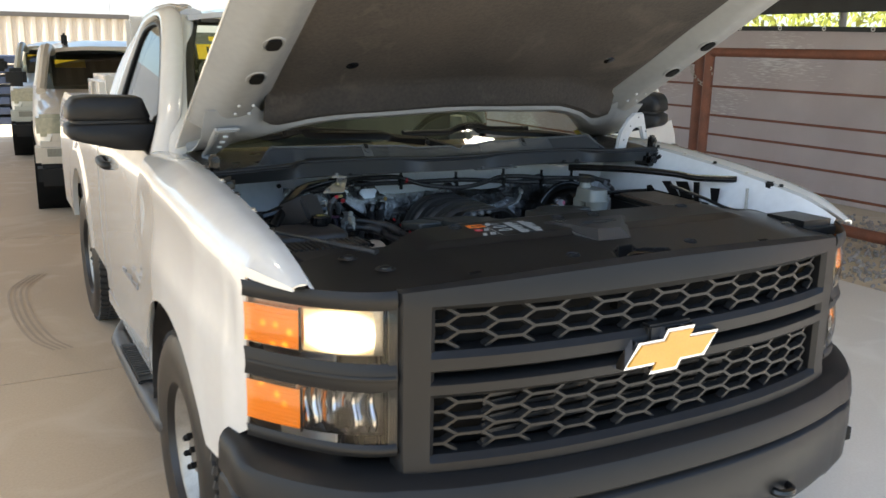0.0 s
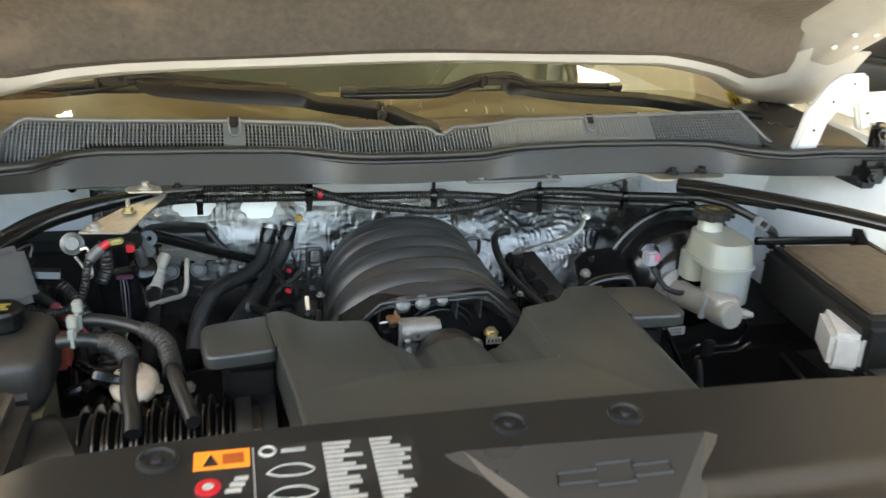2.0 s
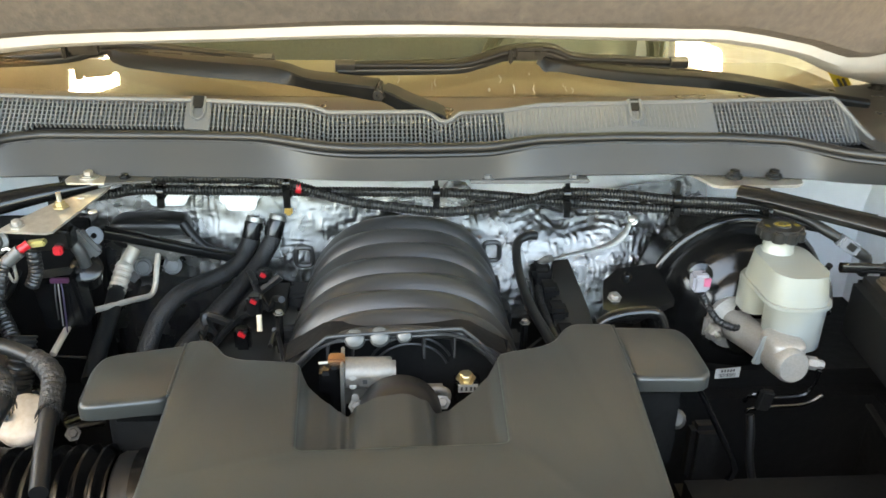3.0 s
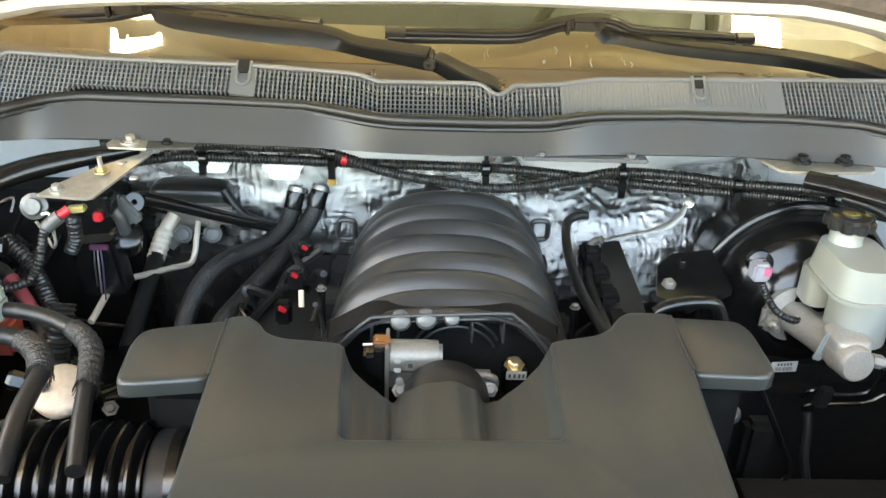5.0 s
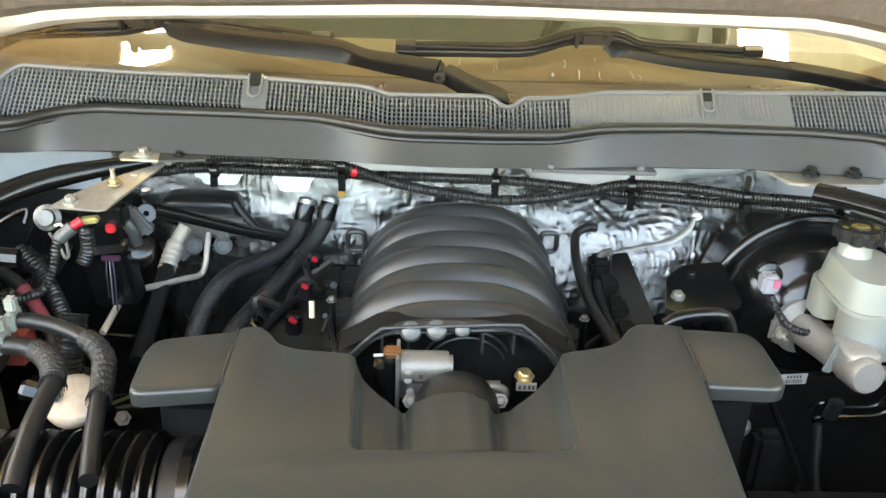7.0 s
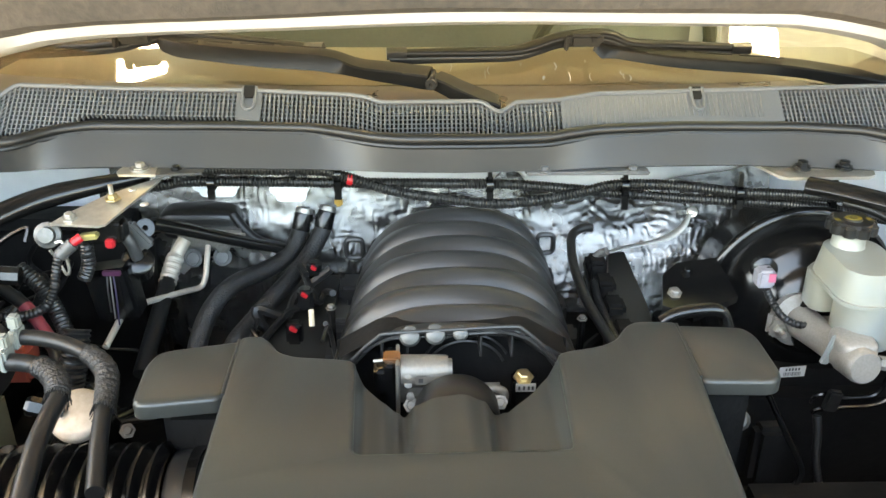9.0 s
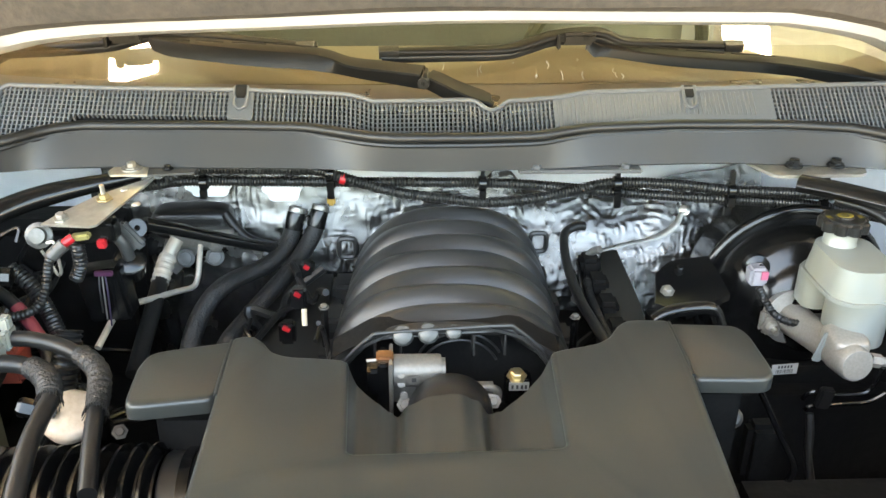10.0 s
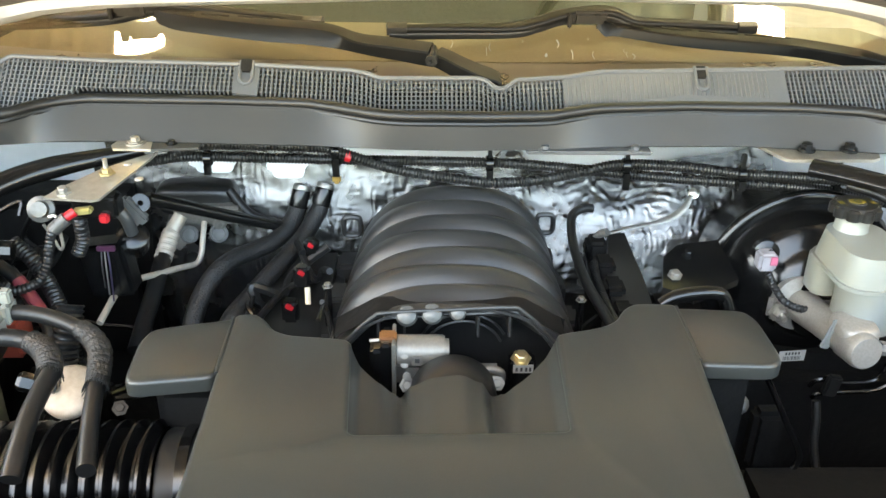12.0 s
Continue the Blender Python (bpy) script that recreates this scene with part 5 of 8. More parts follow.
def pressed_arm(rows, n=8):
    """Pressed steel arm: rows of a point on its front ridge, the width of its top, the height of its front and how far the front leans out."""
    line = curve([r[0] for r in rows], n)
    bm, rings = bmesh.new(), []
    for i, c in enumerate(line):
        f = i / n
        k = min(int(f), len(rows) - 2)
        f = ease_in(f - k)
        tw, fh, lean = (rows[k][j] + (rows[k + 1][j] - rows[k][j]) * f for j in (1, 2, 3))
        d = (line[min(i + 1, len(line) - 1)] - line[max(i - 1, 0)]).normalized()
        back = Vector((0, 1, 0)) - d * d.y
        back = (back.normalized() + Vector((0, 0, 0.30))).normalized()
        up = d.cross(back)
        up = up if up.z > 0 else -up
        low = c - up * fh - back * fh * lean
        top = c + back * tw
        ring = [low, c - up * 0.002 - back * 0.0005 * (lean > 0), c + back * 0.0022 + up * 0.0002, c + back * tw * 0.5 + up * 0.0014, top - back * 0.002, top - up * 0.003, top - up * fh * 0.8, low + back * max(0.004, tw * 0.5)]
        rings.append([bm.verts.new(p) for p in ring])
    for a, b in zip(rings, rings[1:]):
        for k in range(8):
            bm.faces.new((a[k], a[(k + 1) % 8], b[(k + 1) % 8], b[k]))
    bm.faces.new(rings[0]); bm.faces.new(rings[-1][::-1])
    return bm
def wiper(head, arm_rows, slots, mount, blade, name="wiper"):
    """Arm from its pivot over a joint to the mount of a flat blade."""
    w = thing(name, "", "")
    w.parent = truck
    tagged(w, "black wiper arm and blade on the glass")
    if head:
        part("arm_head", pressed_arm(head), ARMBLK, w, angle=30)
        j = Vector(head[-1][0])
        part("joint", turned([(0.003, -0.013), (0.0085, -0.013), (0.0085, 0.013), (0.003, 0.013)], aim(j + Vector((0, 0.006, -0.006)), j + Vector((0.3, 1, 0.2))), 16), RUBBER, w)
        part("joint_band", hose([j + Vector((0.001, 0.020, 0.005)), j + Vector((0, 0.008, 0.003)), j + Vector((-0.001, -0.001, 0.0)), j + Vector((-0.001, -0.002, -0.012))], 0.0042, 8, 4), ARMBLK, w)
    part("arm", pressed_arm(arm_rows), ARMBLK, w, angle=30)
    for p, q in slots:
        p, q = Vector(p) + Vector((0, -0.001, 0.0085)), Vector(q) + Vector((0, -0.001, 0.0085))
        part("arm_slot", hose([p, q], 0.0024, 6, smooth=False, flat=0.4), SHADEBLK, w)
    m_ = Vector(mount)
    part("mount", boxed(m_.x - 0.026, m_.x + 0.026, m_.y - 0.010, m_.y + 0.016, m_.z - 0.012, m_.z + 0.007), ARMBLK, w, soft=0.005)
    part("mount_window", boxed(m_.x + 0.006, m_.x + 0.015, m_.y - 0.0108, m_.y - 0.008, m_.z - 0.004, m_.z + 0.003), SHADEBLK, w)
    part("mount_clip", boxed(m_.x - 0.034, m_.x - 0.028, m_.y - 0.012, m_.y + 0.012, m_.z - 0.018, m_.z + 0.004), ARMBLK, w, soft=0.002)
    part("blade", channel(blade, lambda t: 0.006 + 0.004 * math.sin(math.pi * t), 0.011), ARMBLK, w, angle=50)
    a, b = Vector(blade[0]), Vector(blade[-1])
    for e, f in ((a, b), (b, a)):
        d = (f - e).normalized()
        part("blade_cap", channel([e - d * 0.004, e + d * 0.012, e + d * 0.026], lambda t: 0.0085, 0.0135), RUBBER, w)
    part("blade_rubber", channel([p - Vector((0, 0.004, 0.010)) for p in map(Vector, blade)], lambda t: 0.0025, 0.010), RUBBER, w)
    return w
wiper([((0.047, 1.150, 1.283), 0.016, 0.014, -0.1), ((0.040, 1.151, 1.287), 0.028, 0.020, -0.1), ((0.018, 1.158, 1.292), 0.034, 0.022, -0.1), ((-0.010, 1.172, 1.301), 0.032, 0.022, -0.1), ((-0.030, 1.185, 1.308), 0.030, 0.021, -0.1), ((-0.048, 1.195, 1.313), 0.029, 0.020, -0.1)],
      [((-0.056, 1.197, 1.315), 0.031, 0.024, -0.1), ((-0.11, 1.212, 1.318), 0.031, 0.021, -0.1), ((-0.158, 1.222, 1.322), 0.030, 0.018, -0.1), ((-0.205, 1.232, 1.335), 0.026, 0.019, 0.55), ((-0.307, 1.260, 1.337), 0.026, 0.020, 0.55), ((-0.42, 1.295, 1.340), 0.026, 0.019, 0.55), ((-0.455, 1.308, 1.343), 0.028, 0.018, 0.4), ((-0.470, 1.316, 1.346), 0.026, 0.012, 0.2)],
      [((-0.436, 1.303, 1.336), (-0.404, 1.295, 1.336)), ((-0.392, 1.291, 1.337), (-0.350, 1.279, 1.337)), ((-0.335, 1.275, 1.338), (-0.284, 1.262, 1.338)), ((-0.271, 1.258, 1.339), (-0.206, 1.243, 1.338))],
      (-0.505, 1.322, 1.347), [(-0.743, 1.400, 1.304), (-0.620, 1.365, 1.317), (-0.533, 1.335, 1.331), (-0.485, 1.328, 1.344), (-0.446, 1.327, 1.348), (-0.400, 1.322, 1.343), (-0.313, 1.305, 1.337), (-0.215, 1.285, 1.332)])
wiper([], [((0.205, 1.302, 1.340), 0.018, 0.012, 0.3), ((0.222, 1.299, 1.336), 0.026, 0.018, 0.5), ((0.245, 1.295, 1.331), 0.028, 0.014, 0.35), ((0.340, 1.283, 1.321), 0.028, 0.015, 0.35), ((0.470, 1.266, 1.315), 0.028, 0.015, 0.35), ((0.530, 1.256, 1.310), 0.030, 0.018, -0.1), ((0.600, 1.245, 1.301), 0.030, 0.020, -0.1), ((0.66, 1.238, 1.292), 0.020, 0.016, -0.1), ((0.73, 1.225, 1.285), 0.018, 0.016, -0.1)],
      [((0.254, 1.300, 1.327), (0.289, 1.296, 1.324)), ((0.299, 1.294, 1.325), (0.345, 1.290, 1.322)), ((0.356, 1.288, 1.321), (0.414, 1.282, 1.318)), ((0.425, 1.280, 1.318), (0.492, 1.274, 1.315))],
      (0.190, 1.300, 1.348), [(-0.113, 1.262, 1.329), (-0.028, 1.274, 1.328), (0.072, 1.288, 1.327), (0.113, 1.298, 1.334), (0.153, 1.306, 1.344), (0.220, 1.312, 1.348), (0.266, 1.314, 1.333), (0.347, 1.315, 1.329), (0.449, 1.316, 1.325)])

# ---- radiator cover ----
def ease(t):
    t = max(0.0, min(1.0, t))
    return t * t * (3 - 2 * t)
def cover_back(x):
    return lerp_table(abs(x), ((0, 0.422), (0.30, 0.418), (0.40, 0.411), (0.48, 0.405), (0.54, 0.385), (0.60, 0.35), (0.70, 0.40), (0.84, 0.42)))
def cover_z(x, y):
    low = 1.131 + 0.096 * y - 0.060 * (max(0, abs(x) - 0.50) / 0.34) ** 1.5
    high = 1.170 + 0.07 * (y - 0.28)
    k = ease((y - 0.262) / 0.028) * ease((0.555 - abs(x)) / 0.075)
    nosing = -0.02 * ease((0.03 - (y - front_y(x))) / 0.04)
    return low + (high - low) * k + nosing
CUT = [(-0.121, 0.046), (-0.083, 0.118), (-0.037, 0.149), (0.004, 0.146), (-0.010, 0.112), (0.023, 0.115), (0.082, 0.094), (0.075, 0.073), (0.007, 0.050), (-0.021, 0.044)]
def inside_poly(x, y, poly):
    hit = False
    for (x0, y0), (x1, y1) in zip(poly, poly[1:] + poly[:1]):
        if (y0 > y) != (y1 > y) and x < x0 + (y - y0) * (x1 - x0) / (y1 - y0):
            hit = not hit
    return hit
rc = thing("radiator_cover", "", "")
rc.parent = truck
def cover_pt(u, v):
    x = -0.84 + 1.68 * u
    a = front_y(x) + 0.012
    b = cover_back(x)
    y = lerp_table(v, ((0, a), (0.40, 0.258), (0.62, 0.294), (1, b)))
    return x, y, cover_z(x, y)
bm = sheet(bmesh.new(), cover_pt, 168, 60)
bmesh.ops.delete(bm, geom=[f for f in bm.faces if inside_poly(f.calc_center_median().x, f.calc_center_median().y, CUT)], context="FACES")
part("panel", thicken(bm, 0.004), COVER, rc, "moulded black plastic radiator cover", angle=50)
part("cutout_rim", hose([(x, y, cover_z(x, y) - 0.001) for x, y in CUT + CUT[:1]], 0.003, 8, smooth=False), COVER, rc)
for p, q in zip(CUT, CUT[1:] + CUT[:1]):
    part("cutout_wall", thicken(sheet(bmesh.new(), lambda u, v: ((X := p[0] + (q[0] - p[0]) * u), (Y := p[1] + (q[1] - p[1]) * u), cover_z(X, Y) - 0.03 * v), 4, 1), 0.002), COVER, rc)
part("back_skirt", thicken(sheet(bmesh.new(), lambda u, v: ((X := -0.84 + 1.68 * u), cover_back(X) + 0.004 * v, cover_z(X, cover_back(X)) - 0.05 * v), 100, 2), 0.003), COVER, rc)
part("latch_well", boxed(-0.13, 0.10, 0.03, 0.17, 1.02, 1.06), SHADEBLK, rc)
part("latch_striker", hose([(-0.05, 0.10, 1.06), (-0.05, 0.09, 1.13), (-0.01, 0.075, 1.135), (0.05, 0.075, 1.12), (0.06, 0.08, 1.06)], 0.009, 8, 8), GLOSSBLK, rc)
part("latch_lever", boxed(-0.02, 0.07, 0.085, 0.10, 1.10, 1.125), GLOSSBLK, rc, soft=0.004)
# faceted emblem block
def facet():
    bm = bmesh.new()
    def v(x, y, up):
        return bm.verts.new((x, y, cover_z(x, y) + up))
    A, B_ = bm.verts.new((-0.114, 0.352, 1.1795)), bm.verts.new((0.128, 0.341, 1.1805))
    C, D = bm.verts.new((0.028, 0.222, 1.1760)), bm.verts.new((-0.046, 0.226, 1.1760))
    A2, B2 = v(-0.130, 0.354, 0.001), v(0.142, 0.341, 0.001)
    E_, F_ = v(0.046, 0.198, 0.001), v(-0.060, 0.202, 0.001)
    base = [bm.verts.new((p.co.x, p.co.y, 1.13)) for p in (A2, B2, E_, F_)]
    bm.faces.new((A, B_, C, D)); bm.faces.new((D, C, E_, F_)); bm.faces.new((B_, B2, E_, C)); bm.faces.new((A, D, F_, A2)); bm.faces.new((A, A2, B2, B_))
    for p, q, i, j in ((A2, B2, 0, 1), (B2, E_, 1, 2), (E_, F_, 2, 3), (F_, A2, 3, 0)):
        bm.faces.new((p, q, base[j], base[i]))
    bm.faces.new(base)
    return bm
em = part("emblem_block", facet(), surface("satin_grey_plastic", (0.036, 0.036, 0.0355), (0.030, 0.030, 0.0295), 0.28, grain=8, bump=0), rc, "faceted grey emblem block", angle=10, soft=0.0015)
bow = [(-0.055, -0.008), (-0.018, -0.008), (-0.018, -0.015), (0.018, -0.015), (0.018, -0.008), (0.055, -0.008), (0.055, 0.008), (0.018, 0.008), (0.018, 0.015), (-0.018, 0.015), (-0.018, 0.008), (-0.055, 0.008), (-0.055, -0.008)]
part("emblem_outline", hose([(0.014 + x + 0.3 * y, 0.296 + y, 1.1790) for x, y in bow], 0.0012, 6, 1, smooth=False), COVER, em)
PLUGS = ((-0.199, 0.126), (0.184, 0.122), (-0.057, 0.390), (0.065, 0.388), (0.400, 0.390), (-0.386, 0.387), (-0.66, 0.225), (-0.704, 0.345), (0.66, 0.215))
for i, (x, y) in enumerate(PLUGS):
    z = cover_z(x, y)
    r = 0.016 if i < 6 else 0.020
    if i > 5:
        part("push_pin", turned([(r * 1.25, 0.0005), (r * 1.15, 0.003), (r * 1.0, 0.0035), (r * 0.9, 0.001), (r * 0.72, 0.001), (r * 0.68, 0.005), (r * 0.4, 0.008), (0, 0.009)], Matrix.Translation((x, y, z)), 24), COVER, rc, angle=30)
        continue
    part("push_pin", turned([(r * 1.15, -0.002), (r * 1.15, 0.003), (r * 0.95, 0.004), (r * 0.85, -0.001), (r * 0.4, -0.001), (r * 0.3, 0.003), (0, 0.004)], Matrix.Translation((x, y, z)), 24), GREYBLK, rc, angle=30)
for x, y in ((-0.165, 0.034), (-0.36, 0.055), (0.40, 0.07), (-0.5, 0.09)):
    part("cover_slot", boxed(x - 0.016, x + 0.016, y - 0.006, y + 0.006, cover_z(x, y) - 0.004, cover_z(x, y) + 0.0012), SHADEBLK, rc, soft=0.001)
for x, y in ((0.155, 0.036), (0.262, 0.048)):
    part("cover_pad", boxed(x - 0.034, x + 0.030, y - 0.013, y + 0.013, cover_z(x, y) - 0.004, cover_z(x, y) + 0.0022), COVER, rc, soft=0.0015)
    part("pad_slot", boxed(x + 0.004, x + 0.022, y - 0.006, y + 0.006, cover_z(x, y), cover_z(x, y) + 0.0028), SHADEBLK, rc)
def flat_on(x0, x1, y0, y1, mat, name, parent, up=0.0012, skew=0.0):
    bm = bmesh.new()
    prism(bm, [(x0, y0), (x1, y0), (x1 + skew, y1), (x0 + skew, y1)], lambda x, y: cover_z(x, y) + up, 0.0008)
    return part(name, bm, mat, parent)
lab = flat_on(-0.356, -0.155, 0.284, 0.392, INK, "warning_label", rc, 0.0008)
tagged(lab, "black warning label with orange and white print")
flat_on(-0.355, -0.306, 0.366, 0.391, ORANGE, "orange_band", lab)
bm = bmesh.new()
prism(bm, [(-0.347, 0.370), (-0.333, 0.370), (-0.340, 0.386)], lambda x, y: cover_z(x, y) + 0.0018, 0.0006)
part("warning_triangle", bm, INK, lab)
flat_on(-0.330, -0.311, 0.371, 0.385, surface("dark_orange_print", (0.3, 0.06, 0.01), rough=0.5), "print_bar", lab, 0.0018)
part("red_disc", turned([(0, 0.0022), (0.011, 0.0022), (0.011, 0)], Matrix.Translation((-0.342, 0.342, cover_z(-0.342, 0.342))), 20), RED, lab)
part("white_spot", turned([(0, 0.0027), (0.005, 0.0027), (0.005, 0)], Matrix.Translation((-0.342, 0.342, cover_z(-0.342, 0.342))), 12), PRINT, lab)
for x, y, w, h in ((-0.318, 0.343, 0.010, 0.010), (-0.345, 0.306, 0.009, 0.011), (-0.320, 0.306, 0.011, 0.010)):
    for k in range(3):
        flat_on(x - w + 0.004 * k, x + w - 0.003 * (2 - k), y - h + 0.0075 * k, y - h + 0.0075 * k + 0.005, PRINT, "pictogram_bar", lab)
flat_on(-0.3035, -0.3025, 0.286, 0.391, PRINT, "divider", lab)
part("sun_mark", hose([(-0.290 + 0.007 * math.cos(a), 0.383 + 0.007 * math.sin(a), cover_z(-0.29, 0.383) + 0.0015) for a in (i * math.pi / 6 for i in range(13))], 0.0016, 6, 1), PRINT, lab)
flat_on(-0.278, -0.256, 0.380, 0.385, PRINT, "print_bar", lab)
for y in (0.352, 0.322):
    part("outline_drawing", hose([(-0.292 + 0.042 * u, y + 0.010 * v, cover_z(-0.27, y) + 0.0016) for u, v in ((0, 0), (0.15, 0.6), (0.35, 1), (0.7, 1), (0.9, 0.5), (1, 0), (0.8, -0.6), (0.3, -0.6), (0, 0))], 0.0009, 5, 2), PRINT, lab)
rl = random.Random(9)
for c in range(2):
    for k in range(16):
        y = 0.388 - 0.0062 * k
        x0 = -0.240 + 0.044 * c
        flat_on(x0, x0 + rl.uniform(0.016, 0.038), y - 0.0042, y, PRINT, "text_bar", lab)

# ---- engine ----
engine = thing("engine", "", "")
engine.parent = truck
part("block", boxed(-0.30, 0.27, 0.45, 1.22, 0.5, 0.93), SHADEBLK, engine, soft=0.03)
# near-black boxes added to stand in for the shaded depths beside the engine
part("wheelhouse_shade", boxed(0.31, 0.64, 0.46, 0.83, 0.5, 0.90), SHADEBLK, engine, soft=0.03)
part("wheelhouse_shade", boxed(-0.66, -0.31, 0.46, 1.12, 0.5, 0.88), SHADEBLK, engine, soft=0.03)
part("steering_side_shade", boxed(0.28, 0.80, 0.98, 1.27, 0.5, 0.93), SHADEBLK, engine, soft=0.03)
part("radiator_shroud", boxed(-0.62, 0.62, 0.36, 0.46, 0.55, 1.08), SHADEBLK, engine, soft=0.01)
part("valve_cover", boxed(-0.30, -0.18, 0.86, 1.20, 0.90, 1.0), COVER, engine, soft=0.015)

# intake manifold: arched runners side by side
MC = -0.024
MANIFOLD = surface("satin_black_nylon", (0.021, 0.021, 0.021), (0.027, 0.0262, 0.0255), 0.37, grain=500, blotch=10, bump=0.06, step=0.0006)
def arch(k):
    """Height of the manifold over its base at k from -1 to 1."""
    return max(0.0, 1 - abs(k) ** 2.5) ** 0.5
def manifold(u, v):
    """Runners from both banks, interleaved where they cross the crown."""
    y = 0.808 + 0.412 * v
    k = 2 * u - 1
    ph = (y - 0.008 * k * k - 0.884) / 0.0492
    j = round(ph)
    crease = max(0.0, 1 - abs(2 * (ph - j))) ** 1.9
    side = k if j % 2 else -k
    rib = 1 - crease * (0.12 + 0.88 * ease_in((side + 0.75) / 1.0))
    front = ease_in(v / 0.10)
    rib = 1 + (rib - 1) * front
    end = 1 - 0.55 * ease_in((v - 0.90) / 0.10)
    cx, half = MC - 0.004 + 0.016 * v, 0.170 - 0.020 * v
    h = 0.159 * end
    r = 0.025 * (1 - rib)
    a = arch(k)
    return cx + (half - r * 0.7) * k, y, 0.968 + (h - r) * a
im = part("intake_manifold", thicken(sheet(bmesh.new(), manifold, 72, 150), 0.004), MANIFOLD, engine, "ribbed black plastic intake manifold", angle=80)
lip = [(-0.182, 1.02), (-0.168, 1.055), (-0.144, 1.088), (-0.120, 1.112), (-0.105, 1.118), (-0.03, 1.1225), (0.034, 1.1255), (0.048, 1.121), (0.077, 1.093), (0.102, 1.055), (0.118, 1.02)]
for y, dz in ((0.807, 0.003), (0.813, -0.0075)):
    part("front_lip", hose([(x, y, z + dz) for x, z in lip], 0.0022, 8, 5), MANIFOLD, im)
part("front_face", sheet(bmesh.new(), lambda u, v: ((p := curve([(x, 0.808, z) for x, z in lip], 4)[round(u * 40)]).x, 0.814 - 0.007 * v, p.z - 0.008 + 0.010 * v), 40, 2), MANIFOLD, im)
# near-black sheets give the manifold mouth its shade by colour
part("cavity", sheet(bmesh.new(), lambda u, v: ((X := -0.170 + 0.276 * u), 0.850, 0.95 + (1.115 - 0.55 * max(0, abs(X + 0.032) - 0.085) - 0.95) * v), 24, 3), SHADEBLK, im)
part("cavity_roof", sheet(bmesh.new(), lambda u, v: ((X := -0.165 + 0.266 * u), 0.808 + 0.044 * v, 1.116 - 0.60 * max(0, abs(X + 0.032) - 0.085)), 24, 2), SHADEBLK, im)
for x in (-0.115, -0.085, 0.0, 0.036):
    part("cavity_rib", boxed(x - 0.0012, x + 0.0012, 0.812, 0.846, 1.085, 1.113 - 0.5 * max(0, abs(x + 0.032) - 0.075)), MANIFOLD, im)
for z, r in ((1.092, 0.052), (1.082, 0.048)):
    part("cavity_ring", hose([(-0.015 + r * math.cos(a), 0.844, z - 0.04 + 0.045 * math.sin(a)) for a in (math.pi * (0.12 + 0.76 * i / 12) for i in range(13))], 0.0016, 6, 2), MANIFOLD, im)
SCALLOP = surface("bright_moulded_edge", (0.085, 0.085, 0.08), (0.06, 0.06, 0.056), 0.35, grain=900, bump=0.1, step=0.0005)
for x, w, z in ((-0.082, 0.0125, 1.1165), (-0.053, 0.0125, 1.119), (-0.024, 0.0095, 1.120)):
    part("lip_scallop", turned([(0, w * 0.55), (w * 0.5, w * 0.48), (w * 0.85, w * 0.25), (w, -0.004)], aim((x, 0.809, z), (x, 0.60, z + 0.17)), 20), SCALLOP, im)
for s in (-1, 1):
    for k in range(4):
        y = 0.865 + 0.0975 * k + (0.035 if s > 0 else 0)
        half = 0.166 - 0.020 * (y - 0.808) / 0.412
        part("runner_foot", boxed(MC + s * half - 0.020, MC + s * half + 0.020, y - 0.026, y + 0.026, 0.93, 1.005), MANIFOLD, im, soft=0.006)
for x, y, z in ((-0.172, 1.198, 1.040), (0.130, 1.20, 1.045)):
    e = part("lifting_eye", hose([(x + 0.013 * math.copysign(abs(math.cos(a)) ** 0.5, math.cos(a)), y, z + 0.016 * math.copysign(abs(math.sin(a)) ** 0.5, math.sin(a))) for a in (i * math.pi / 8 for i in range(17))], 0.0042, 8, 2), MANIFOLD, im)
for p in ((-0.186, 0.950, 1.015), (0.145, 0.950, 0.995)):
    b = part("manifold_bolt", hose([p, (p[0], p[1], p[2] + 0.06)], 0.005, 8, smooth=False), GLOSSBLK, im)
    bolt(b, (p[0], p[1], p[2] + 0.058), (0, 0, 1), 0.0045, STEEL)

# throttle body
TBAL = surface("bright_cast_aluminium", (0.23, 0.215, 0.19), (0.18, 0.168, 0.148), 0.45, 0.5, grain=260, blotch=20, bump=0.2, step=0.001)
tb = part("throttle_body", turned([(0, 0), (0.0165, 0), (0.0178, 0.002), (0.0178, 0.052), (0.0165, 0.0545), (0.0135, 0.0545), (0.0135, 0.059), (0, 0.059)], aim((-0.094, 0.775, 1.092), (-0.03, 0.775, 1.0915)), 32), TBAL, engine, "cast aluminium throttle body", angle=30)
part("body_casting", boxed(-0.094, -0.030, 0.768, 0.800, 1.040, 1.082), TBAL, tb, soft=0.008)
part("motor_cap", boxed(-0.110, -0.098, 0.757, 0.797, 1.045, 1.110), GLOSSBLK, tb, soft=0.003)
part("motor_plug", boxed(-0.122, -0.106, 0.762, 0.790, 1.068, 1.100), GLOSSBLK, tb, soft=0.004)
part("motor_plate", boxed(-0.0975, -0.0935, 0.753, 0.798, 1.040, 1.113), TBAL, tb, soft=0.001)
part("brass_clip", boxed(-0.1115, -0.0925, 0.764, 0.782, 1.1075, 1.1150), surface("copper_clip", (0.34, 0.20, 0.12), rough=0.4, metal=1.0), tb, soft=0.002)
part("clip_pin", hose([(-0.122, 0.770, 1.108), (-0.111, 0.770, 1.109)], 0.0018, 6, smooth=False), STEEL, tb)
part("code_plate", boxed(-0.0765, -0.0635, 0.7560, 0.758, 1.084, 1.0965, m=None), TBAL, tb, soft=0.001)
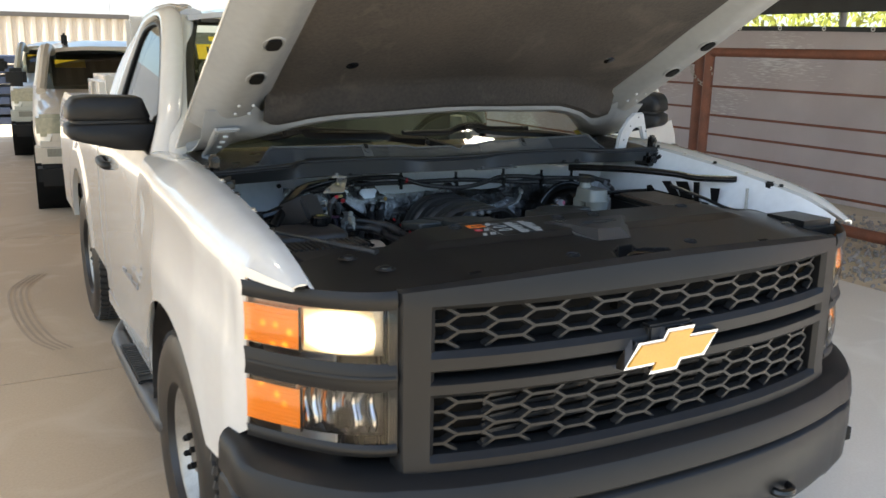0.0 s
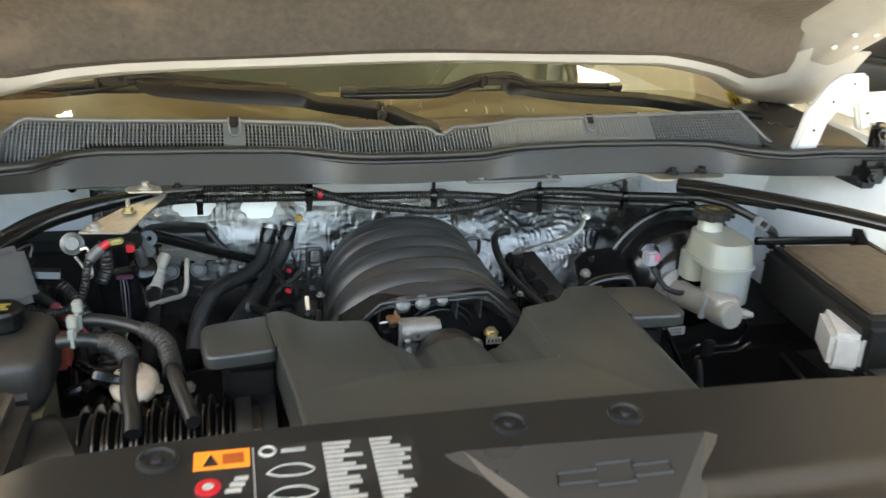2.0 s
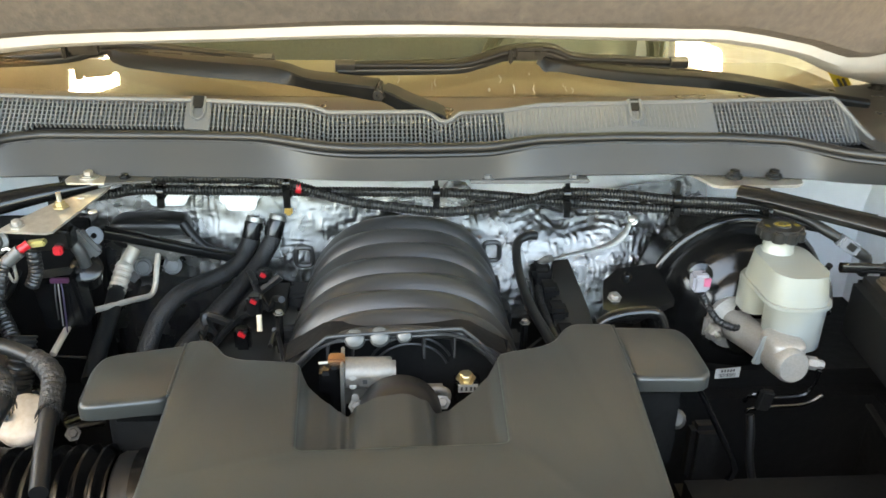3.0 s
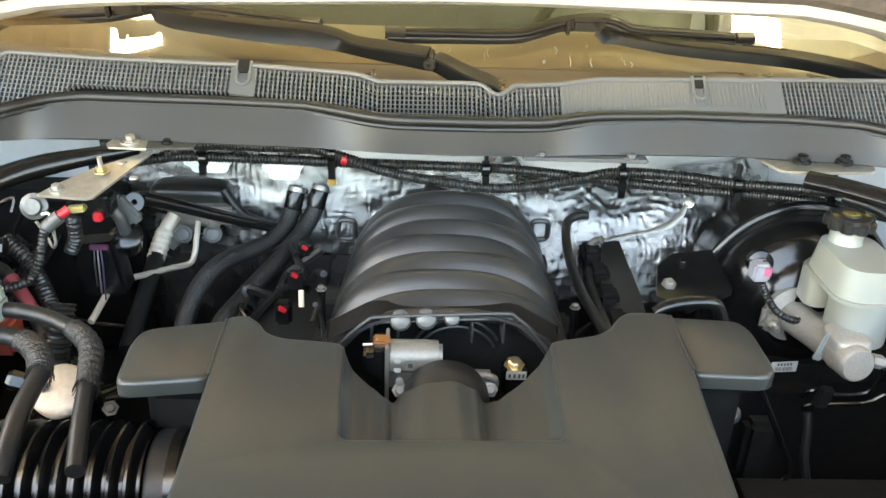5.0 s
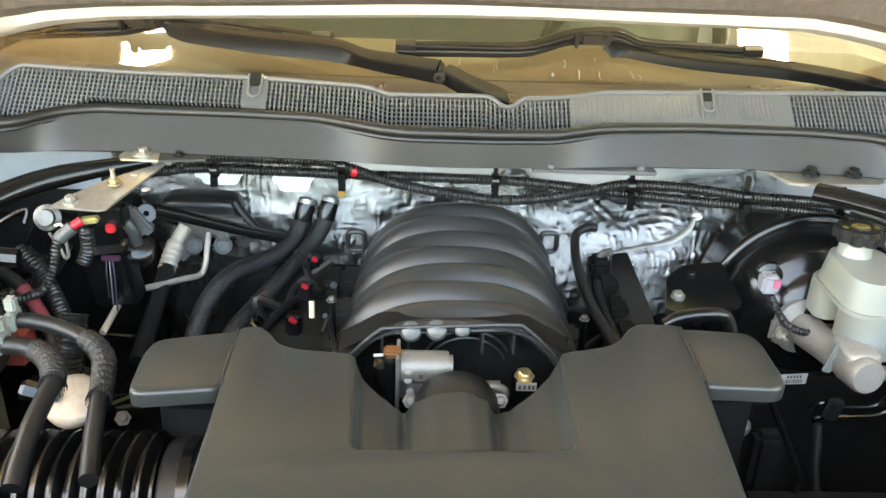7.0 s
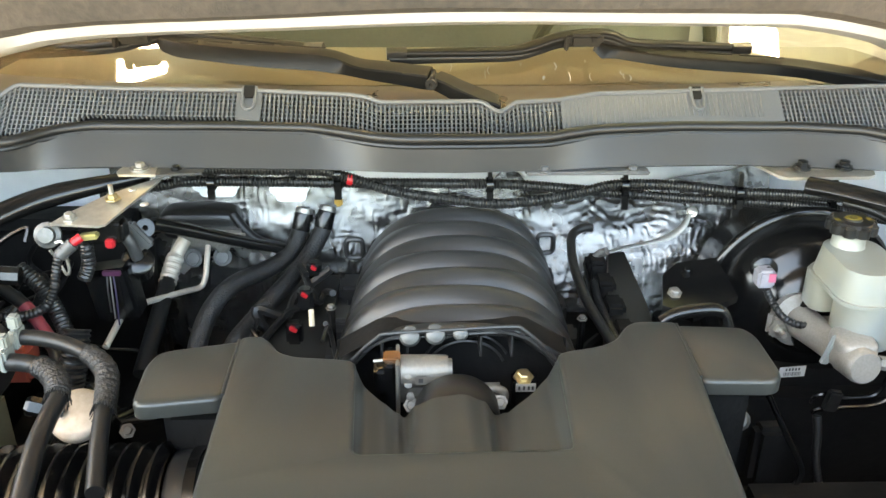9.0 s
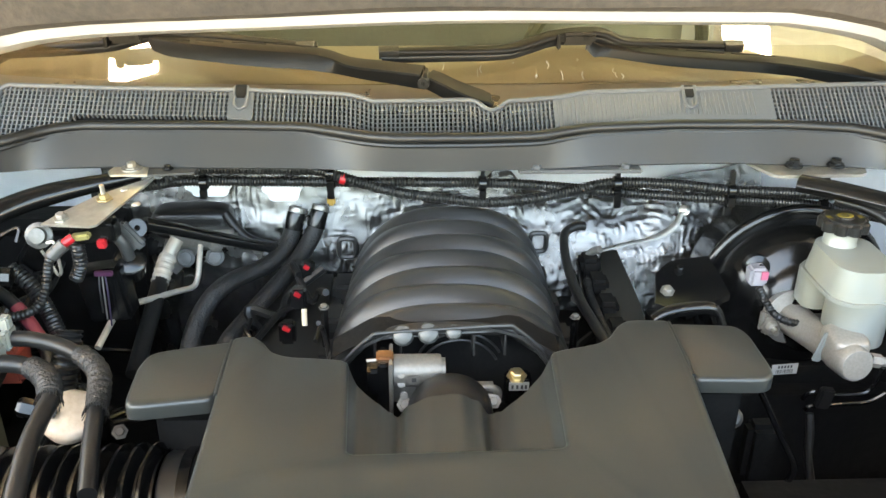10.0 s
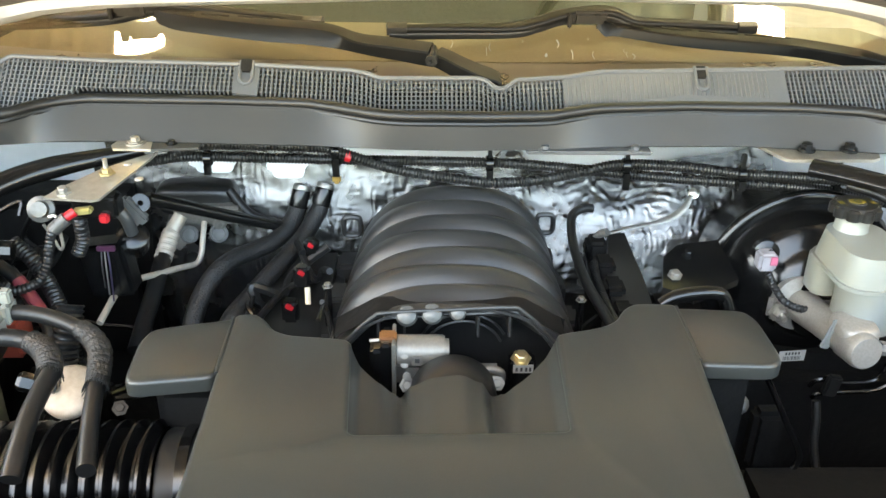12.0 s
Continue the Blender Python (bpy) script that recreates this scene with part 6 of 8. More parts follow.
part("code_mark", boxed(-0.0725, -0.0675, 0.7552, 0.7565, 1.0885, 1.0935), SHADEPL, tb)
for x, z in ((-0.084, 1.096), (-0.084, 1.084), (-0.047, 1.078), (-0.0815, 1.066)):
    part("motor_screw", turned([(0.0045, -0.004), (0.0045, 0.002), (0, 0.0024)], aim((x, 0.760 if z > 1.07 else 0.762, z), (x, 0.60, z + 0.08)), 12), TBAL, tb)
part("throttle_arm", hose([(-0.045, 0.768, 1.080), (-0.030, 0.766, 1.083), (-0.015, 0.765, 1.082), (0.0, 0.765, 1.074), (0.014, 0.766, 1.0725), (0.024, 0.767, 1.066), (0.023, 0.767, 1.052)], 0.0048, 10, 8), TBAL, tb)
part("throttle_ear", boxed(-0.008, 0.028, 0.768, 0.790, 1.040, 1.070), TBAL, tb, soft=0.008)
part("throttle_bore", turned([(0.044, 0), (0.047, 0.004), (0.047, 0.045), (0.045, 0.05), (0.042, 0.05)], aim((-0.031, 0.745, 1.058), (-0.031, 0.69, 1.066)), 40), RUBBER, tb)
for p in ((-0.081, 0.762, 1.054), (0.019, 0.760, 1.058)):
    bolt(tb, p, (0, -0.8, 0.6), 0.0056, TBAL)
bl = part("sensor", boxed(0.036, 0.066, 0.788, 0.812, 1.030, 1.066), GLOSSBLK, engine, soft=0.003)
bolt(bl, (0.049, 0.797, 1.0655), (0, -0.3, 1), 0.0075, surface("yellow_zinc_bolt", (0.60, 0.50, 0.30), (0.5, 0.40, 0.22), 0.3, 0.9))
part("sensor_label", boxed(0.0395, 0.0625, 0.7860, 0.7884, 1.0535, 1.0635), PRINT, bl)
for x in (0.042, 0.0475, 0.053, 0.0575):
    part("label_bar", boxed(x, x + 0.0025, 0.7852, 0.7864, 1.0560, 1.0610), INK, bl)

# air intake resonator with wings and a scoop
def eased_table(t, rows):
    """As lerp_table, with level ends to each step."""
    for (a, u), (b, v) in zip(rows, rows[1:]):
        if t <= b:
            return u + (v - u) * ease((t - a) / (b - a))
    return rows[-1][1]
def rounded(outline, r, n=5):
    """Outline with each corner turned into a short curve."""
    pts = [Vector((*p, 0)) for p in outline]
    out = []
    for i, p in enumerate(pts):
        a, b = pts[i - 1], pts[(i + 1) % len(pts)]
        ra, rb = min(r, (a - p).length * 0.45), min(r, (b - p).length * 0.45)
        q, t = p + (a - p).normalized() * ra, p + (b - p).normalized() * rb
        out += [(1 - k) ** 2 * q + 2 * k * (1 - k) * p + k * k * t for k in (j / n for j in range(n + 1))]
    return out
def moulded(outline, lift, roll, depth, r=0.012):
    """Moulded shell: a level top, an edge rolled over by roll, and walls."""
    pts = rounded(outline, r)
    area = sum(a.x * b.y - b.x * a.y for a, b in zip(pts, pts[1:] + pts[:1]))
    bm, rings = bmesh.new(), []
    for inset, drop in ((0.0, depth), (0.0, roll), (roll * 0.13, roll * 0.5), (roll * 0.5, roll * 0.13), (roll, 0.0)):
        ring = []
        for i, p in enumerate(pts):
            d = (pts[(i + 1) % len(pts)] - pts[i - 1]).normalized()
            nrm = Vector((-d.y, d.x, 0)) * (1 if area > 0 else -1)
            q = p + nrm * inset
            ring.append(bm.verts.new((q.x, q.y, lift(q.x, q.y) - drop)))
        rings.append(ring)
    for a, b in zip(rings, rings[1:]):
        for i in range(len(pts)):
            j = (i + 1) % len(pts)
            bm.faces.new((a[i], a[j], b[j], b[i]))
    bm.faces.new(rings[-1]); bm.faces.new(rings[0][::-1])
    return bm
RES = [(-0.250, 0.372), (-0.256, 0.507), (-0.266, 0.671), (-0.270, 0.735), (-0.274, 0.806), (-0.251, 0.810), (-0.238, 0.795), (-0.225, 0.768), (-0.206, 0.755), (-0.154, 0.748), (-0.139, 0.742), (-0.130, 0.563), (0.064, 0.567), (0.078, 0.754), (0.088, 0.761), (0.131, 0.775), (0.152, 0.793), (0.163, 0.816), (0.174, 0.832), (0.187, 0.839), (0.232, 0.837), (0.219, 0.697), (0.191, 0.490), (0.174, 0.372)]
def res_z(x, y):
    return 1.150 - 0.12 * (y - 0.55)
RESIN = surface("grey_black_resonator_plastic", (0.031, 0.033, 0.030), (0.024, 0.0255, 0.0235), 0.30, grain=800, blotch=5, bump=0.10, step=0.0006)
rs = part("air_resonator", moulded(RES, res_z, 0.0045, 0.060, 0.010), RESIN, engine, "matt black plastic air resonator", angle=50)
REAR = ((-0.141, 0.742), (-0.134, 0.726), (-0.122, 0.704), (-0.108, 0.686), (-0.096, 0.677), (-0.086, 0.674), (-0.076, 0.676), (-0.060, 0.683), (-0.031, 0.688), (0.0, 0.681), (0.010, 0.674), (0.018, 0.673), (0.030, 0.682), (0.046, 0.702), (0.062, 0.730), (0.078, 0.754))
DIP = ((-0.142, 0.0), (-0.131, 0.011), (-0.112, 0.015), (-0.098, 0.021), (-0.090, 0.026), (-0.078, 0.013), (-0.052, 0.007), (-0.024, 0.006), (-0.004, 0.012), (0.008, 0.026), (0.018, 0.021), (0.036, 0.015), (0.066, 0.011), (0.079, 0.0))
def scoop(u, v):
    y1 = 0.5645 + 0.12 * v
    x0, x1 = -0.1305 - (y1 - 0.563) * 0.05, 0.0645 + (y1 - 0.567) * 0.07
    x = x0 + (x1 - x0) * u
    y = 0.5640 + (lerp_table(x, REAR) - 0.5640) * v
    x0, x1 = -0.1305 - (y - 0.563) * 0.05, 0.0645 + (y - 0.567) * 0.07
    x = x0 + (x1 - x0) * u
    edge = 0.008 * ease(min(u, 1 - u) / 0.02)
    k = -0.1415 + 0.2205 * u
    return x, y, res_z(x, y) - 0.0035 - (edge * 0.4 + eased_table(k, DIP)) * (0.50 * ease(v / 0.05) + 0.5 * v)
part("scoop", thicken(sheet(bmesh.new(), scoop, 110, 48), 0.004), RESIN, rs, "", angle=50)
WING_L = [(-0.266, 0.671), (-0.342, 0.6575), (-0.352, 0.663), (-0.355, 0.676), (-0.3625, 0.742), (-0.360, 0.769), (-0.348, 0.7800), (-0.270, 0.803)]
WING_R = [(0.218, 0.6945), (0.291, 0.691), (0.303, 0.699), (0.3085, 0.712), (0.316, 0.801), (0.309, 0.824), (0.290, 0.828), (0.229, 0.834)]
for shape in (WING_L, WING_R):
    wing = part("wing", moulded(shape, lambda x, y: res_z(x, y) - 0.003, 0.0055, 0.018, 0.012), RESIN, rs, "flat plastic side wing", angle=60)
for line in (((-0.2655, 0.673), (-0.268, 0.70), (-0.271, 0.75), (-0.2735, 0.80)), ((0.2185, 0.699), (0.222, 0.735), (0.2275, 0.79), (0.231, 0.832))):
    part("seam", hose([(x, y, res_z(x, y) - 0.0022) for x, y in line], 0.0024, 8, 5), RESIN, rs)
part("duct_neck", turned([(0.040, 0), (0.041, 0.05), (0.041, 0.09), (0.038, 0.09)], aim((-0.031, 0.60, 1.074), (-0.031, 0.72, 1.060)), 32), RESIN, rs)
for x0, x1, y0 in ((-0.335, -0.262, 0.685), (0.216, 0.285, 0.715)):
    part("chamber", boxed(x0, x1, y0, y0 + 0.07, 0.98, 1.105), SHADEBLK, rs, soft=0.01)

# ribbed intake duct and air box
def bellows(a, b, r, n, depth):
    prof = []
    L = (Vector(b) - Vector(a)).length
    for i in range(n * 6 + 1):
        t = i / (n * 6)
        prof.append((r + depth * math.sin(2 * math.pi * n * t), L * t))
    return turned(prof, aim(a, b), 32)
duct = part("intake_duct", bellows((-0.500, 0.655, 1.008), (-0.320, 0.650, 1.014), 0.059, 11, 0.007), GLOSSBLK, engine, "black ribbed rubber intake duct")
part("duct_collar", turned([(0.05, 0), (0.058, 0.0), (0.060, 0.004), (0.058, 0.05), (0.05, 0.05)], aim((-0.320, 0.650, 1.010), (-0.25, 0.650, 1.012)), 32), GREYBLK, duct)
part("duct_band", turned([(0.059, 0), (0.063, 0.001), (0.063, 0.012), (0.059, 0.012)], aim((-0.300, 0.650, 1.010), (-0.25, 0.650, 1.012)), 32), GLOSSBLK, duct)
ab = part("air_box", boxed(-0.80, -0.55, 0.42, 0.665, 0.72, 1.115), DUSTY, bay, "dusty black air filter box", soft=0.02)
for k in range(16):
    part("box_rib", boxed(-0.785 + 0.0145 * k, -0.778 + 0.0145 * k, 0.54, 0.63, 1.114, 1.121), DUSTY, ab)
part("box_outlet", turned([(0.07, 0), (0.07, 0.06), (0.06, 0.07), (0.055, 0.10)], aim((-0.57, 0.62, 1.0), (-0.49, 0.655, 1.006)), 28), COVER, ab)
part("stay_rod", hose([(-0.815, 0.70, 1.150), (-0.70, 0.45, 1.150), (-0.645, 0.33, 1.150)], 0.0045, 8, 6), surface("dark_steel_rod", (0.10, 0.10, 0.095), (0.06, 0.06, 0.055), 0.4, 0.6), bay, "thin steel rod")
part("rod_sleeve", hose([(-0.705, 0.46, 1.150), (-0.640, 0.32, 1.150)], 0.009, 8, smooth=False), DUSTY, bay)

# coolant tank
OCHRE = surface("worn_yellow_print", (0.26, 0.19, 0.025), (0.14, 0.10, 0.015), 0.5, grain=600, blotch=200, bump=0)
tank = part("coolant_tank", pillow(-0.80, -0.545, 0.695, 0.865, 1.040, 1.125), DUSTY, bay, "dusty black topped coolant expansion tank", soft=0.0)
part("tank_body", boxed(-0.765, -0.555, 0.675, 0.83, 0.85, 1.06), surface("tan_translucent_plastic", (0.20, 0.18, 0.11), (0.16, 0.135, 0.08), 0.4, bump=0.02), tank, "tan translucent lower tank", soft=0.02)
part("tank_seam", hose([(-0.785, 0.70, 1.075), (-0.67, 0.683, 1.075), (-0.565, 0.70, 1.075)], 0.006, 8, 6), DUSTY, tank)
cap = part("tank_cap", turned([(0.020, -0.012), (0.024, 0.0), (0.0275, 0.003), (0.0275, 0.022), (0.0245, 0.026), (0, 0.0265)], Matrix.Translation((-0.605, 0.795, 1.128)), 14), GLOSSBLK, tank, "black radiator cap with a yellow label", angle=20)
for k in range(10):
    a = k * math.pi / 5
    part("cap_rib", boxed(0.026, 0.0295, -0.003, 0.003, 0.003, 0.021, m=Matrix.Translation((-0.605, 0.795, 1.128)) @ Matrix.Rotation(a, 4, "Z")), GLOSSBLK, cap)
for k in range(3):
    part("cap_label", boxed(-0.616, -0.594 - 0.004 * (k == 1), 0.785 + 0.0075 * k, 0.788 + 0.0075 * k, 1.1535, 1.1555), OCHRE, cap)
part("tank_rail", hose([(-0.76, 0.86, 1.15), (-0.66, 0.89, 1.16), (-0.55, 0.90, 1.15)], 0.012, 8, 8), GLOSSBLK, tank)

def clamp(p, parent, r=0.0095):
    p = Vector(p)
    c = part("hose_clamp", boxed(p.x - 0.005, p.x + 0.005, p.y - r, p.y + r, p.z - r, p.z + r), MILKY, parent, "white spring clamp", soft=0.003)
    part("clamp_tab", boxed(p.x - 0.006, p.x + 0.006, p.y - 0.006, p.y + 0.006, p.z + r - 0.002, p.z + r + 0.014), MILKY, c, soft=0.002)
BRAID = surface("braided_sleeve", (0.010, 0.010, 0.010), (0.022, 0.021, 0.020), 0.42, grain=350, blotch=30, bump=0.8, step=0.003)
h1 = part("coolant_hose", hose([(-0.514, 0.790, 1.131), (-0.491, 0.790, 1.130), (-0.460, 0.785, 1.125), (-0.425, 0.768, 1.118), (-0.405, 0.746, 1.112), (-0.397, 0.717, 1.106), (-0.392, 0.686, 1.102), (-0.381, 0.637, 1.100), (-0.366, 0.578, 1.095)], 0.0088, 14, 10), RUBBER, bay, "black rubber coolant hose")
h2 = part("coolant_hose", hose([(-0.536, 0.765, 1.115), (-0.510, 0.762, 1.117), (-0.486, 0.760, 1.114), (-0.458, 0.739, 1.111), (-0.445, 0.714, 1.107), (-0.445, 0.684, 1.103), (-0.441, 0.641, 1.102), (-0.433, 0.598, 1.100), (-0.431, 0.572, 1.090)], 0.0098, 14, 10), RUBBER, bay, "black rubber coolant hose")
def sleeve(line, r, parent):
    """Braided sleeve round a hose, frayed at its end."""
    part("hose_sleeve", hose(line, lambda t: r + 0.0012 * math.sin(math.pi * t) + 0.0006 * math.sin(60 * t), 16, 8), BRAID, parent, "black braided sleeve")
    p, q = Vector(line[-1]), Vector(line[-2])
    d = (p - q).normalized()
    side = d.orthogonal().normalized()
    bm, rf = bmesh.new(), random.Random(3)
    for k in range(26):
        a = 2 * math.pi * k / 26
        o = Matrix.Rotation(a, 3, d) @ side
        e = rf.uniform(0.004, 0.010)
        tube(bm, [p + o * r * 0.98 - d * 0.003, p + o * (r + rf.uniform(0.0005, 0.003)) + d * e], 0.0006, 4, smooth=False)
    part("frayed_end", bm, RUBBER, parent)
sleeve([(-0.433, 0.775, 1.119), (-0.417, 0.762, 1.116), (-0.405, 0.746, 1.112), (-0.400, 0.729, 1.108), (-0.396, 0.711, 1.105), (-0.393, 0.693, 1.103)], 0.0112, h1)
sleeve([(-0.481, 0.759, 1.114), (-0.469, 0.751, 1.113), (-0.456, 0.737, 1.111), (-0.449, 0.723, 1.108), (-0.446, 0.711, 1.106)], 0.0122, h2)
clamp((-0.513, 0.79, 1.133), h1, 0.0125)
clamp((-0.517, 0.765, 1.122), h2, 0.0135)
CANPAINT = surface("cream_painted_cap", (0.58, 0.50, 0.40), (0.40, 0.31, 0.22), 0.35, grain=120, blotch=26, bump=0.1)
CANAT = Matrix.Translation((-0.448, 0.75, 1.059)) @ Euler((radians(28), 0, 0)).to_matrix().to_4x4()
disc = part("accumulator", turned([(0.0305, -0.014), (0.0315, -0.006), (0.0295, -0.001), (0.024, 0.002), (0.0, 0.003)], CANAT, 36), CANPAINT, bay, "round cream topped accumulator can")
part("can_body", turned([(0.030, -0.16), (0.0315, -0.012)], CANAT, 28), GLOSSBLK, disc)
part("can_ear", boxed(0.020, 0.036, -0.018, -0.004, -0.010, -0.004, m=CANAT), ZINC, disc, soft=0.002)
part("pressure_switch", turned([(0.006, -0.01), (0.006, 0.004), (0.0105, 0.006), (0.0105, 0.026), (0.008, 0.030), (0, 0.030)], aim((-0.469, 0.745, 1.065), (-0.49, 0.742, 1.074)), 6), GLOSSBLK, disc, angle=20)
bolt(disc, (-0.376, 0.7, 1.071), (0.2, -0.6, 0.6), 0.0052, surface("rusty_bolt", (0.09, 0.065, 0.045), (0.06, 0.045, 0.03), 0.55, 0.3))

LOOM = surface("convoluted_loom", (0.010, 0.010, 0.010), (0.015, 0.015, 0.015), 0.32, bump=0)

DULLSTEEL = surface("dull_steel", (0.15, 0.147, 0.138), (0.11, 0.107, 0.098), 0.42, 0.7, grain=200, blotch=30, bump=0.1)
# left rear corner: bracket, brace, wiring
br = part("ground_bracket", prism(bmesh.new(), [(-0.532, 0.964), (-0.516, 0.985), (-0.478, 1.022), (-0.437, 1.048), (-0.414, 1.061), (-0.419, 1.047), (-0.463, 0.962), (-0.471, 0.959)], lambda x, y: 1.202 + 0.25 * (y - 1.011), 0.003), ZINC, bay, "bare zinc plated steel bracket", soft=0.0008)
part("bracket_foot", prism(bmesh.new(), [(-0.474, 1.062), (-0.469, 1.088), (-0.426, 1.090), (-0.419, 1.048), (-0.468, 1.050)], lambda x, y: 1.2225, 0.003), ZINC, br, soft=0.0008)
part("bracket_tail", prism(bmesh.new(), [(-0.424, 1.050), (-0.360, 1.058), (-0.358, 1.078), (-0.424, 1.088)], lambda x, y: 1.2215, 0.003), SHADEPL, br, soft=0.001)
part("bolt_washer", turned([(0.014, 0), (0.014, 0.0015), (0, 0.0015)], Matrix.Translation((-0.445, 1.072, 1.2226)), 20), STEEL, br)
bolt(br, (-0.445, 1.072, 1.2235), (0, 0, 1), 0.0065, STEEL)
bolt(br, (-0.397, 1.070, 1.2220), (0, 0, 1), 0.005, GLOSSBLK)
b = part("stud", hose([(-0.466, 1.011, 1.203), (-0.466, 1.009, 1.224)], 0.0032, 8, smooth=False), ZINC, br)
bolt(br, (-0.466, 1.011, 1.203), (0, 0, 1), 0.0068, surface("yellow_zinc", (0.5, 0.42, 0.25), rough=0.35, metal=0.9))
bolt(br, (-0.510, 0.975, 1.193), (0, -0.25, 1), 0.0062, STEEL)
for q in ((-0.446, 1.034, 1.208), (-0.424, 1.003, 1.200)):
    part("bracket_dimple", turned([(0, 0.001), (0.005, 0.0005), (0.006, -0.001)], Matrix.Translation(q), 12), ZINC, br)
part("battery_stay", hose([(-0.533, 0.972, 1.160), (-0.523, 0.970, 1.161), (-0.521, 0.968, 1.135), (-0.520, 0.966, 1.122), (-0.525, 0.966, 1.118), (-0.532, 0.968, 1.135), (-0.542, 0.972, 1.150)], 0.0022, 6, 4), ZINC, br)
part("body_bolt", turned([(0.017, 0), (0.017, 0.004), (0.011, 0.006), (0.010, 0.014), (0, 0.015)], aim((-0.546, 0.985, 1.165), (-0.52, 0.8, 1.24)), 20), DULLSTEEL, bay)
part("terminal_block", boxed(-0.505, -0.448, 0.975, 1.005, 1.155, 1.185), GLOSSBLK, bay, soft=0.004)
part("red_clip", boxed(-0.470, -0.458, 0.967, 0.976, 1.153, 1.165), RED, bay, soft=0.002)
bar_l = part("brace_bar", hose([(-0.440, 1.086, 1.208), (-0.499, 1.064, 1.203), (-0.546, 1.045, 1.198), (-0.584, 1.020, 1.193), (-0.62, 0.98, 1.185), (-0.68, 0.90, 1.165), (-0.74, 0.83, 1.120)], lambda t: 0.011 + 0.007 * min(1, 3 * t), 14, 10, flat=0.8), GLOSSBLK, bay, "black steel brace bar")
part("brace_cover", boxed(-0.09, 0.09, -0.045, 0.045, -0.06, 0.02, m=Matrix.Translation((-0.665, 0.905, 1.155)) @ Matrix.Rotation(radians(-52), 4, "Z") @ Matrix.Rotation(radians(-25), 4, "Y")), DUSTY, bar_l, soft=0.01)
bar_r = part("brace_bar", hose([(0.452, 1.030, 1.210), (0.50, 0.985, 1.213), (0.62, 0.86, 1.215), (0.72, 0.76, 1.208), (0.765, 0.70, 1.200), (0.855, 0.60, 1.203)], 0.015, 10, 10, flat=0.8), GLOSSBLK, bay, "black steel brace bar")
part("brace_foot", prism(bmesh.new(), [(0.398, 1.088), (0.416, 1.040), (0.424, 1.034), (0.536, 1.036), (0.548, 1.044), (0.560, 1.080)], lambda x, y: 1.2195, 0.004), ZINC, bar_r, "pale zinc mounting plate", soft=0.001)
for x in (0.452, 0.510):
    part("plate_washer", turned([(0.012, 0), (0.012, 0.002), (0, 0.002)], Matrix.Translation((x, 1.058, 1.2235)), 18), GLOSSBLK, bar_r)
    bolt(bar_r, (x, 1.058, 1.2255), (0, 0, 1), 0.0075, GLOSSBLK)
tab = part("cowl_tab", boxed(0.075, 0.245, 1.058, 1.082, 1.2145, 1.2195), COWL, cowl, soft=0.002)
for x in (0.10, 0.222):
    bolt(tab, (x, 1.064, 1.2195), (0, 0, 1), 0.006, COWL)

# wiring looms across the firewall
A = [(-0.415, 1.12, 1.188)] + [(-0.373, 1.125, 1.200), (-0.289, 1.125, 1.200), (-0.210, 1.125, 1.198), (-0.178, 1.125, 1.190), (-0.098, 1.125, 1.165), (-0.016, 1.125, 1.152), (0.042, 1.125, 1.146), (0.107, 1.125, 1.151), (0.165, 1.125, 1.163), (0.221, 1.125, 1.175), (0.313, 1.125, 1.172), (0.397, 1.125, 1.162), (0.482, 1.125, 1.157), (0.627, 1.125, 1.146)] + [(0.72, 1.12, 1.13)]
Bp = [(-0.52, 1.11, 1.168)] + [(-0.446, 1.135, 1.172), (-0.397, 1.135, 1.179), (-0.293, 1.135, 1.178), (-0.179, 1.135, 1.176), (0.033, 1.135, 1.173), (0.116, 1.135, 1.168), (0.225, 1.135, 1.157), (0.318, 1.135, 1.149), (0.404, 1.135, 1.143), (0.490, 1.135, 1.137), (0.560, 1.135, 1.127), (0.640, 1.135, 1.110)]
wl = part("wiring_loom", hose(A, 0.0074, 12, 10, rib=0.0010, pitch=0.0046), LOOM, bay, "black corrugated wiring loom")
wl2 = part("wiring_loom", hose(Bp, 0.0072, 12, 10, rib=0.0010, pitch=0.0046), LOOM, bay, "black corrugated wiring loom")
for x, y, z, w in ((-0.367, 1.133, 1.178, 0.009), (-0.186, 1.128, 1.192, 0.009), (-0.186, 1.135, 1.176, 0.009), (0.033, 1.133, 1.173, 0.009), (0.228, 1.125, 1.174, 0.009), (0.231, 1.134, 1.158, 0.009), (0.397, 1.125, 1.162, 0.009), (0.397, 1.135, 1.143, 0.009), (0.540, 1.130, 1.152, 0.009)):
    c = part("loom_clip", turned([(w, -0.006), (w + 0.002, -0.005), (w + 0.002, 0.005), (w, 0.006)], aim((x, y, z), (x + 1, y, z)), 14), GLOSSBLK, wl)
    part("clip_stem", boxed(x - 0.003, x + 0.003, y - 0.004, y + 0.004, z + 0.006, z + 0.03), GLOSSBLK, c)
    part("clip_foot", boxed(x - 0.005, x + 0.005, y - 0.012, y - 0.006, z - 0.022, z - 0.008), GLOSSBLK, c)
part("red_tape", turned([(0.0084, -0.004), (0.0086, 0), (0.0084, 0.004)], aim((-0.168, 1.125, 1.185), (-0.10, 1.125, 1.165)), 12), RED, wl)
part("firewall_pin", turned([(0.007, 0), (0.008, 0.01), (0.004, 0.012), (0, 0.02)], aim((-0.584, 1.25, 1.172), (-0.57, 1.1, 1.178)), 10), GLOSSBLK, bay)
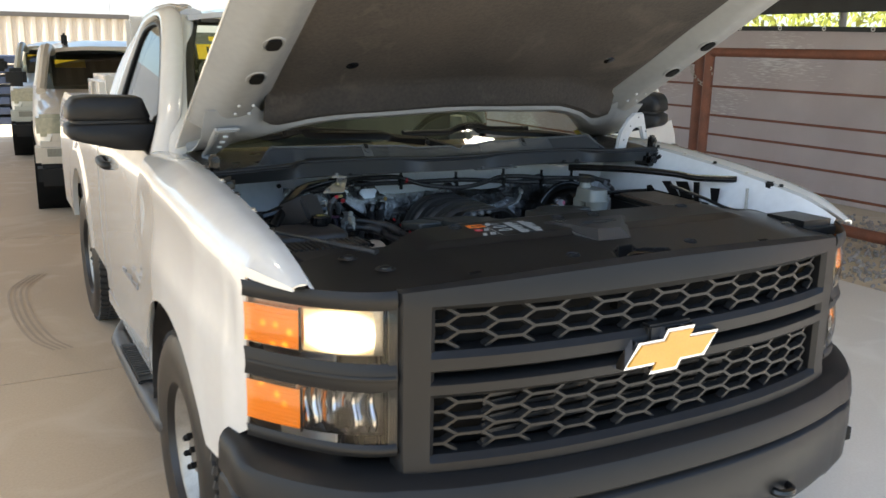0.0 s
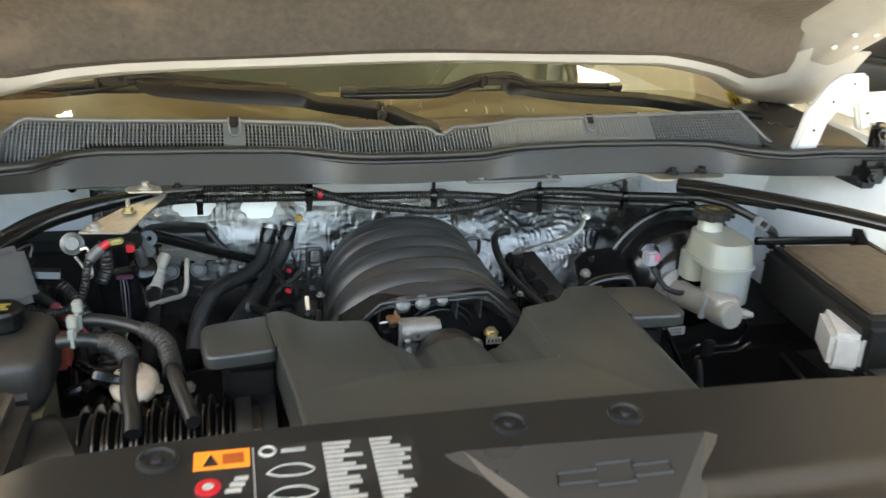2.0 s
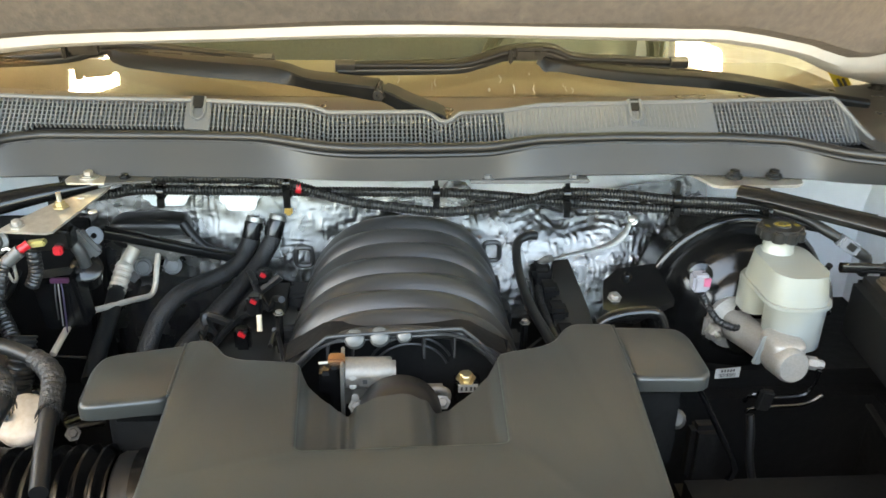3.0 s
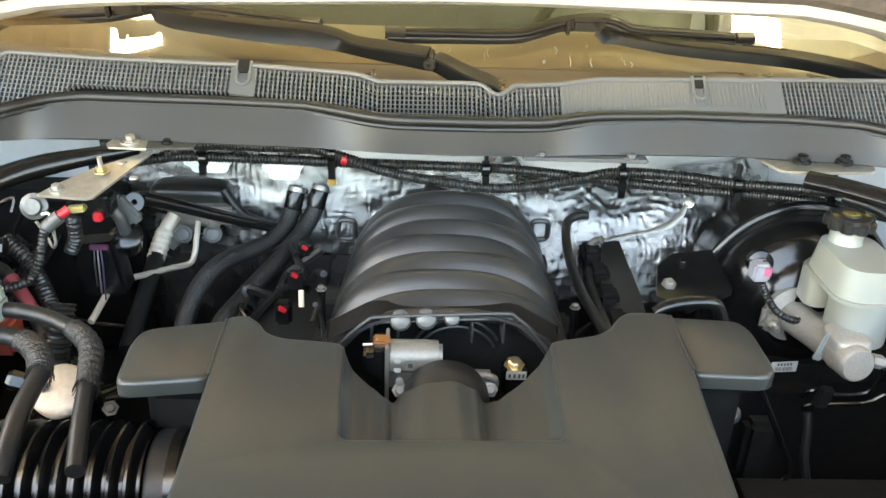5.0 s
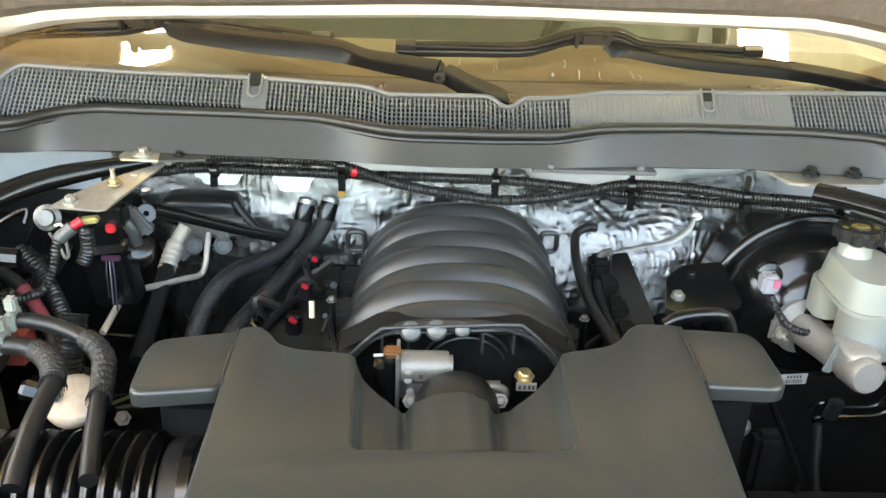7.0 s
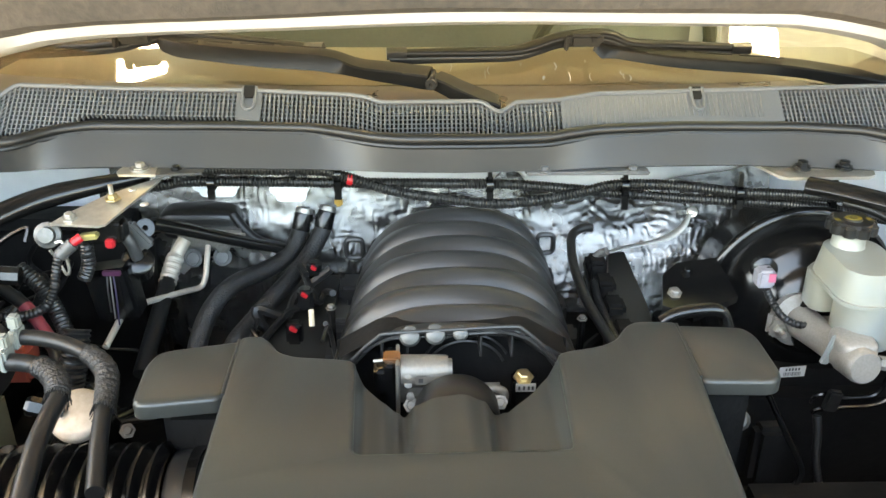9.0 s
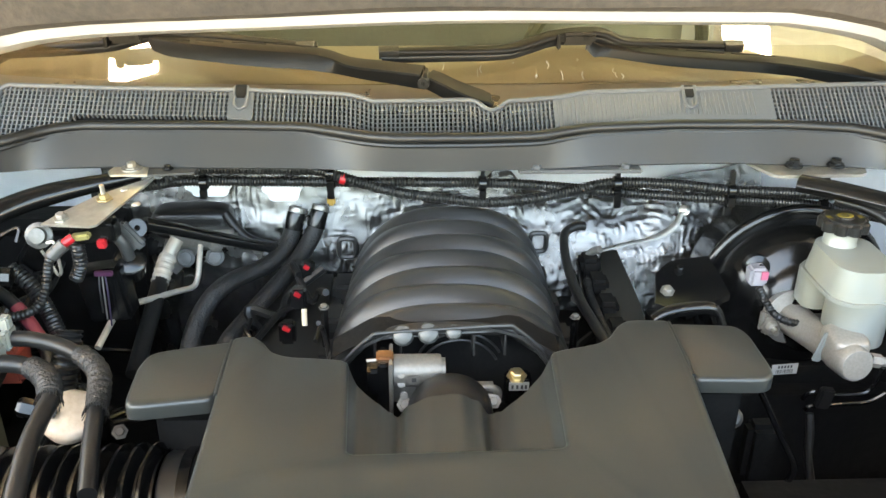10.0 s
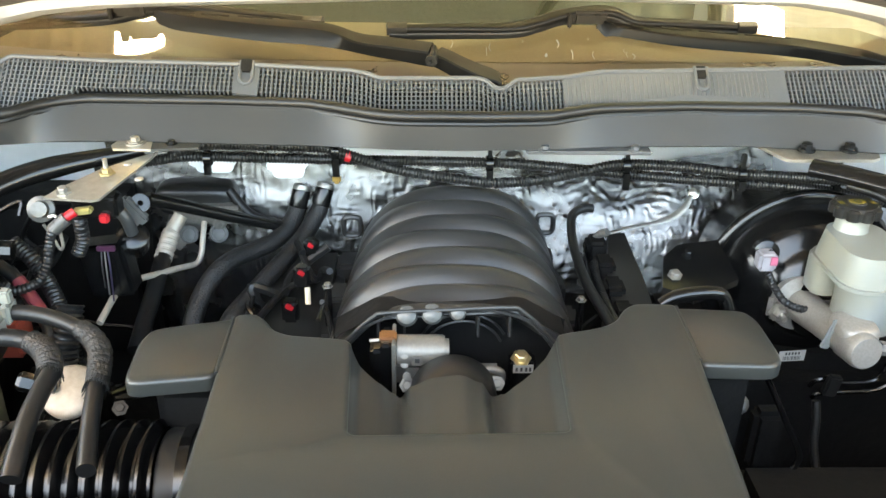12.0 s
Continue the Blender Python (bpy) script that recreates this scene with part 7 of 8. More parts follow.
# pale openings in the foil
for x, w, z, h in ((-0.380, 0.040, 1.135, 0.016), (-0.268, 0.034, 1.130, 0.020)):
    bm = prism(bmesh.new(), [(w * math.cos(a) * (1 if math.sin(a) > 0 else 0.75), h * max(-0.8, min(0.9, 1.3 * math.sin(a)))) for a in (i * math.pi / 12 for i in range(24))], lambda a, b: 0, 0.006)
    bmesh.ops.transform(bm, matrix=Matrix.Translation((x, 1.215, z)) @ Euler((radians(78), 0, 0)).to_matrix().to_4x4(), verts=bm.verts)
    part("foil_window", bm, WHITE_IN, bay, "", soft=0.002)

# heater hoses and refrigerant lines
hh = part("heater_hose", hose([(-0.252, 1.225, 1.085), (-0.258, 1.218, 1.063), (-0.268, 1.200, 1.044), (-0.286, 1.170, 1.031), (-0.313, 1.140, 1.028), (-0.337, 1.110, 1.030), (-0.356, 1.080, 1.026), (-0.373, 1.050, 1.008), (-0.382, 1.020, 0.986), (-0.385, 1.000, 0.966)], 0.0135, 16, 10), BRAID, engine, "sleeved black heater hose")
hh2 = part("heater_hose", hose([(-0.215, 1.225, 1.089), (-0.224, 1.215, 1.061), (-0.242, 1.185, 1.036), (-0.264, 1.140, 1.020), (-0.287, 1.100, 1.008), (-0.309, 1.060, 0.995), (-0.328, 1.020, 0.985), (-0.338, 1.000, 0.970)], 0.0135, 16, 10), BRAID, engine, "sleeved black heater hose")
for p, q, h in (((-0.251, 1.228, 1.092), (-0.258, 1.218, 1.063), hh), ((-0.214, 1.228, 1.095), (-0.223, 1.215, 1.064), hh2)):
    part("hose_end", turned([(0.008, -0.006), (0.0125, -0.005), (0.0135, 0.0), (0.0135, 0.004), (0.012, 0.006)], aim(p, q), 20), STEEL, h)
    part("hose_cuff", turned([(0.0138, 0.003), (0.0145, 0.006), (0.0145, 0.028), (0.0138, 0.031)], aim(p, q), 20), GLOSSBLK, h)
    part("cuff_print", boxed(-0.003, 0.003, -0.0155, -0.0145, 0.010, 0.020, m=aim(p, q)), PRINT, h)
part("yellow_tag", boxed(-0.203, -0.190, 1.228, 1.240, 1.098, 1.112), surface("amber_plastic", (0.42, 0.26, 0.06), rough=0.4), hh2, soft=0.003)
CREAMAL = surface("dull_cream_aluminium", (0.55, 0.50, 0.42), (0.45, 0.40, 0.33), 0.45, 0.3, grain=120, blotch=10, bump=0.05)
AC0, AC1, AC2 = Vector((-0.433, 1.19, 1.061)), Vector((-0.446, 1.171, 1.039)), Vector((-0.454, 1.14, 1.011))
ac = part("refrigerant_fitting", hose([AC0, AC1, AC2], lambda t: 0.0105 if t < 0.45 else 0.0128, 16, 12), CREAMAL, engine, "crimped aluminium refrigerant fitting")
for t in (0.06, 0.30, 0.52, 0.74, 0.95):
    p = AC1.lerp(AC2, t)
    part("crimp_ring", turned([(0.0128, -0.003), (0.0140, -0.001), (0.0140, 0.001), (0.0128, 0.003)], aim(p, AC2 + (AC2 - AC1)), 18), CREAMAL, ac)
part("refrigerant_hose", hose([(-0.453, 1.142, 1.014), (-0.454, 1.090, 0.993), (-0.455, 1.030, 0.972), (-0.456, 0.980, 0.953)], 0.0125, 14, 8), RUBBER, engine, "black refrigerant hose")
part("aluminium_line", hose([(-0.398, 1.190, 1.051), (-0.399, 1.172, 1.030), (-0.400, 1.160, 1.012), (-0.407, 1.150, 0.999), (-0.427, 1.130, 1.002), (-0.452, 1.100, 1.008), (-0.479, 1.050, 1.022), (-0.483, 1.020, 1.025), (-0.482, 0.960, 1.024), (-0.484, 0.945, 1.020)], 0.0046, 10, 10), CREAMAL, engine, "thin bent aluminium line")
part("line_manifold", boxed(-0.445, -0.340, 1.188, 1.215, 1.045, 1.075), STEEL, engine, soft=0.006)
part("engine_strut", hose([(-0.440, 1.070, 1.142), (-0.405, 1.100, 1.119), (-0.352, 1.140, 1.085), (-0.274, 1.195, 1.039)], lambda t: 0.0105 - 0.002 * t, 12, 8), GLOSSBLK, engine, "black tubular strut")
part("strut_eye", turned([(0.004, -0.008), (0.0125, -0.008), (0.0135, -0.004), (0.0135, 0.004), (0.0125, 0.008), (0.004, 0.008)], aim((-0.447, 1.06, 1.14), (-0.392, 0.9, 1.212)), 20), GLOSSBLK, engine)
part("strut_clip", boxed(-0.012, 0.012, -0.008, 0.008, -0.022, 0.022, m=Matrix.Translation((-0.456, 1.05, 1.132)) @ Matrix.Rotation(radians(-38), 4, "Y")), surface("grey_clip", (0.10, 0.10, 0.10), rough=0.4), engine, soft=0.004)
part("vent_hose", hose([(-0.360, 1.215, 1.093), (-0.343, 1.205, 1.072), (-0.322, 1.200, 1.054), (-0.284, 1.200, 1.042)], 0.0078, 10, 8), RUBBER, engine)
part("pipe_cover", pillow(-0.478, -0.352, 1.205, 1.262, 1.048, 1.100, 0.5), COVER, engine)
part("cover_rim", hose([(-0.478, 1.200, 1.078), (-0.449, 1.197, 1.083), (-0.407, 1.195, 1.073), (-0.370, 1.197, 1.057), (-0.356, 1.200, 1.045)], 0.0024, 6, 6), CREAMAL, engine)
for q in ((-0.426, 1.2, 1.024), (-0.38, 1.2, 1.026)):
    part("foil_grommet", turned([(0.0145, 0), (0.0145, 0.003), (0.011, 0.005), (0.0095, 0.003), (0.006, 0.004), (0, 0.005)], aim(q, Vector(q) + Vector((0.02, -1, 0.35))), 20), surface("grey_grommet", (0.16, 0.16, 0.155), rough=0.5), engine)
part("line_bracket", prism(bmesh.new(), [(-0.475, 1.005), (-0.455, 1.062), (-0.40, 1.060), (-0.415, 1.02), (-0.45, 0.985)], lambda x, y: 0, 0.003), surface("pale_zinc_sheet", (0.42, 0.42, 0.40), (0.30, 0.30, 0.29), 0.4, 0.6), engine).matrix_basis = Matrix(((1, 0, 0, 0), (0, 0, 1, 1.222), (0, 1, 0, 0), (0, 0, 0, 1)))
# near-black case and apron sheet: the left corner's shade put into colour
part("heater_case", boxed(-0.86, -0.50, 1.20, 1.29, 0.5, 1.085), SHADEBLK, bay, soft=0.02)
part("apron_shade", boxed(-0.795, -0.775, 0.72, 1.10, 0.6, 1.12), SHADEBLK, bay, soft=0.006)
for k, (x, z, r) in enumerate(((-0.375, 1.05, 0.008), (-0.31, 1.045, 0.007))):
    bolt(engine, (x, 1.19, z), (0, -1, 0), r, STEEL)

# fuel and breather hoses on the driver side of the manifold
part("breather_hose", hose([(0.203, 1.205, 1.070), (0.189, 1.200, 1.072), (0.172, 1.190, 1.067), (0.166, 1.170, 1.057), (0.164, 1.120, 1.043), (0.165, 1.030, 1.040), (0.173, 0.950, 1.041), (0.179, 0.880, 1.045)], 0.0072, 12, 10), RUBBER, engine, "black rubber breather hose")
part("breather_hose", hose([(0.191, 1.100, 1.029), (0.187, 1.050, 1.028), (0.186, 0.980, 1.032), (0.185, 0.900, 1.041)], 0.0058, 10, 8, rib=0.0006, pitch=0.005), LOOM, engine, "black corrugated hose")
part("fuel_fitting", hose([(0.222, 1.165, 1.048), (0.212, 1.173, 1.040), (0.203, 1.175, 1.024), (0.200, 1.170, 1.007)], 0.0062, 10, 6), STEEL, engine)
part("fuel_line", hose([(0.191, 1.170, 1.022), (0.190, 1.130, 1.013), (0.184, 1.060, 1.013), (0.182, 0.970, 1.020)], 0.0040, 8, 6), GLOSSBLK, engine)
STRAP = surface("tinned_braid", (0.30, 0.30, 0.285), (0.18, 0.18, 0.17), 0.45, 0.8, grain=400, bump=0.6, step=0.002)
part("ground_strap", hose([(0.354, 1.195, 1.098), (0.343, 1.187, 1.079), (0.325, 1.185, 1.064), (0.299, 1.184, 1.055), (0.258, 1.180, 1.048), (0.228, 1.175, 1.042)], lambda t: 0.0035 + 0.0035 * math.sin(math.pi * min(1, 1.6 * t)), 10, 8, flat=0.4), STRAP, engine, "braided tinned ground strap")
part("strap_lug", turned([(0.004, 0), (0.0085, 0), (0.0085, 0.003), (0.0055, 0.004), (0.0055, 0.016), (0, 0.017)], aim((0.359, 1.2, 1.098), (0.335, 1.15, 1.133)), 14), ZINC, engine)
vcr = part("valve_cover", prism(bmesh.new(), [(0.236, 1.215), (0.262, 1.222), (0.258, 1.05), (0.248, 0.93), (0.192, 0.92), (0.203, 1.05)], lambda x, y: 1.022, 0.09), COVER, engine, "black ribbed valve cover", soft=0.008)
for k in range(4):
    part("coil_pack", boxed(0.192, 0.222, 0.945 + 0.068 * k, 0.985 + 0.068 * k, 1.000, 1.036), SHADEBLK, engine, soft=0.006)
part("vacuum_pipe", hose([(0.229, 0.880, 1.088), (0.243, 0.882, 1.097), (0.264, 0.885, 1.101), (0.295, 0.887, 1.102), (0.308, 0.888, 1.094), (0.315, 0.885, 1.077)], 0.0085, 12, 8), GLOSSBLK, engine, "black moulded vacuum pipe")

# brake booster and master cylinder
BC = Vector((0.499, 1.10, 1.002))
bo = part("brake_booster", turned([(0.130, -0.08), (0.139, -0.004), (0.143, 0.0), (0.146, 0.004), (0.147, 0.008), (0.145, 0.013), (0.140, 0.016), (0.133, 0.016), (0.129, 0.013), (0.126, 0.013), (0.121, 0.022), (0.114, 0.045), (0.104, 0.056), (0.086, 0.064), (0.078, 0.070), (0.072, 0.080), (0.050, 0.086), (0.045, 0.10), (0, 0.10)], aim(BC, BC + Vector((0, -1, 0.06))), 56), GLOSSBLK, bay, "glossy black vacuum brake booster", angle=50)
part("booster_flange", prism(bmesh.new(), [(0.262, 0.985), (0.274, 1.040), (0.30, 1.065), (0.36, 1.075), (0.37, 1.0), (0.30, 0.965)], lambda x, y: 1.058 + 0.3 * (y - 1.0), 0.010), GLOSSBLK, bo, soft=0.004)
bolt(bo, (0.283, 1.006, 1.060), (0, -0.4, 1), 0.0065, STEEL)
bolt(bo, (0.310, 1.046, 1.073), (0, -0.4, 1), 0.005, GLOSSBLK)
sv = part("check_valve", turned([(0.018, 0), (0.018, 0.012), (0.010, 0.016), (0.010, 0.03)], aim((0.414, 1.038, 1.083), (0.411, 1.0, 1.088)), 20), GLOSSBLK, bo)
part("grey_connector", boxed(0.394, 0.419, 0.998, 1.022, 1.069, 1.096), surface("grey_connector_plastic", (0.35, 0.34, 0.36), (0.22, 0.21, 0.23), 0.45, bump=0.05), sv, "grey electrical connector", soft=0.004)
part("pink_tab", boxed(0.408, 0.417, 0.9955, 0.9985, 1.081, 1.093), surface("pink_plastic", (0.5, 0.12, 0.2), rough=0.5), sv)
part("sensor_lead", hose([(0.411, 1.005, 1.065), (0.421, 1.000, 1.047), (0.431, 0.985, 1.033), (0.447, 0.970, 1.029), (0.474, 0.960, 1.032)], 0.0052, 8, 8, rib=0.0006, pitch=0.005), LOOM, sv)
CASTGREY = surface("sand_cast_aluminium", (0.34, 0.32, 0.29), (0.26, 0.243, 0.218), 0.5, 0.35, grain=320, blotch=18, bump=0.25, step=0.001)
MC0, MC1 = Vector((0.466, 1.02, 1.012)), Vector((0.487, 0.855, 1.033))
mc = part("master_cylinder", turned([(0.040, 0), (0.040, 0.010), (0.024, 0.016), (0.0215, 0.07), (0.0215, 0.125), (0.0235, 0.128), (0.0235, 0.160), (0.0220, (MC1 - MC0).length - 0.002), (0.0205, (MC1 - MC0).length), (0, (MC1 - MC0).length)], aim(MC0, MC1), 32), CASTGREY, bo, "cast aluminium brake master cylinder", angle=35)
part("mount_ear", boxed(0.422, 0.545, 1.0, 1.016, 0.990, 1.030), CASTGREY, mc, soft=0.006)
for x in (0.436, 0.532):
    bolt(mc, (x, 1.0, 1.006), (0, -1, 0), 0.0095, ZINC)
    part("ear_stud", hose([(x, 0.998, 1.006), (x - 0.001, 0.976, 1.007)], 0.004, 8, smooth=False), ZINC, mc)
part("port_boss", pillow(0.462, 0.512, 0.868, 0.925, 1.028, 1.058, 0.5), CASTGREY, mc)
part("line_fitting", turned([(0.009, 0), (0.009, 0.014), (0.006, 0.016), (0.006, 0.024)], aim((0.513, 0.875, 1.029), (0.538, 0.875, 1.024)), 6), CASTGREY, mc, angle=20)
part("cylinder_strap", boxed(-0.006, 0.006, -0.003, 0.003, -0.022, 0.022, m=Matrix.Translation((0.461, 0.9, 1.033)) @ Matrix.Rotation(radians(14), 4, "Y")), MILKY, mc, soft=0.002)
def rounded_slab(x0, x1, y0, y1, z0, z1, taper=1.0, r=0.022):
    pts = []
    for cx, cy, a0 in ((x1 - r, y1 - r, 0), (x0 + r, y1 - r, 90), (x0 + r, y0 + r, 180), (x1 - r, y0 + r, 270)):
        pts += [(cx + r * math.cos(radians(a0 + k * 18)), cy + r * math.sin(radians(a0 + k * 18))) for k in range(6)]
    bm = bmesh.new()
    mx, my = (x0 + x1) / 2, (y0 + y1) / 2
    top = [bm.verts.new((mx + (x - mx) * taper, my + (y - my) * taper, z1)) for x, y in pts]
    low = [bm.verts.new((x, y, z0)) for x, y in pts]
    bm.faces.new(top); bm.faces.new(low[::-1])
    for i in range(len(pts)):
        j = (i + 1) % len(pts)
        bm.faces.new((top[i], low[i], low[j], top[j]))
    return bm
rv = part("fluid_reservoir", rounded_slab(0.464, 0.550, 0.892, 1.020, 1.100, 1.140, 0.88, 0.032), MILKY, bo, "milky white brake fluid reservoir", soft=0.010, seg=3)
part("reservoir_seam", rounded_slab(0.461, 0.553, 0.889, 1.023, 1.096, 1.101, 1.0, 0.032), MILKY, rv, soft=0.0015)
part("reservoir_base", rounded_slab(0.476, 0.550, 0.893, 0.972, 1.032, 1.097, 1.02, 0.034), MILKY, rv, soft=0.010, seg=3)
part("reservoir_base", rounded_slab(0.462, 0.505, 0.968, 1.018, 1.050, 1.097, 1.0, 0.016), MILKY, rv, soft=0.006)
RC = Vector((0.503, 0.992, 0))
part("reservoir_neck", turned([(0.024, 0), (0.0215, 0.003), (0.0205, 0.028)], Matrix.Translation((RC.x, RC.y, 1.138)), 28), MILKY, rv)
# grey plug and loom beside the booster
GREYPL = surface("grey_plug_plastic", (0.16, 0.17, 0.19), (0.12, 0.125, 0.14), 0.4, grain=20, blotch=10, bump=0)
plug = part("loom_plug", boxed(-0.018, 0.018, -0.010, 0.010, -0.009, 0.009, m=Matrix.Translation((0.608, 1.0, 1.143)) @ Matrix.Rotation(radians(32), 4, "Y")), GREYPL, bay, "grey wiring plug on a black loom", soft=0.003)
part("plug_lock", boxed(-0.006, 0.008, -0.012, -0.008, -0.004, 0.006, m=Matrix.Translation((0.608, 1.0, 1.143)) @ Matrix.Rotation(radians(32), 4, "Y")), RUBBER, plug, soft=0.001)
part("plug_wire", hose([Vector((0.608, 1.0, 1.143)) + Vector(p) for p in ((-0.015, 0.0, 0.010), (-0.035, 0.01, 0.020), (-0.055, 0.03, 0.028), (-0.085, 0.06, 0.030))], 0.0075, 10, 6), RUBBER, plug)
part("plug_wire", hose([Vector((0.608, 1.0, 1.143)) + Vector(p) for p in ((0.015, 0.0, -0.010), (0.028, 0.0, -0.018), (0.040, 0.01, -0.030), (0.045, 0.02, -0.055))], 0.0085, 10, 6), RUBBER, plug)
rcap = part("reservoir_cap", turned([(0.026, 0), (0.0285, 0.002), (0.0285, 0.013), (0.025, 0.017), (0.012, 0.017), (0.011, 0.0185), (0, 0.0185)], Matrix.Translation((RC.x, RC.y, 1.160)), 40), COVER, rv, "black ribbed reservoir cap", angle=25)
for k in range(9):
    a = 2 * math.pi * k / 9
    part("cap_lobe", turned([(0.0085, 0.001), (0.0085, 0.013), (0.006, 0.0155), (0, 0.0158)], Matrix.Translation((RC.x + 0.0245 * math.cos(a), RC.y + 0.0245 * math.sin(a), 1.160)), 14), COVER, rcap)
part("cap_print", turned([(0.0105, 0.0187), (0.0100, 0.0192), (0, 0.0192)], Matrix.Translation((RC.x, RC.y, 1.160)) @ Matrix.Diagonal((1.1, 0.75, 1, 1)), 20), OCHRE, rcap)
part("cap_print_ring", turned([(0.0030, 0.0195), (0.0042, 0.0197), (0.0050, 0.0195)], Matrix.Translation((RC.x, RC.y, 1.160)), 16), INK, rcap)
for x in (-0.021, 0.021):
    part("cap_mark", boxed(RC.x + x - 0.0035, RC.x + x + 0.0035, RC.y - 0.004, RC.y + 0.004, 1.1760, 1.1772), OCHRE, rcap)

# driver side: fuse box, battery top, pipes
fb = part("fuse_box", boxed(-0.105, 0.105, -0.165, 0.165, -0.10, 0.0, m=Matrix.Translation((0.705, 0.815, 1.105)) @ Matrix.Rotation(radians(-6), 4, "Z")), COVER, bay, "black fuse box with a dusty lid", soft=0.012)
part("fuse_lid", boxed(-0.085, 0.085, -0.135, 0.135, -0.002, 0.010, m=Matrix.Translation((0.705, 0.815, 1.105)) @ Matrix.Rotation(radians(-6), 4, "Z")), surface("dusty_brown_lid", (0.10, 0.07, 0.045), (0.06, 0.045, 0.03), 0.6, grain=60, blotch=12, bump=0.1), fb, soft=0.004)
part("lid_frame", hose([(0.60, 0.99, 1.112), (0.80, 0.97, 1.112), (0.785, 0.66, 1.108)], 0.008, 8, 2, smooth=False), GLOSSBLK, fb)
part("control_module", boxed(-0.025, 0.025, -0.05, 0.05, -0.05, 0.010, m=Matrix.Translation((0.588, 0.720, 1.072)) @ Matrix.Rotation(radians(-25), 4, "Z")), surface("grey_white_plastic", (0.5, 0.5, 0.47), (0.38, 0.37, 0.34), 0.45, bump=0.05), bay, "grey white electrical module", soft=0.008)
part("module_tag", boxed(0.588, 0.600, 0.682, 0.692, 1.080, 1.0845), RED, bay, soft=0.001)
part("battery", boxed(0.56, 0.80, 0.45, 0.64, 0.85, 1.05), COVER, bay, "black battery case", soft=0.01)
part("brake_pipe", hose([(0.334, 0.800, 1.050), (0.350, 0.800, 1.022), (0.378, 0.800, 0.971), (0.401, 0.800, 0.929), (0.403, 0.800, 0.906), (0.382, 0.800, 0.877)], 0.0042, 10, 8), GLOSSBLK, bay, "thin black pipe")
part("brake_pipe", hose([(0.464, 0.925, 0.933), (0.470, 0.922, 0.945), (0.481, 0.920, 0.949), (0.501, 0.920, 0.943), (0.540, 0.920, 0.944), (0.555, 0.920, 0.955), (0.563, 0.920, 0.985)], 0.0032, 8, 8), GLOSSBLK, bay)
part("brake_pipe", hose([(0.465, 0.915, 0.922), (0.470, 0.912, 0.930), (0.498, 0.910, 0.934), (0.545, 0.910, 0.937), (0.569, 0.910, 0.951)], 0.0032, 8, 8), GLOSSBLK, bay)
part("pipe_clip", boxed(-0.010, 0.010, -0.006, 0.006, -0.016, 0.016, m=Matrix.Translation((0.483, 0.905, 0.949)) @ Matrix.Rotation(radians(10), 4, "Y")), COVER, bay, soft=0.003)
part("wheel_sensor_lead", hose([(0.453, 0.880, 0.943), (0.454, 0.870, 0.919), (0.453, 0.860, 0.889), (0.458, 0.850, 0.859), (0.465, 0.840, 0.829)], 0.0055, 10, 8), RUBBER, bay)
part("dark_bracket", boxed(0.36, 0.40, 0.84, 0.87, 0.86, 0.95), SHADEBLK, bay, soft=0.008)
part("chassis_bolt", turned([(0.014, 0), (0.014, 0.006), (0.010, 0.010), (0, 0.011)], aim((0.336, 0.85, 0.961), (0.222, 0.6, 1.151)), 12), surface("dull_bolt", (0.10, 0.10, 0.095), rough=0.5, metal=0.6), bay)
tg = [Vector(p) for p in [(0.433, 0.965, 0.946), (0.469, 0.965, 0.948), (0.473, 0.972, 0.961), (0.436, 0.972, 0.958)]]
bm = bmesh.new()
bm.faces.new([bm.verts.new(p) for p in tg])
tag = part("paper_tag", thicken(bm, 0.0008), PRINT, bay, "small white bar code tag", face=(0, -1, 0.3))
def on_tag(u, v, up=0.0012):
    return tg[0].lerp(tg[1], u).lerp(tg[3].lerp(tg[2], u), v) + Vector((0, -0.9, 0.3)) * up
def tag_bar(name, u0, u1, v0, v1):
    bm = bmesh.new()
    bm.faces.new([bm.verts.new(on_tag(u, v)) for u, v in ((u0, v0), (u1, v0), (u1, v1), (u0, v1))])
    part(name, thicken(bm, 0.0004), INK, tag)
rb = random.Random(8)
for k in range(13):
    tag_bar("code_bar", 0.16 + 0.053 * k, 0.16 + 0.053 * k + rb.uniform(0.015, 0.036), 0.10, 0.48)
for k in range(5):
    tag_bar("tag_text_bar", 0.22 + 0.12 * k, 0.29 + 0.12 * k, 0.60, 0.86)

# loose dark wires and small connectors that fill the shaded corners
rw = random.Random(21)
def wire(x0, x1, y0, y1, z0, z1, n, r=(0.003, 0.007)):
    for i in range(n):
        p = Vector((rw.uniform(x0, x1), rw.uniform(y0, y1), rw.uniform(z0, z1)))
        pts = [p]
        for k in range(4):
            p = p + Vector((rw.uniform(-0.05, 0.05), rw.uniform(-0.06, 0.06), rw.uniform(-0.06, 0.03)))
            p = Vector((max(x0, min(x1, p.x)), max(y0, min(y1, p.y)), max(z0, min(z1, p.z))))
            pts.append(p)
        part("wire", hose(pts, rw.uniform(*r), 7, 6), (RUBBER, LOOM, GLOSSBLK)[i % 3], engine)
wire(-0.55, -0.42, 0.80, 1.02, 0.90, 1.02, 14)
wire(-0.30, -0.18, 0.85, 1.12, 0.95, 1.05, 12)
wire(0.16, 0.30, 0.85, 1.10, 0.92, 1.03, 8)
wire(0.60, 0.78, 0.98, 1.2, 0.95, 1.12, 6)
wire(-0.78, -0.62, 0.92, 1.2, 1.0, 1.12, 12)
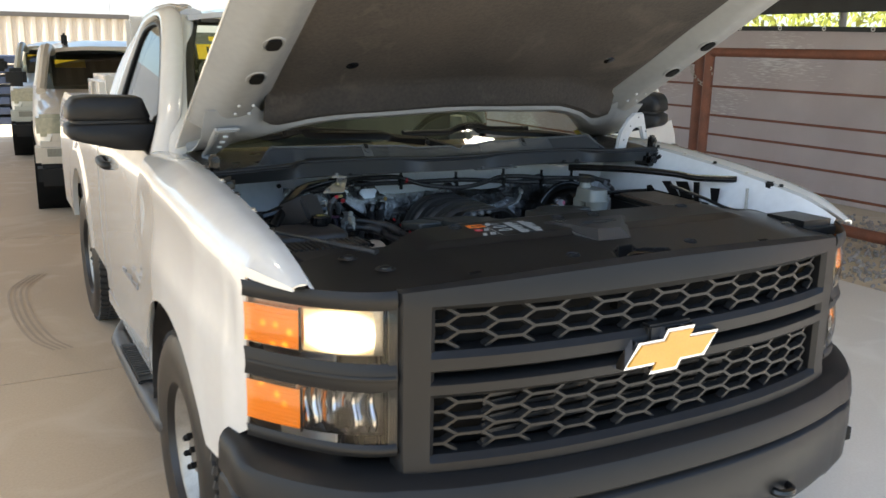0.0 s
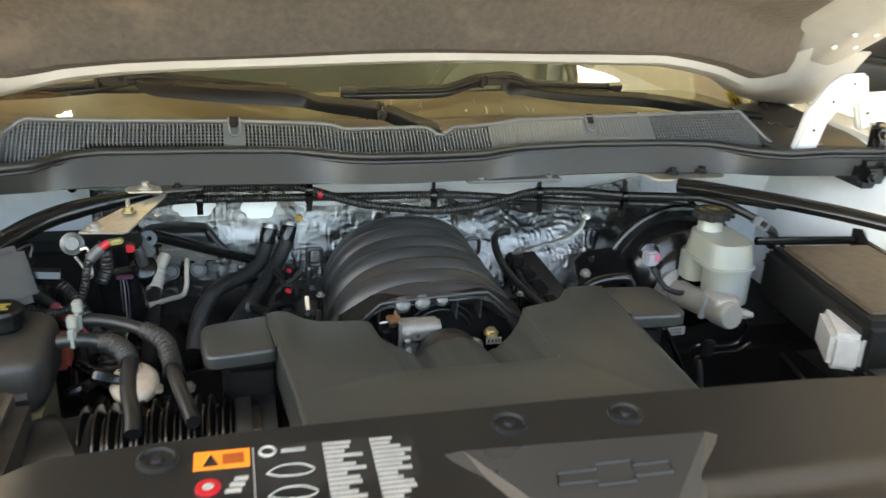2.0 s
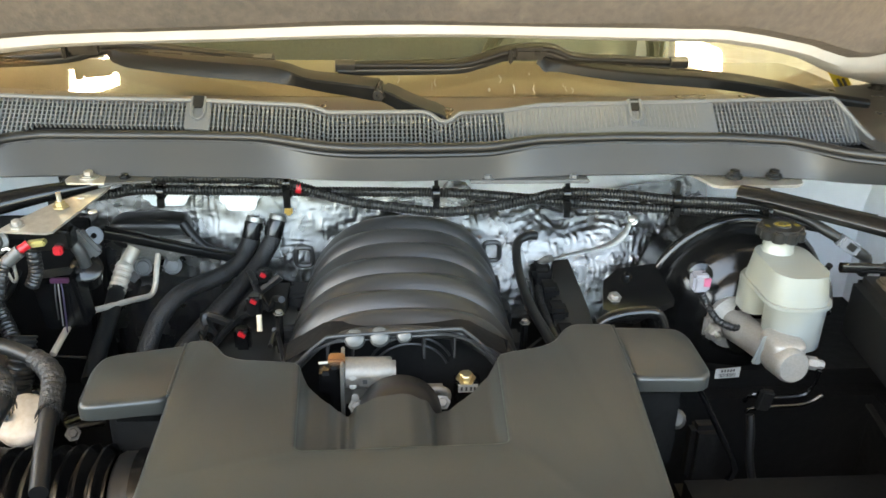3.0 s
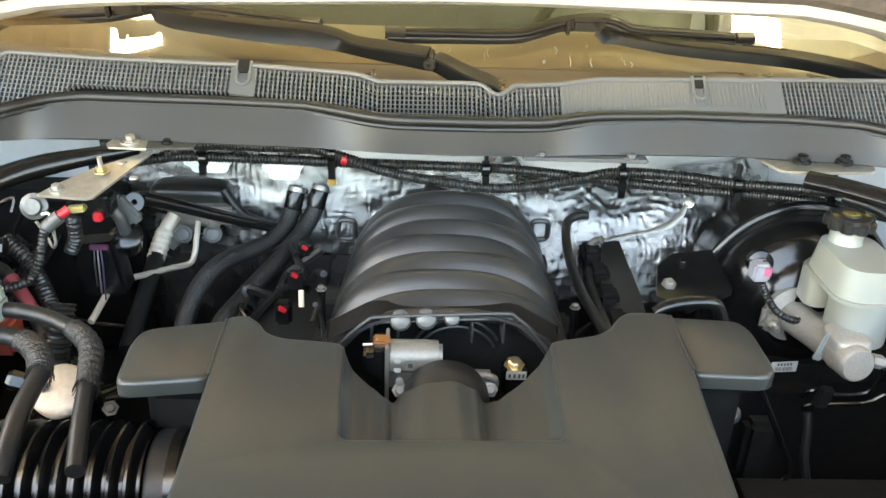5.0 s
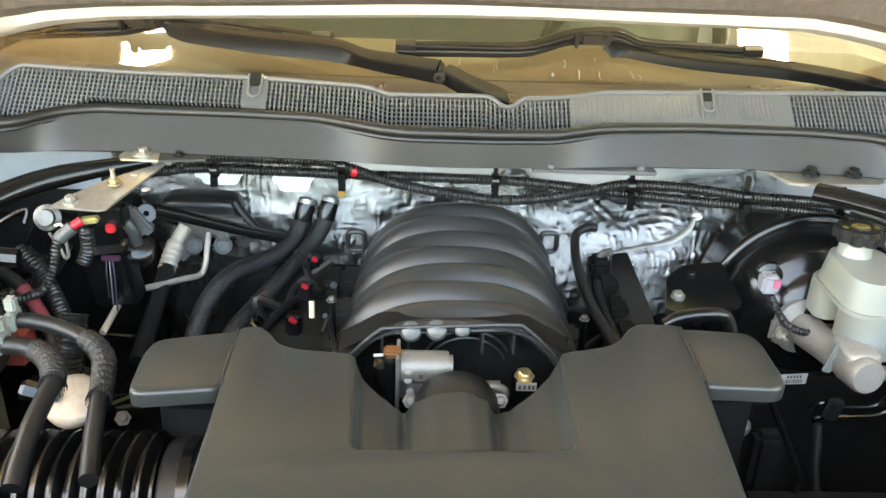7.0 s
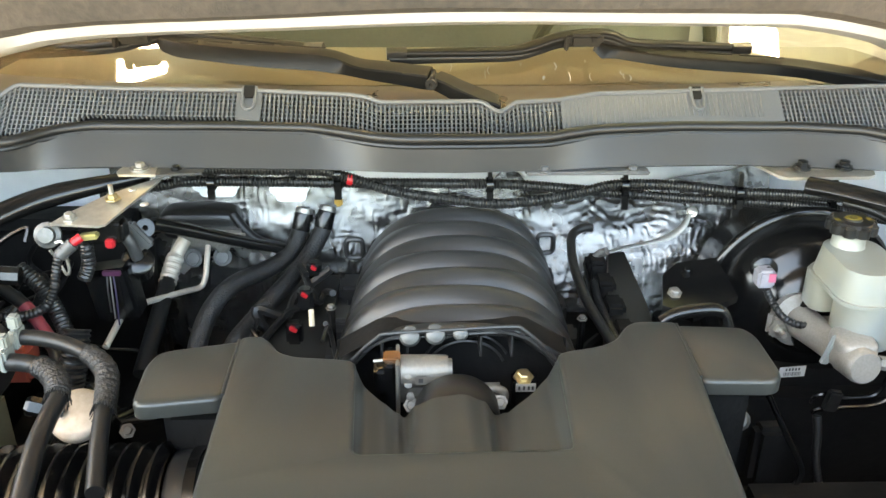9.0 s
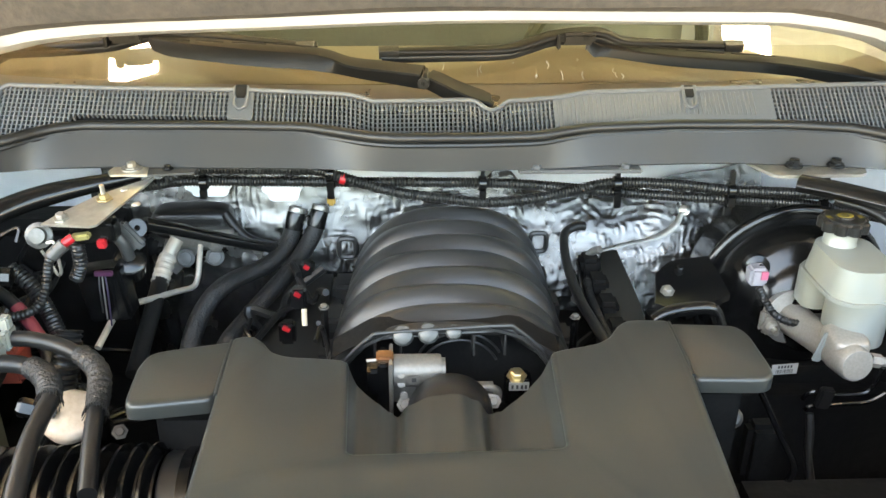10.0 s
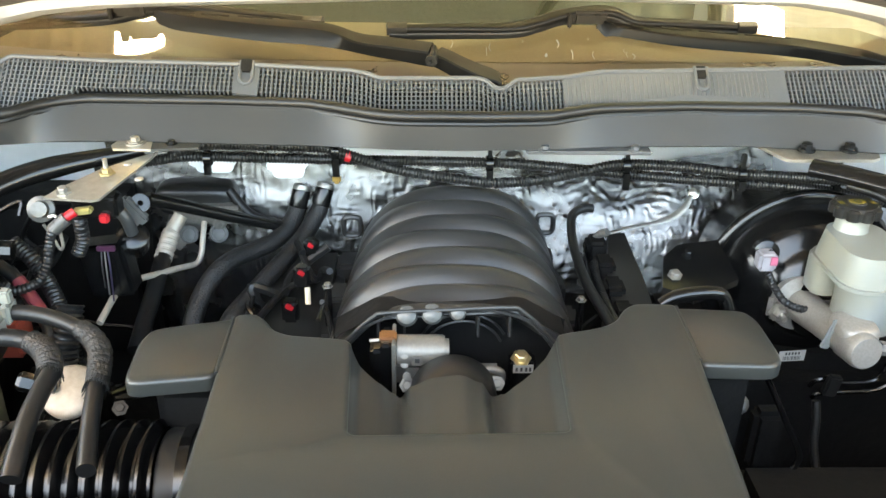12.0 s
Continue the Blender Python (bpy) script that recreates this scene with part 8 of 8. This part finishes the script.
for q, sz in (((-0.237, 0.95, 1.042), 1.0), ((-0.231, 1.03, 1.049), 0.9), ((-0.225, 1.1, 1.056), 0.8)):
    q = Vector(q)
    c = part("injector_plug", boxed(q.x - 0.011, q.x + 0.011, q.y, q.y + 0.02, q.z - 0.026, q.z + 0.006), GLOSSBLK, engine, soft=0.004)
    part("red_lock", boxed(-0.0055 * sz, 0.0055 * sz, -0.003, 0.003, -0.0032, 0.0032, m=Matrix.Translation(q) @ Matrix.Rotation(radians(30), 4, "Y")), RED, c, soft=0.001)
part("dipstick_tube", hose([(-0.209, 0.930, 1.083), (-0.208, 0.920, 1.064)], 0.0035, 8, smooth=False), surface("cream_plastic", (0.6, 0.5, 0.35), rough=0.5), engine)
red = part("positive_cable", hose([(-0.502, 0.945, 1.170), (-0.515, 0.940, 1.161), (-0.521, 0.935, 1.144), (-0.526, 0.925, 1.118), (-0.536, 0.915, 1.099), (-0.556, 0.905, 1.093), (-0.581, 0.900, 1.094), (-0.614, 0.890, 1.107)], 0.0058, 10, 10, rib=0.0006, pitch=0.005), LOOM, bay, "black sheathed cable with a red boot")
part("cable_sheath", hose([(-0.500, 0.946, 1.171), (-0.510, 0.943, 1.163), (-0.517, 0.940, 1.157)], 0.0085, 10, 6), surface("grey_heat_shrink", (0.07, 0.07, 0.068), rough=0.35), red)
part("red_boot", hose([(-0.491, 0.952, 1.177), (-0.503, 0.946, 1.170)], 0.0058, 10, smooth=False), RED, red)
part("terminal_lug", boxed(-0.012, 0.012, -0.006, 0.006, -0.004, 0.004, m=Matrix.Translation((-0.483, 0.957, 1.176)) @ Matrix.Rotation(radians(-8), 4, "Y")), surface("brass_lug", (0.42, 0.38, 0.16), (0.3, 0.27, 0.12), 0.4, 0.7), red, soft=0.002)
part("red_cable", hose([(-0.616, 0.960, 1.112), (-0.602, 0.955, 1.101), (-0.577, 0.945, 1.085), (-0.555, 0.925, 1.069), (-0.524, 0.890, 1.053), (-0.513, 0.870, 1.037)], 0.0088, 12, 8), RUBBER, bay, "black and red battery cable")
part("red_sleeve", hose([(-0.574, 0.942, 1.085), (-0.555, 0.926, 1.070), (-0.525, 0.893, 1.054)], 0.0092, 12, 8), surface("dull_red_rubber", (0.30, 0.05, 0.06), (0.22, 0.04, 0.05), 0.45), bay)
part("red_cover", boxed(-0.610, -0.545, 0.86, 0.90, 1.02, 1.068), surface("faded_red_cover", (0.40, 0.08, 0.05), (0.32, 0.06, 0.04), 0.5), bay, soft=0.006)
part("corner_loom", hose([(-0.588, 0.975, 1.123), (-0.563, 0.965, 1.105), (-0.543, 0.950, 1.084), (-0.519, 0.920, 1.059), (-0.500, 0.890, 1.032), (-0.487, 0.860, 1.010)], 0.0098, 14, 8, rib=0.001, pitch=0.0055), LOOM, bay, "black corrugated wiring loom")
part("corner_loom", hose([(-0.501, 0.985, 1.167), (-0.501, 0.985, 1.143), (-0.502, 0.985, 1.122), (-0.511, 0.985, 1.102)], 0.0085, 14, 8, rib=0.001, pitch=0.0050), LOOM, bay, "black corrugated wiring loom")
part("corner_loom", hose([(-0.478, 0.860, 1.099), (-0.479, 0.850, 1.082), (-0.484, 0.840, 1.057), (-0.487, 0.830, 1.031)], 0.0150, 16, 8, rib=0.0014, pitch=0.006), LOOM, bay, "black corrugated wiring loom")
part("relay_box", boxed(-0.030, 0.030, -0.02, 0.02, -0.05, 0.03, m=Matrix.Translation((-0.487, 1.02, 1.074)) @ Matrix.Rotation(radians(-8), 4, "Y")), GLOSSBLK, bay, "black relay block", soft=0.006)
part("violet_lock", boxed(-0.012, 0.012, -0.003, 0.003, -0.0035, 0.0035, m=Matrix.Translation((-0.479, 0.997, 1.103))), surface("dark_violet_plastic", (0.06, 0.014, 0.04), rough=0.45), bay, soft=0.001)
for k in range(3):
    part("thin_wire", hose([Vector((-0.486, 0.998, 1.098)) + Vector((0.004 * k, 0, 0)), Vector((-0.485, 0.99, 1.081)) + Vector((0.005 * k, 0, 0)), Vector((-0.484, 0.985, 1.05)) + Vector((0.004 * k, 0, -0.01 * k))], 0.0011, 6, 6), (RUBBER, surface("pale_wire", (0.12, 0.11, 0.10), rough=0.5), surface("violet_wire", (0.03, 0.018, 0.05), rough=0.5))[k], bay)
part("round_plug", turned([(0.020, -0.03), (0.020, 0.0), (0.022, 0.002), (0.022, 0.008), (0.017, 0.012), (0, 0.012)], aim((-0.457, 1.04, 1.098), (-0.443, 1.0, 1.143)), 20), GLOSSBLK, bay)
part("plug_neck", hose([(-0.455, 1.035, 1.107), (-0.458, 1.030, 1.129), (-0.466, 1.030, 1.145), (-0.470, 1.035, 1.156)], 0.0085, 10, 6), surface("grey_conduit", (0.045, 0.045, 0.045), rough=0.4), bay)

# apron details
part("apron_lead", hose([(0.74, 0.80, 1.16), (0.785, 0.68, 1.13), (0.79, 0.56, 1.11), (0.79, 0.45, 1.12), (0.79, 0.34, 1.11)], 0.006, 8, 8), RUBBER, bay)
part("apron_stay", hose([(0.80, 0.50, 1.19), (0.79, 0.49, 1.10)], 0.005, 8, smooth=False), STEEL, bay)
part("bump_stop", boxed(0.855, 0.885, 0.45, 0.48, 1.165, 1.215), RUBBER, bay, soft=0.005)
part("lamp_housing_back", boxed(0.69, 0.85, 0.17, 0.35, 1.07, 1.142), RUBBER, bay, soft=0.02)
part("lamp_housing_back", boxed(-0.84, -0.72, 0.20, 0.33, 1.03, 1.085), DUSTY, bay, soft=0.02)
part("hood_switch", turned([(0.02, 0), (0.022, 0.02), (0.012, 0.03), (0.010, 0.05), (0, 0.05)], Matrix.Translation((0.83, 1.05, 1.20)), 16), RUBBER, bay)

# ---- things beyond the pickup ----
def parked(name, label, at, paint, tall=1.86, card=True, rack=False, turn=-4.0):
    """Parked pickup or wagon seen from its nose."""
    v = thing(name, label, "parked vehicle", group="parked vehicles")
    P = lambda n, bm, m, l="", s=0.0: part(n, bm, m, v, l, soft=s)
    def shell_pt(u, w):
        """Cross-section u from sill over the hood to the other sill, w along the car."""
        y = lerp_table(w, ((0, 0.0), (0.06, 0.05), (0.14, 0.22), (0.3, 0.75), (0.42, 1.25), (0.5, 1.5), (1, 5.0)))
        half = lerp_table(y, ((0, 0.84), (0.05, 0.90), (0.22, 0.955), (0.75, 0.98), (5.0, 0.98)))
        top = lerp_table(y, ((0, 0.90), (0.05, 0.98), (0.22, 1.03), (0.75, 1.09), (1.25, 1.13), (5.0, 1.16)))
        k = 2 * u - 1
        a = abs(k)
        x = half * lerp_table(a, ((0, 0), (0.40, 0.78), (0.52, 0.92), (0.62, 0.985), (0.80, 1.0), (1, 0.965)))
        z = lerp_table(a, ((0, top + 0.025), (0.40, top), (0.52, top - 0.035), (0.62, top - 0.12), (0.80, 0.74), (1, 0.50)))
        return math.copysign(x, k), y, z
    P("body", thicken(sheet(bmesh.new(), shell_pt, 48, 40), 0.02), paint)
    P("nose_panel", boxed(-0.84, 0.84, 0.0, 0.06, 0.70, 0.92), paint, "", 0.02)
    P("bumper", boxed(-0.97, 0.97, -0.06, 0.25, 0.50, 0.74), paint, "", 0.05)
    P("lower_bumper", boxed(-0.96, 0.96, -0.07, 0.2, 0.34, 0.54), GREYBLK, "dark grey lower bumper", 0.04)
    for s in (-1, 1):
        P("fog_lamp", boxed(*sorted((s * 0.62, s * 0.88)), -0.066, -0.04, 0.60, 0.69), surface("hazy_fog_lens", (0.30, 0.30, 0.26), (0.2, 0.2, 0.17), 0.15, bump=0), "hazy fog lamp", 0.01)
    P("grille", boxed(-0.55, 0.55, 0.085, 0.14, 0.76, 1.02), SHADEBLK, "", 0.02)
    P("grille_bar", boxed(-0.55, 0.55, 0.07, 0.10, 0.87, 0.91), CHROME, "", 0.008)
    for s in (-1, 1):
        P("headlight", boxed(*sorted((s * 0.56, s * 0.945)), -0.005, 0.26, 0.78, 0.98), surface("pale_lamp_lens", (0.34, 0.34, 0.24), (0.22, 0.22, 0.16), 0.12, grain=30, blotch=20, bump=0, coat=0.6), "hazy clear headlight", 0.03)
        P("mirror", boxed(*sorted((s * 1.0, s * 1.2)), 1.55, 1.68, 1.15, 1.34), GREYBLK, "black door mirror", 0.04)
        P("side_window", boxed(*sorted((s * 0.80, s * 0.83)), 1.75, 4.0, 1.20, tall - 0.16), SIDEGLASS, "", 0.0)
        P("pillar", hose([(s * 0.88, 1.15, 1.12), (s * 0.80, 1.60, 1.52), (s * 0.74, 1.85, tall - 0.12)], 0.05, 8, 6), paint)
        P("pillar", hose([(s * 0.90, 2.7, 1.10), (s * 0.82, 2.7, 1.5), (s * 0.76, 2.7, tall - 0.1)], 0.05, 8, 6), paint)
        for y in (0.95, 3.95):
            w = part("wheel", turned([(0, 0.1), (0.2, 0.1), (0.22, 0.12), (0.33, 0.14), (0.385, 0.11), (0.39, 0), (0.385, -0.11), (0.22, -0.12)], Matrix.Translation((s * 0.84, y, 0.39)) @ Euler((0, s * radians(90), 0)).to_matrix().to_4x4(), 32), TYRE, v, "dusty black tyre")
            part("rim", turned([(0, 0.06), (0.08, 0.07), (0.2, 0.105)], Matrix.Translation((s * 0.845, y, 0.39)) @ Euler((0, s * radians(90), 0)).to_matrix().to_4x4(), 24), STEEL, w)
        bm = turned([(0.45, -0.2), (0.45, 0.142)], Matrix.Translation((s * 0.845, 0.95, 0.40)) @ Euler((0, s * radians(90), 0)).to_matrix().to_4x4(), 32)
        P("wheel_arch", bm, SHADEBLK)
    P("roof", thicken(sheet(bmesh.new(), lambda u, w: ((2 * u - 1) * 0.78, 1.80 + 2.6 * w, tall - 0.10 + 0.10 * (1 - (2 * u - 1) ** 4) * min(1, 0.4 + w * 3)), 14, 10), 0.04), paint)
    g_ = part("windshield", sheet(bmesh.new(), lambda u, w: ((2 * u - 1) * (0.84 - 0.10 * w), 1.18 + 0.68 * w + 0.1 * abs(2 * u - 1) ** 2, 1.14 + (tall - 0.12 - 1.14) * w), 12, 8), glass("dark_screen", (0.30, 0.33, 0.29), ior=1.35), v, "dark tinted windshield", face=(0, -1, 0.5))
    P("cabin", boxed(-0.75, 0.75, 1.95, 4.3, 0.6, tall - 0.16), TRIMGREY, "", 0.05)
    P("air_dam", boxed(-0.85, 0.85, 0.1, 0.3, 0.30, 0.52), SHADEBLK, "", 0.03)
    if card:
        P("yellow_card", boxed(-0.72, -0.42, 0, 0.004, 0, 0.10, m=Matrix.Translation((0, 1.68, tall - 0.28)) @ Matrix.Rotation(radians(-40), 4, "X")), YELLOW, "yellow price card on the glass")
    if rack:
        for x in (-0.6, 0.6):
            P("roof_rack", boxed(x - 0.03, x + 0.03, 2.05, 2.30, tall - 0.06, tall + 0.075), GREYBLK, "", 0.02)
    v.location = at
    v.rotation_euler = (0, 0, radians(turn))
    return v
parked("parked_wagon", "dusty beige wagon with a yellow card on the glass", (0.0, 6.95, 0), BEIGE, 1.625, rack=True)
parked("parked_suv", "silver grey parked vehicle with a yellow card", (0.02, 11.5, 0), surface("silver_green_paint", (0.5, 0.52, 0.46), (0.42, 0.43, 0.38), 0.3, coat=0.5, bump=0), 1.60)

tool = part("bed_toolbox", boxed(-0.86, -0.36, 3.30, 3.80, 1.292, 1.455), WHITE, None, "", soft=0.03)
tagged(tool, "white steel toolbox on the pickup bed side", "toolbox")
part("latch", boxed(-0.875, -0.855, 3.5, 3.56, 1.34, 1.42), STEEL, tool, soft=0.004)

cont = thing("shipping_container", "cream corrugated shipping container in the yard", "container")
part("side_wall", thicken(sheet(bmesh.new(), lambda u, v: (-13.0 + 15.8 * u, 25.0 + 0.04 * max(-1, min(1, 2.2 * math.sin(2 * math.pi * u * 53))), 0.1 + 2.1 * v), 368, 1), 0.01), CONTAINER, cont)
part("top_beam", boxed(-13.0, 2.82, 24.93, 25.05, 2.20, 2.32), surface("dark_container_rail", (0.08, 0.07, 0.06), rough=0.6), cont)
part("bottom_beam", boxed(-13.0, 2.82, 24.93, 25.05, -0.05, 0.12), CONTAINER, cont)
part("far_wall", boxed(-13.0, 2.80, 27.3, 27.35, 0.0, 2.25), CONTAINER, cont)
trailer = thing("box_trailer", "white box trailer parked behind the container", "trailer")
part("box", boxed(-15.0, 3.2, 31.0, 33.5, 2.38, 4.2), surface("white_trailer_panel", (0.55, 0.55, 0.55), (0.50, 0.50, 0.50), 0.5, bump=0.02), trailer, soft=0.03)
part("chassis", boxed(-15.0, 3.15, 31.05, 33.3, -0.05, 2.37), SHADEBLK, trailer)
shed = thing("white_shed", "white painted metal shed wall", "shed")
part("wall", boxed(3.4, 16.0, 37.0, 42.0, -0.05, 5.5), surface("white_shed_sheet", (0.60, 0.59, 0.57), (0.54, 0.53, 0.51), 0.6, bump=0.05), shed, soft=0.02)
pal = thing("pallet_stack", "stack of dark blue plastic pallets", "pallets")
for k in range(7):
    part("pallet", boxed(-2.7, -0.45, 18.0, 19.2, -0.05 + 0.2 * k, 0.09 + 0.2 * k), surface("dark_blue_plastic", (0.03, 0.045, 0.09), (0.02, 0.03, 0.06), 0.5), pal, soft=0.01)

# lamps under the canopy
for x, y in ((-1.62, 1.53), (1.70, 1.66)):
    lamp = thing("canopy_lamp", "square white canopy floodlight, lit", "lamp", group="canopy lamps")
    z = roof_z(x) - 0.10
    part("housing", boxed(x - 0.2, x + 0.2, y - 0.10, y + 0.10, z, z + 0.06), surface("white_lamp_case", (0.7, 0.7, 0.68), rough=0.4), lamp, soft=0.01)
    part("diffuser", boxed(x - 0.17, x + 0.17, y - 0.08, y + 0.08, z - 0.008, z + 0.0), glowing("floodlight_glow", (1.0, 0.9, 0.72), 20.0), lamp, soft=0.004)

# price card on the windshield of the pickup
def on_screen(u, v, up=0.006):
    p = Vector(screen(u, v))
    a, b = Vector(screen(u + 0.01, v)) - p, Vector(screen(u, v + 0.01)) - p
    return p + a.cross(b).normalized() * up
def screen_card(name, u0, u1, v0, v1, mat, up, parent, label=""):
    return part(name, thicken(sheet(bmesh.new(), lambda s, t: on_screen(u0 + (u1 - u0) * s, v0 + (v1 - v0) * t, up), 6, 4), 0.001), mat, parent, label)
card = screen_card("price_card", 0.012, 0.135, 0.625, 0.745, YELLOW, 0.002, truck, "yellow price card with black marks")
for k in range(5):
    screen_card("mark_bar", 0.035 + 0.016 * k, 0.041 + 0.016 * k, 0.645, 0.72 - 0.012 * (k % 3), INK, 0.0045, card)
screen_card("oval_sticker", 0.045, 0.125, 0.775, 0.81, YELLOW, 0.002, truck, "small yellow and black sticker")
card2 = screen_card("price_card", 0.962, 0.984, 0.0, 0.066, YELLOW, -0.010, truck, "yellow price card with black marks")
for k in range(2):
    screen_card("mark_bar", 0.965 + 0.007 * k, 0.969 + 0.007 * k, 0.005, 0.035, INK, -0.006, card2)

# dried water streaks low on the windshield
rs_ = random.Random(5)
for k in range(16):
    u, v = rs_.uniform(0.44, 0.68), rs_.uniform(0.03, 0.075)
    n = rs_.uniform(0.004, 0.022)
    part("water_streak", hose([on_screen(u, v, 0.0004), on_screen(u + rs_.uniform(-0.002, 0.002), v - n * 0.5, 0.0004), on_screen(u, v - n, 0.0004)], rs_.uniform(0.0004, 0.0008), 6, 4), MILKY, truck)
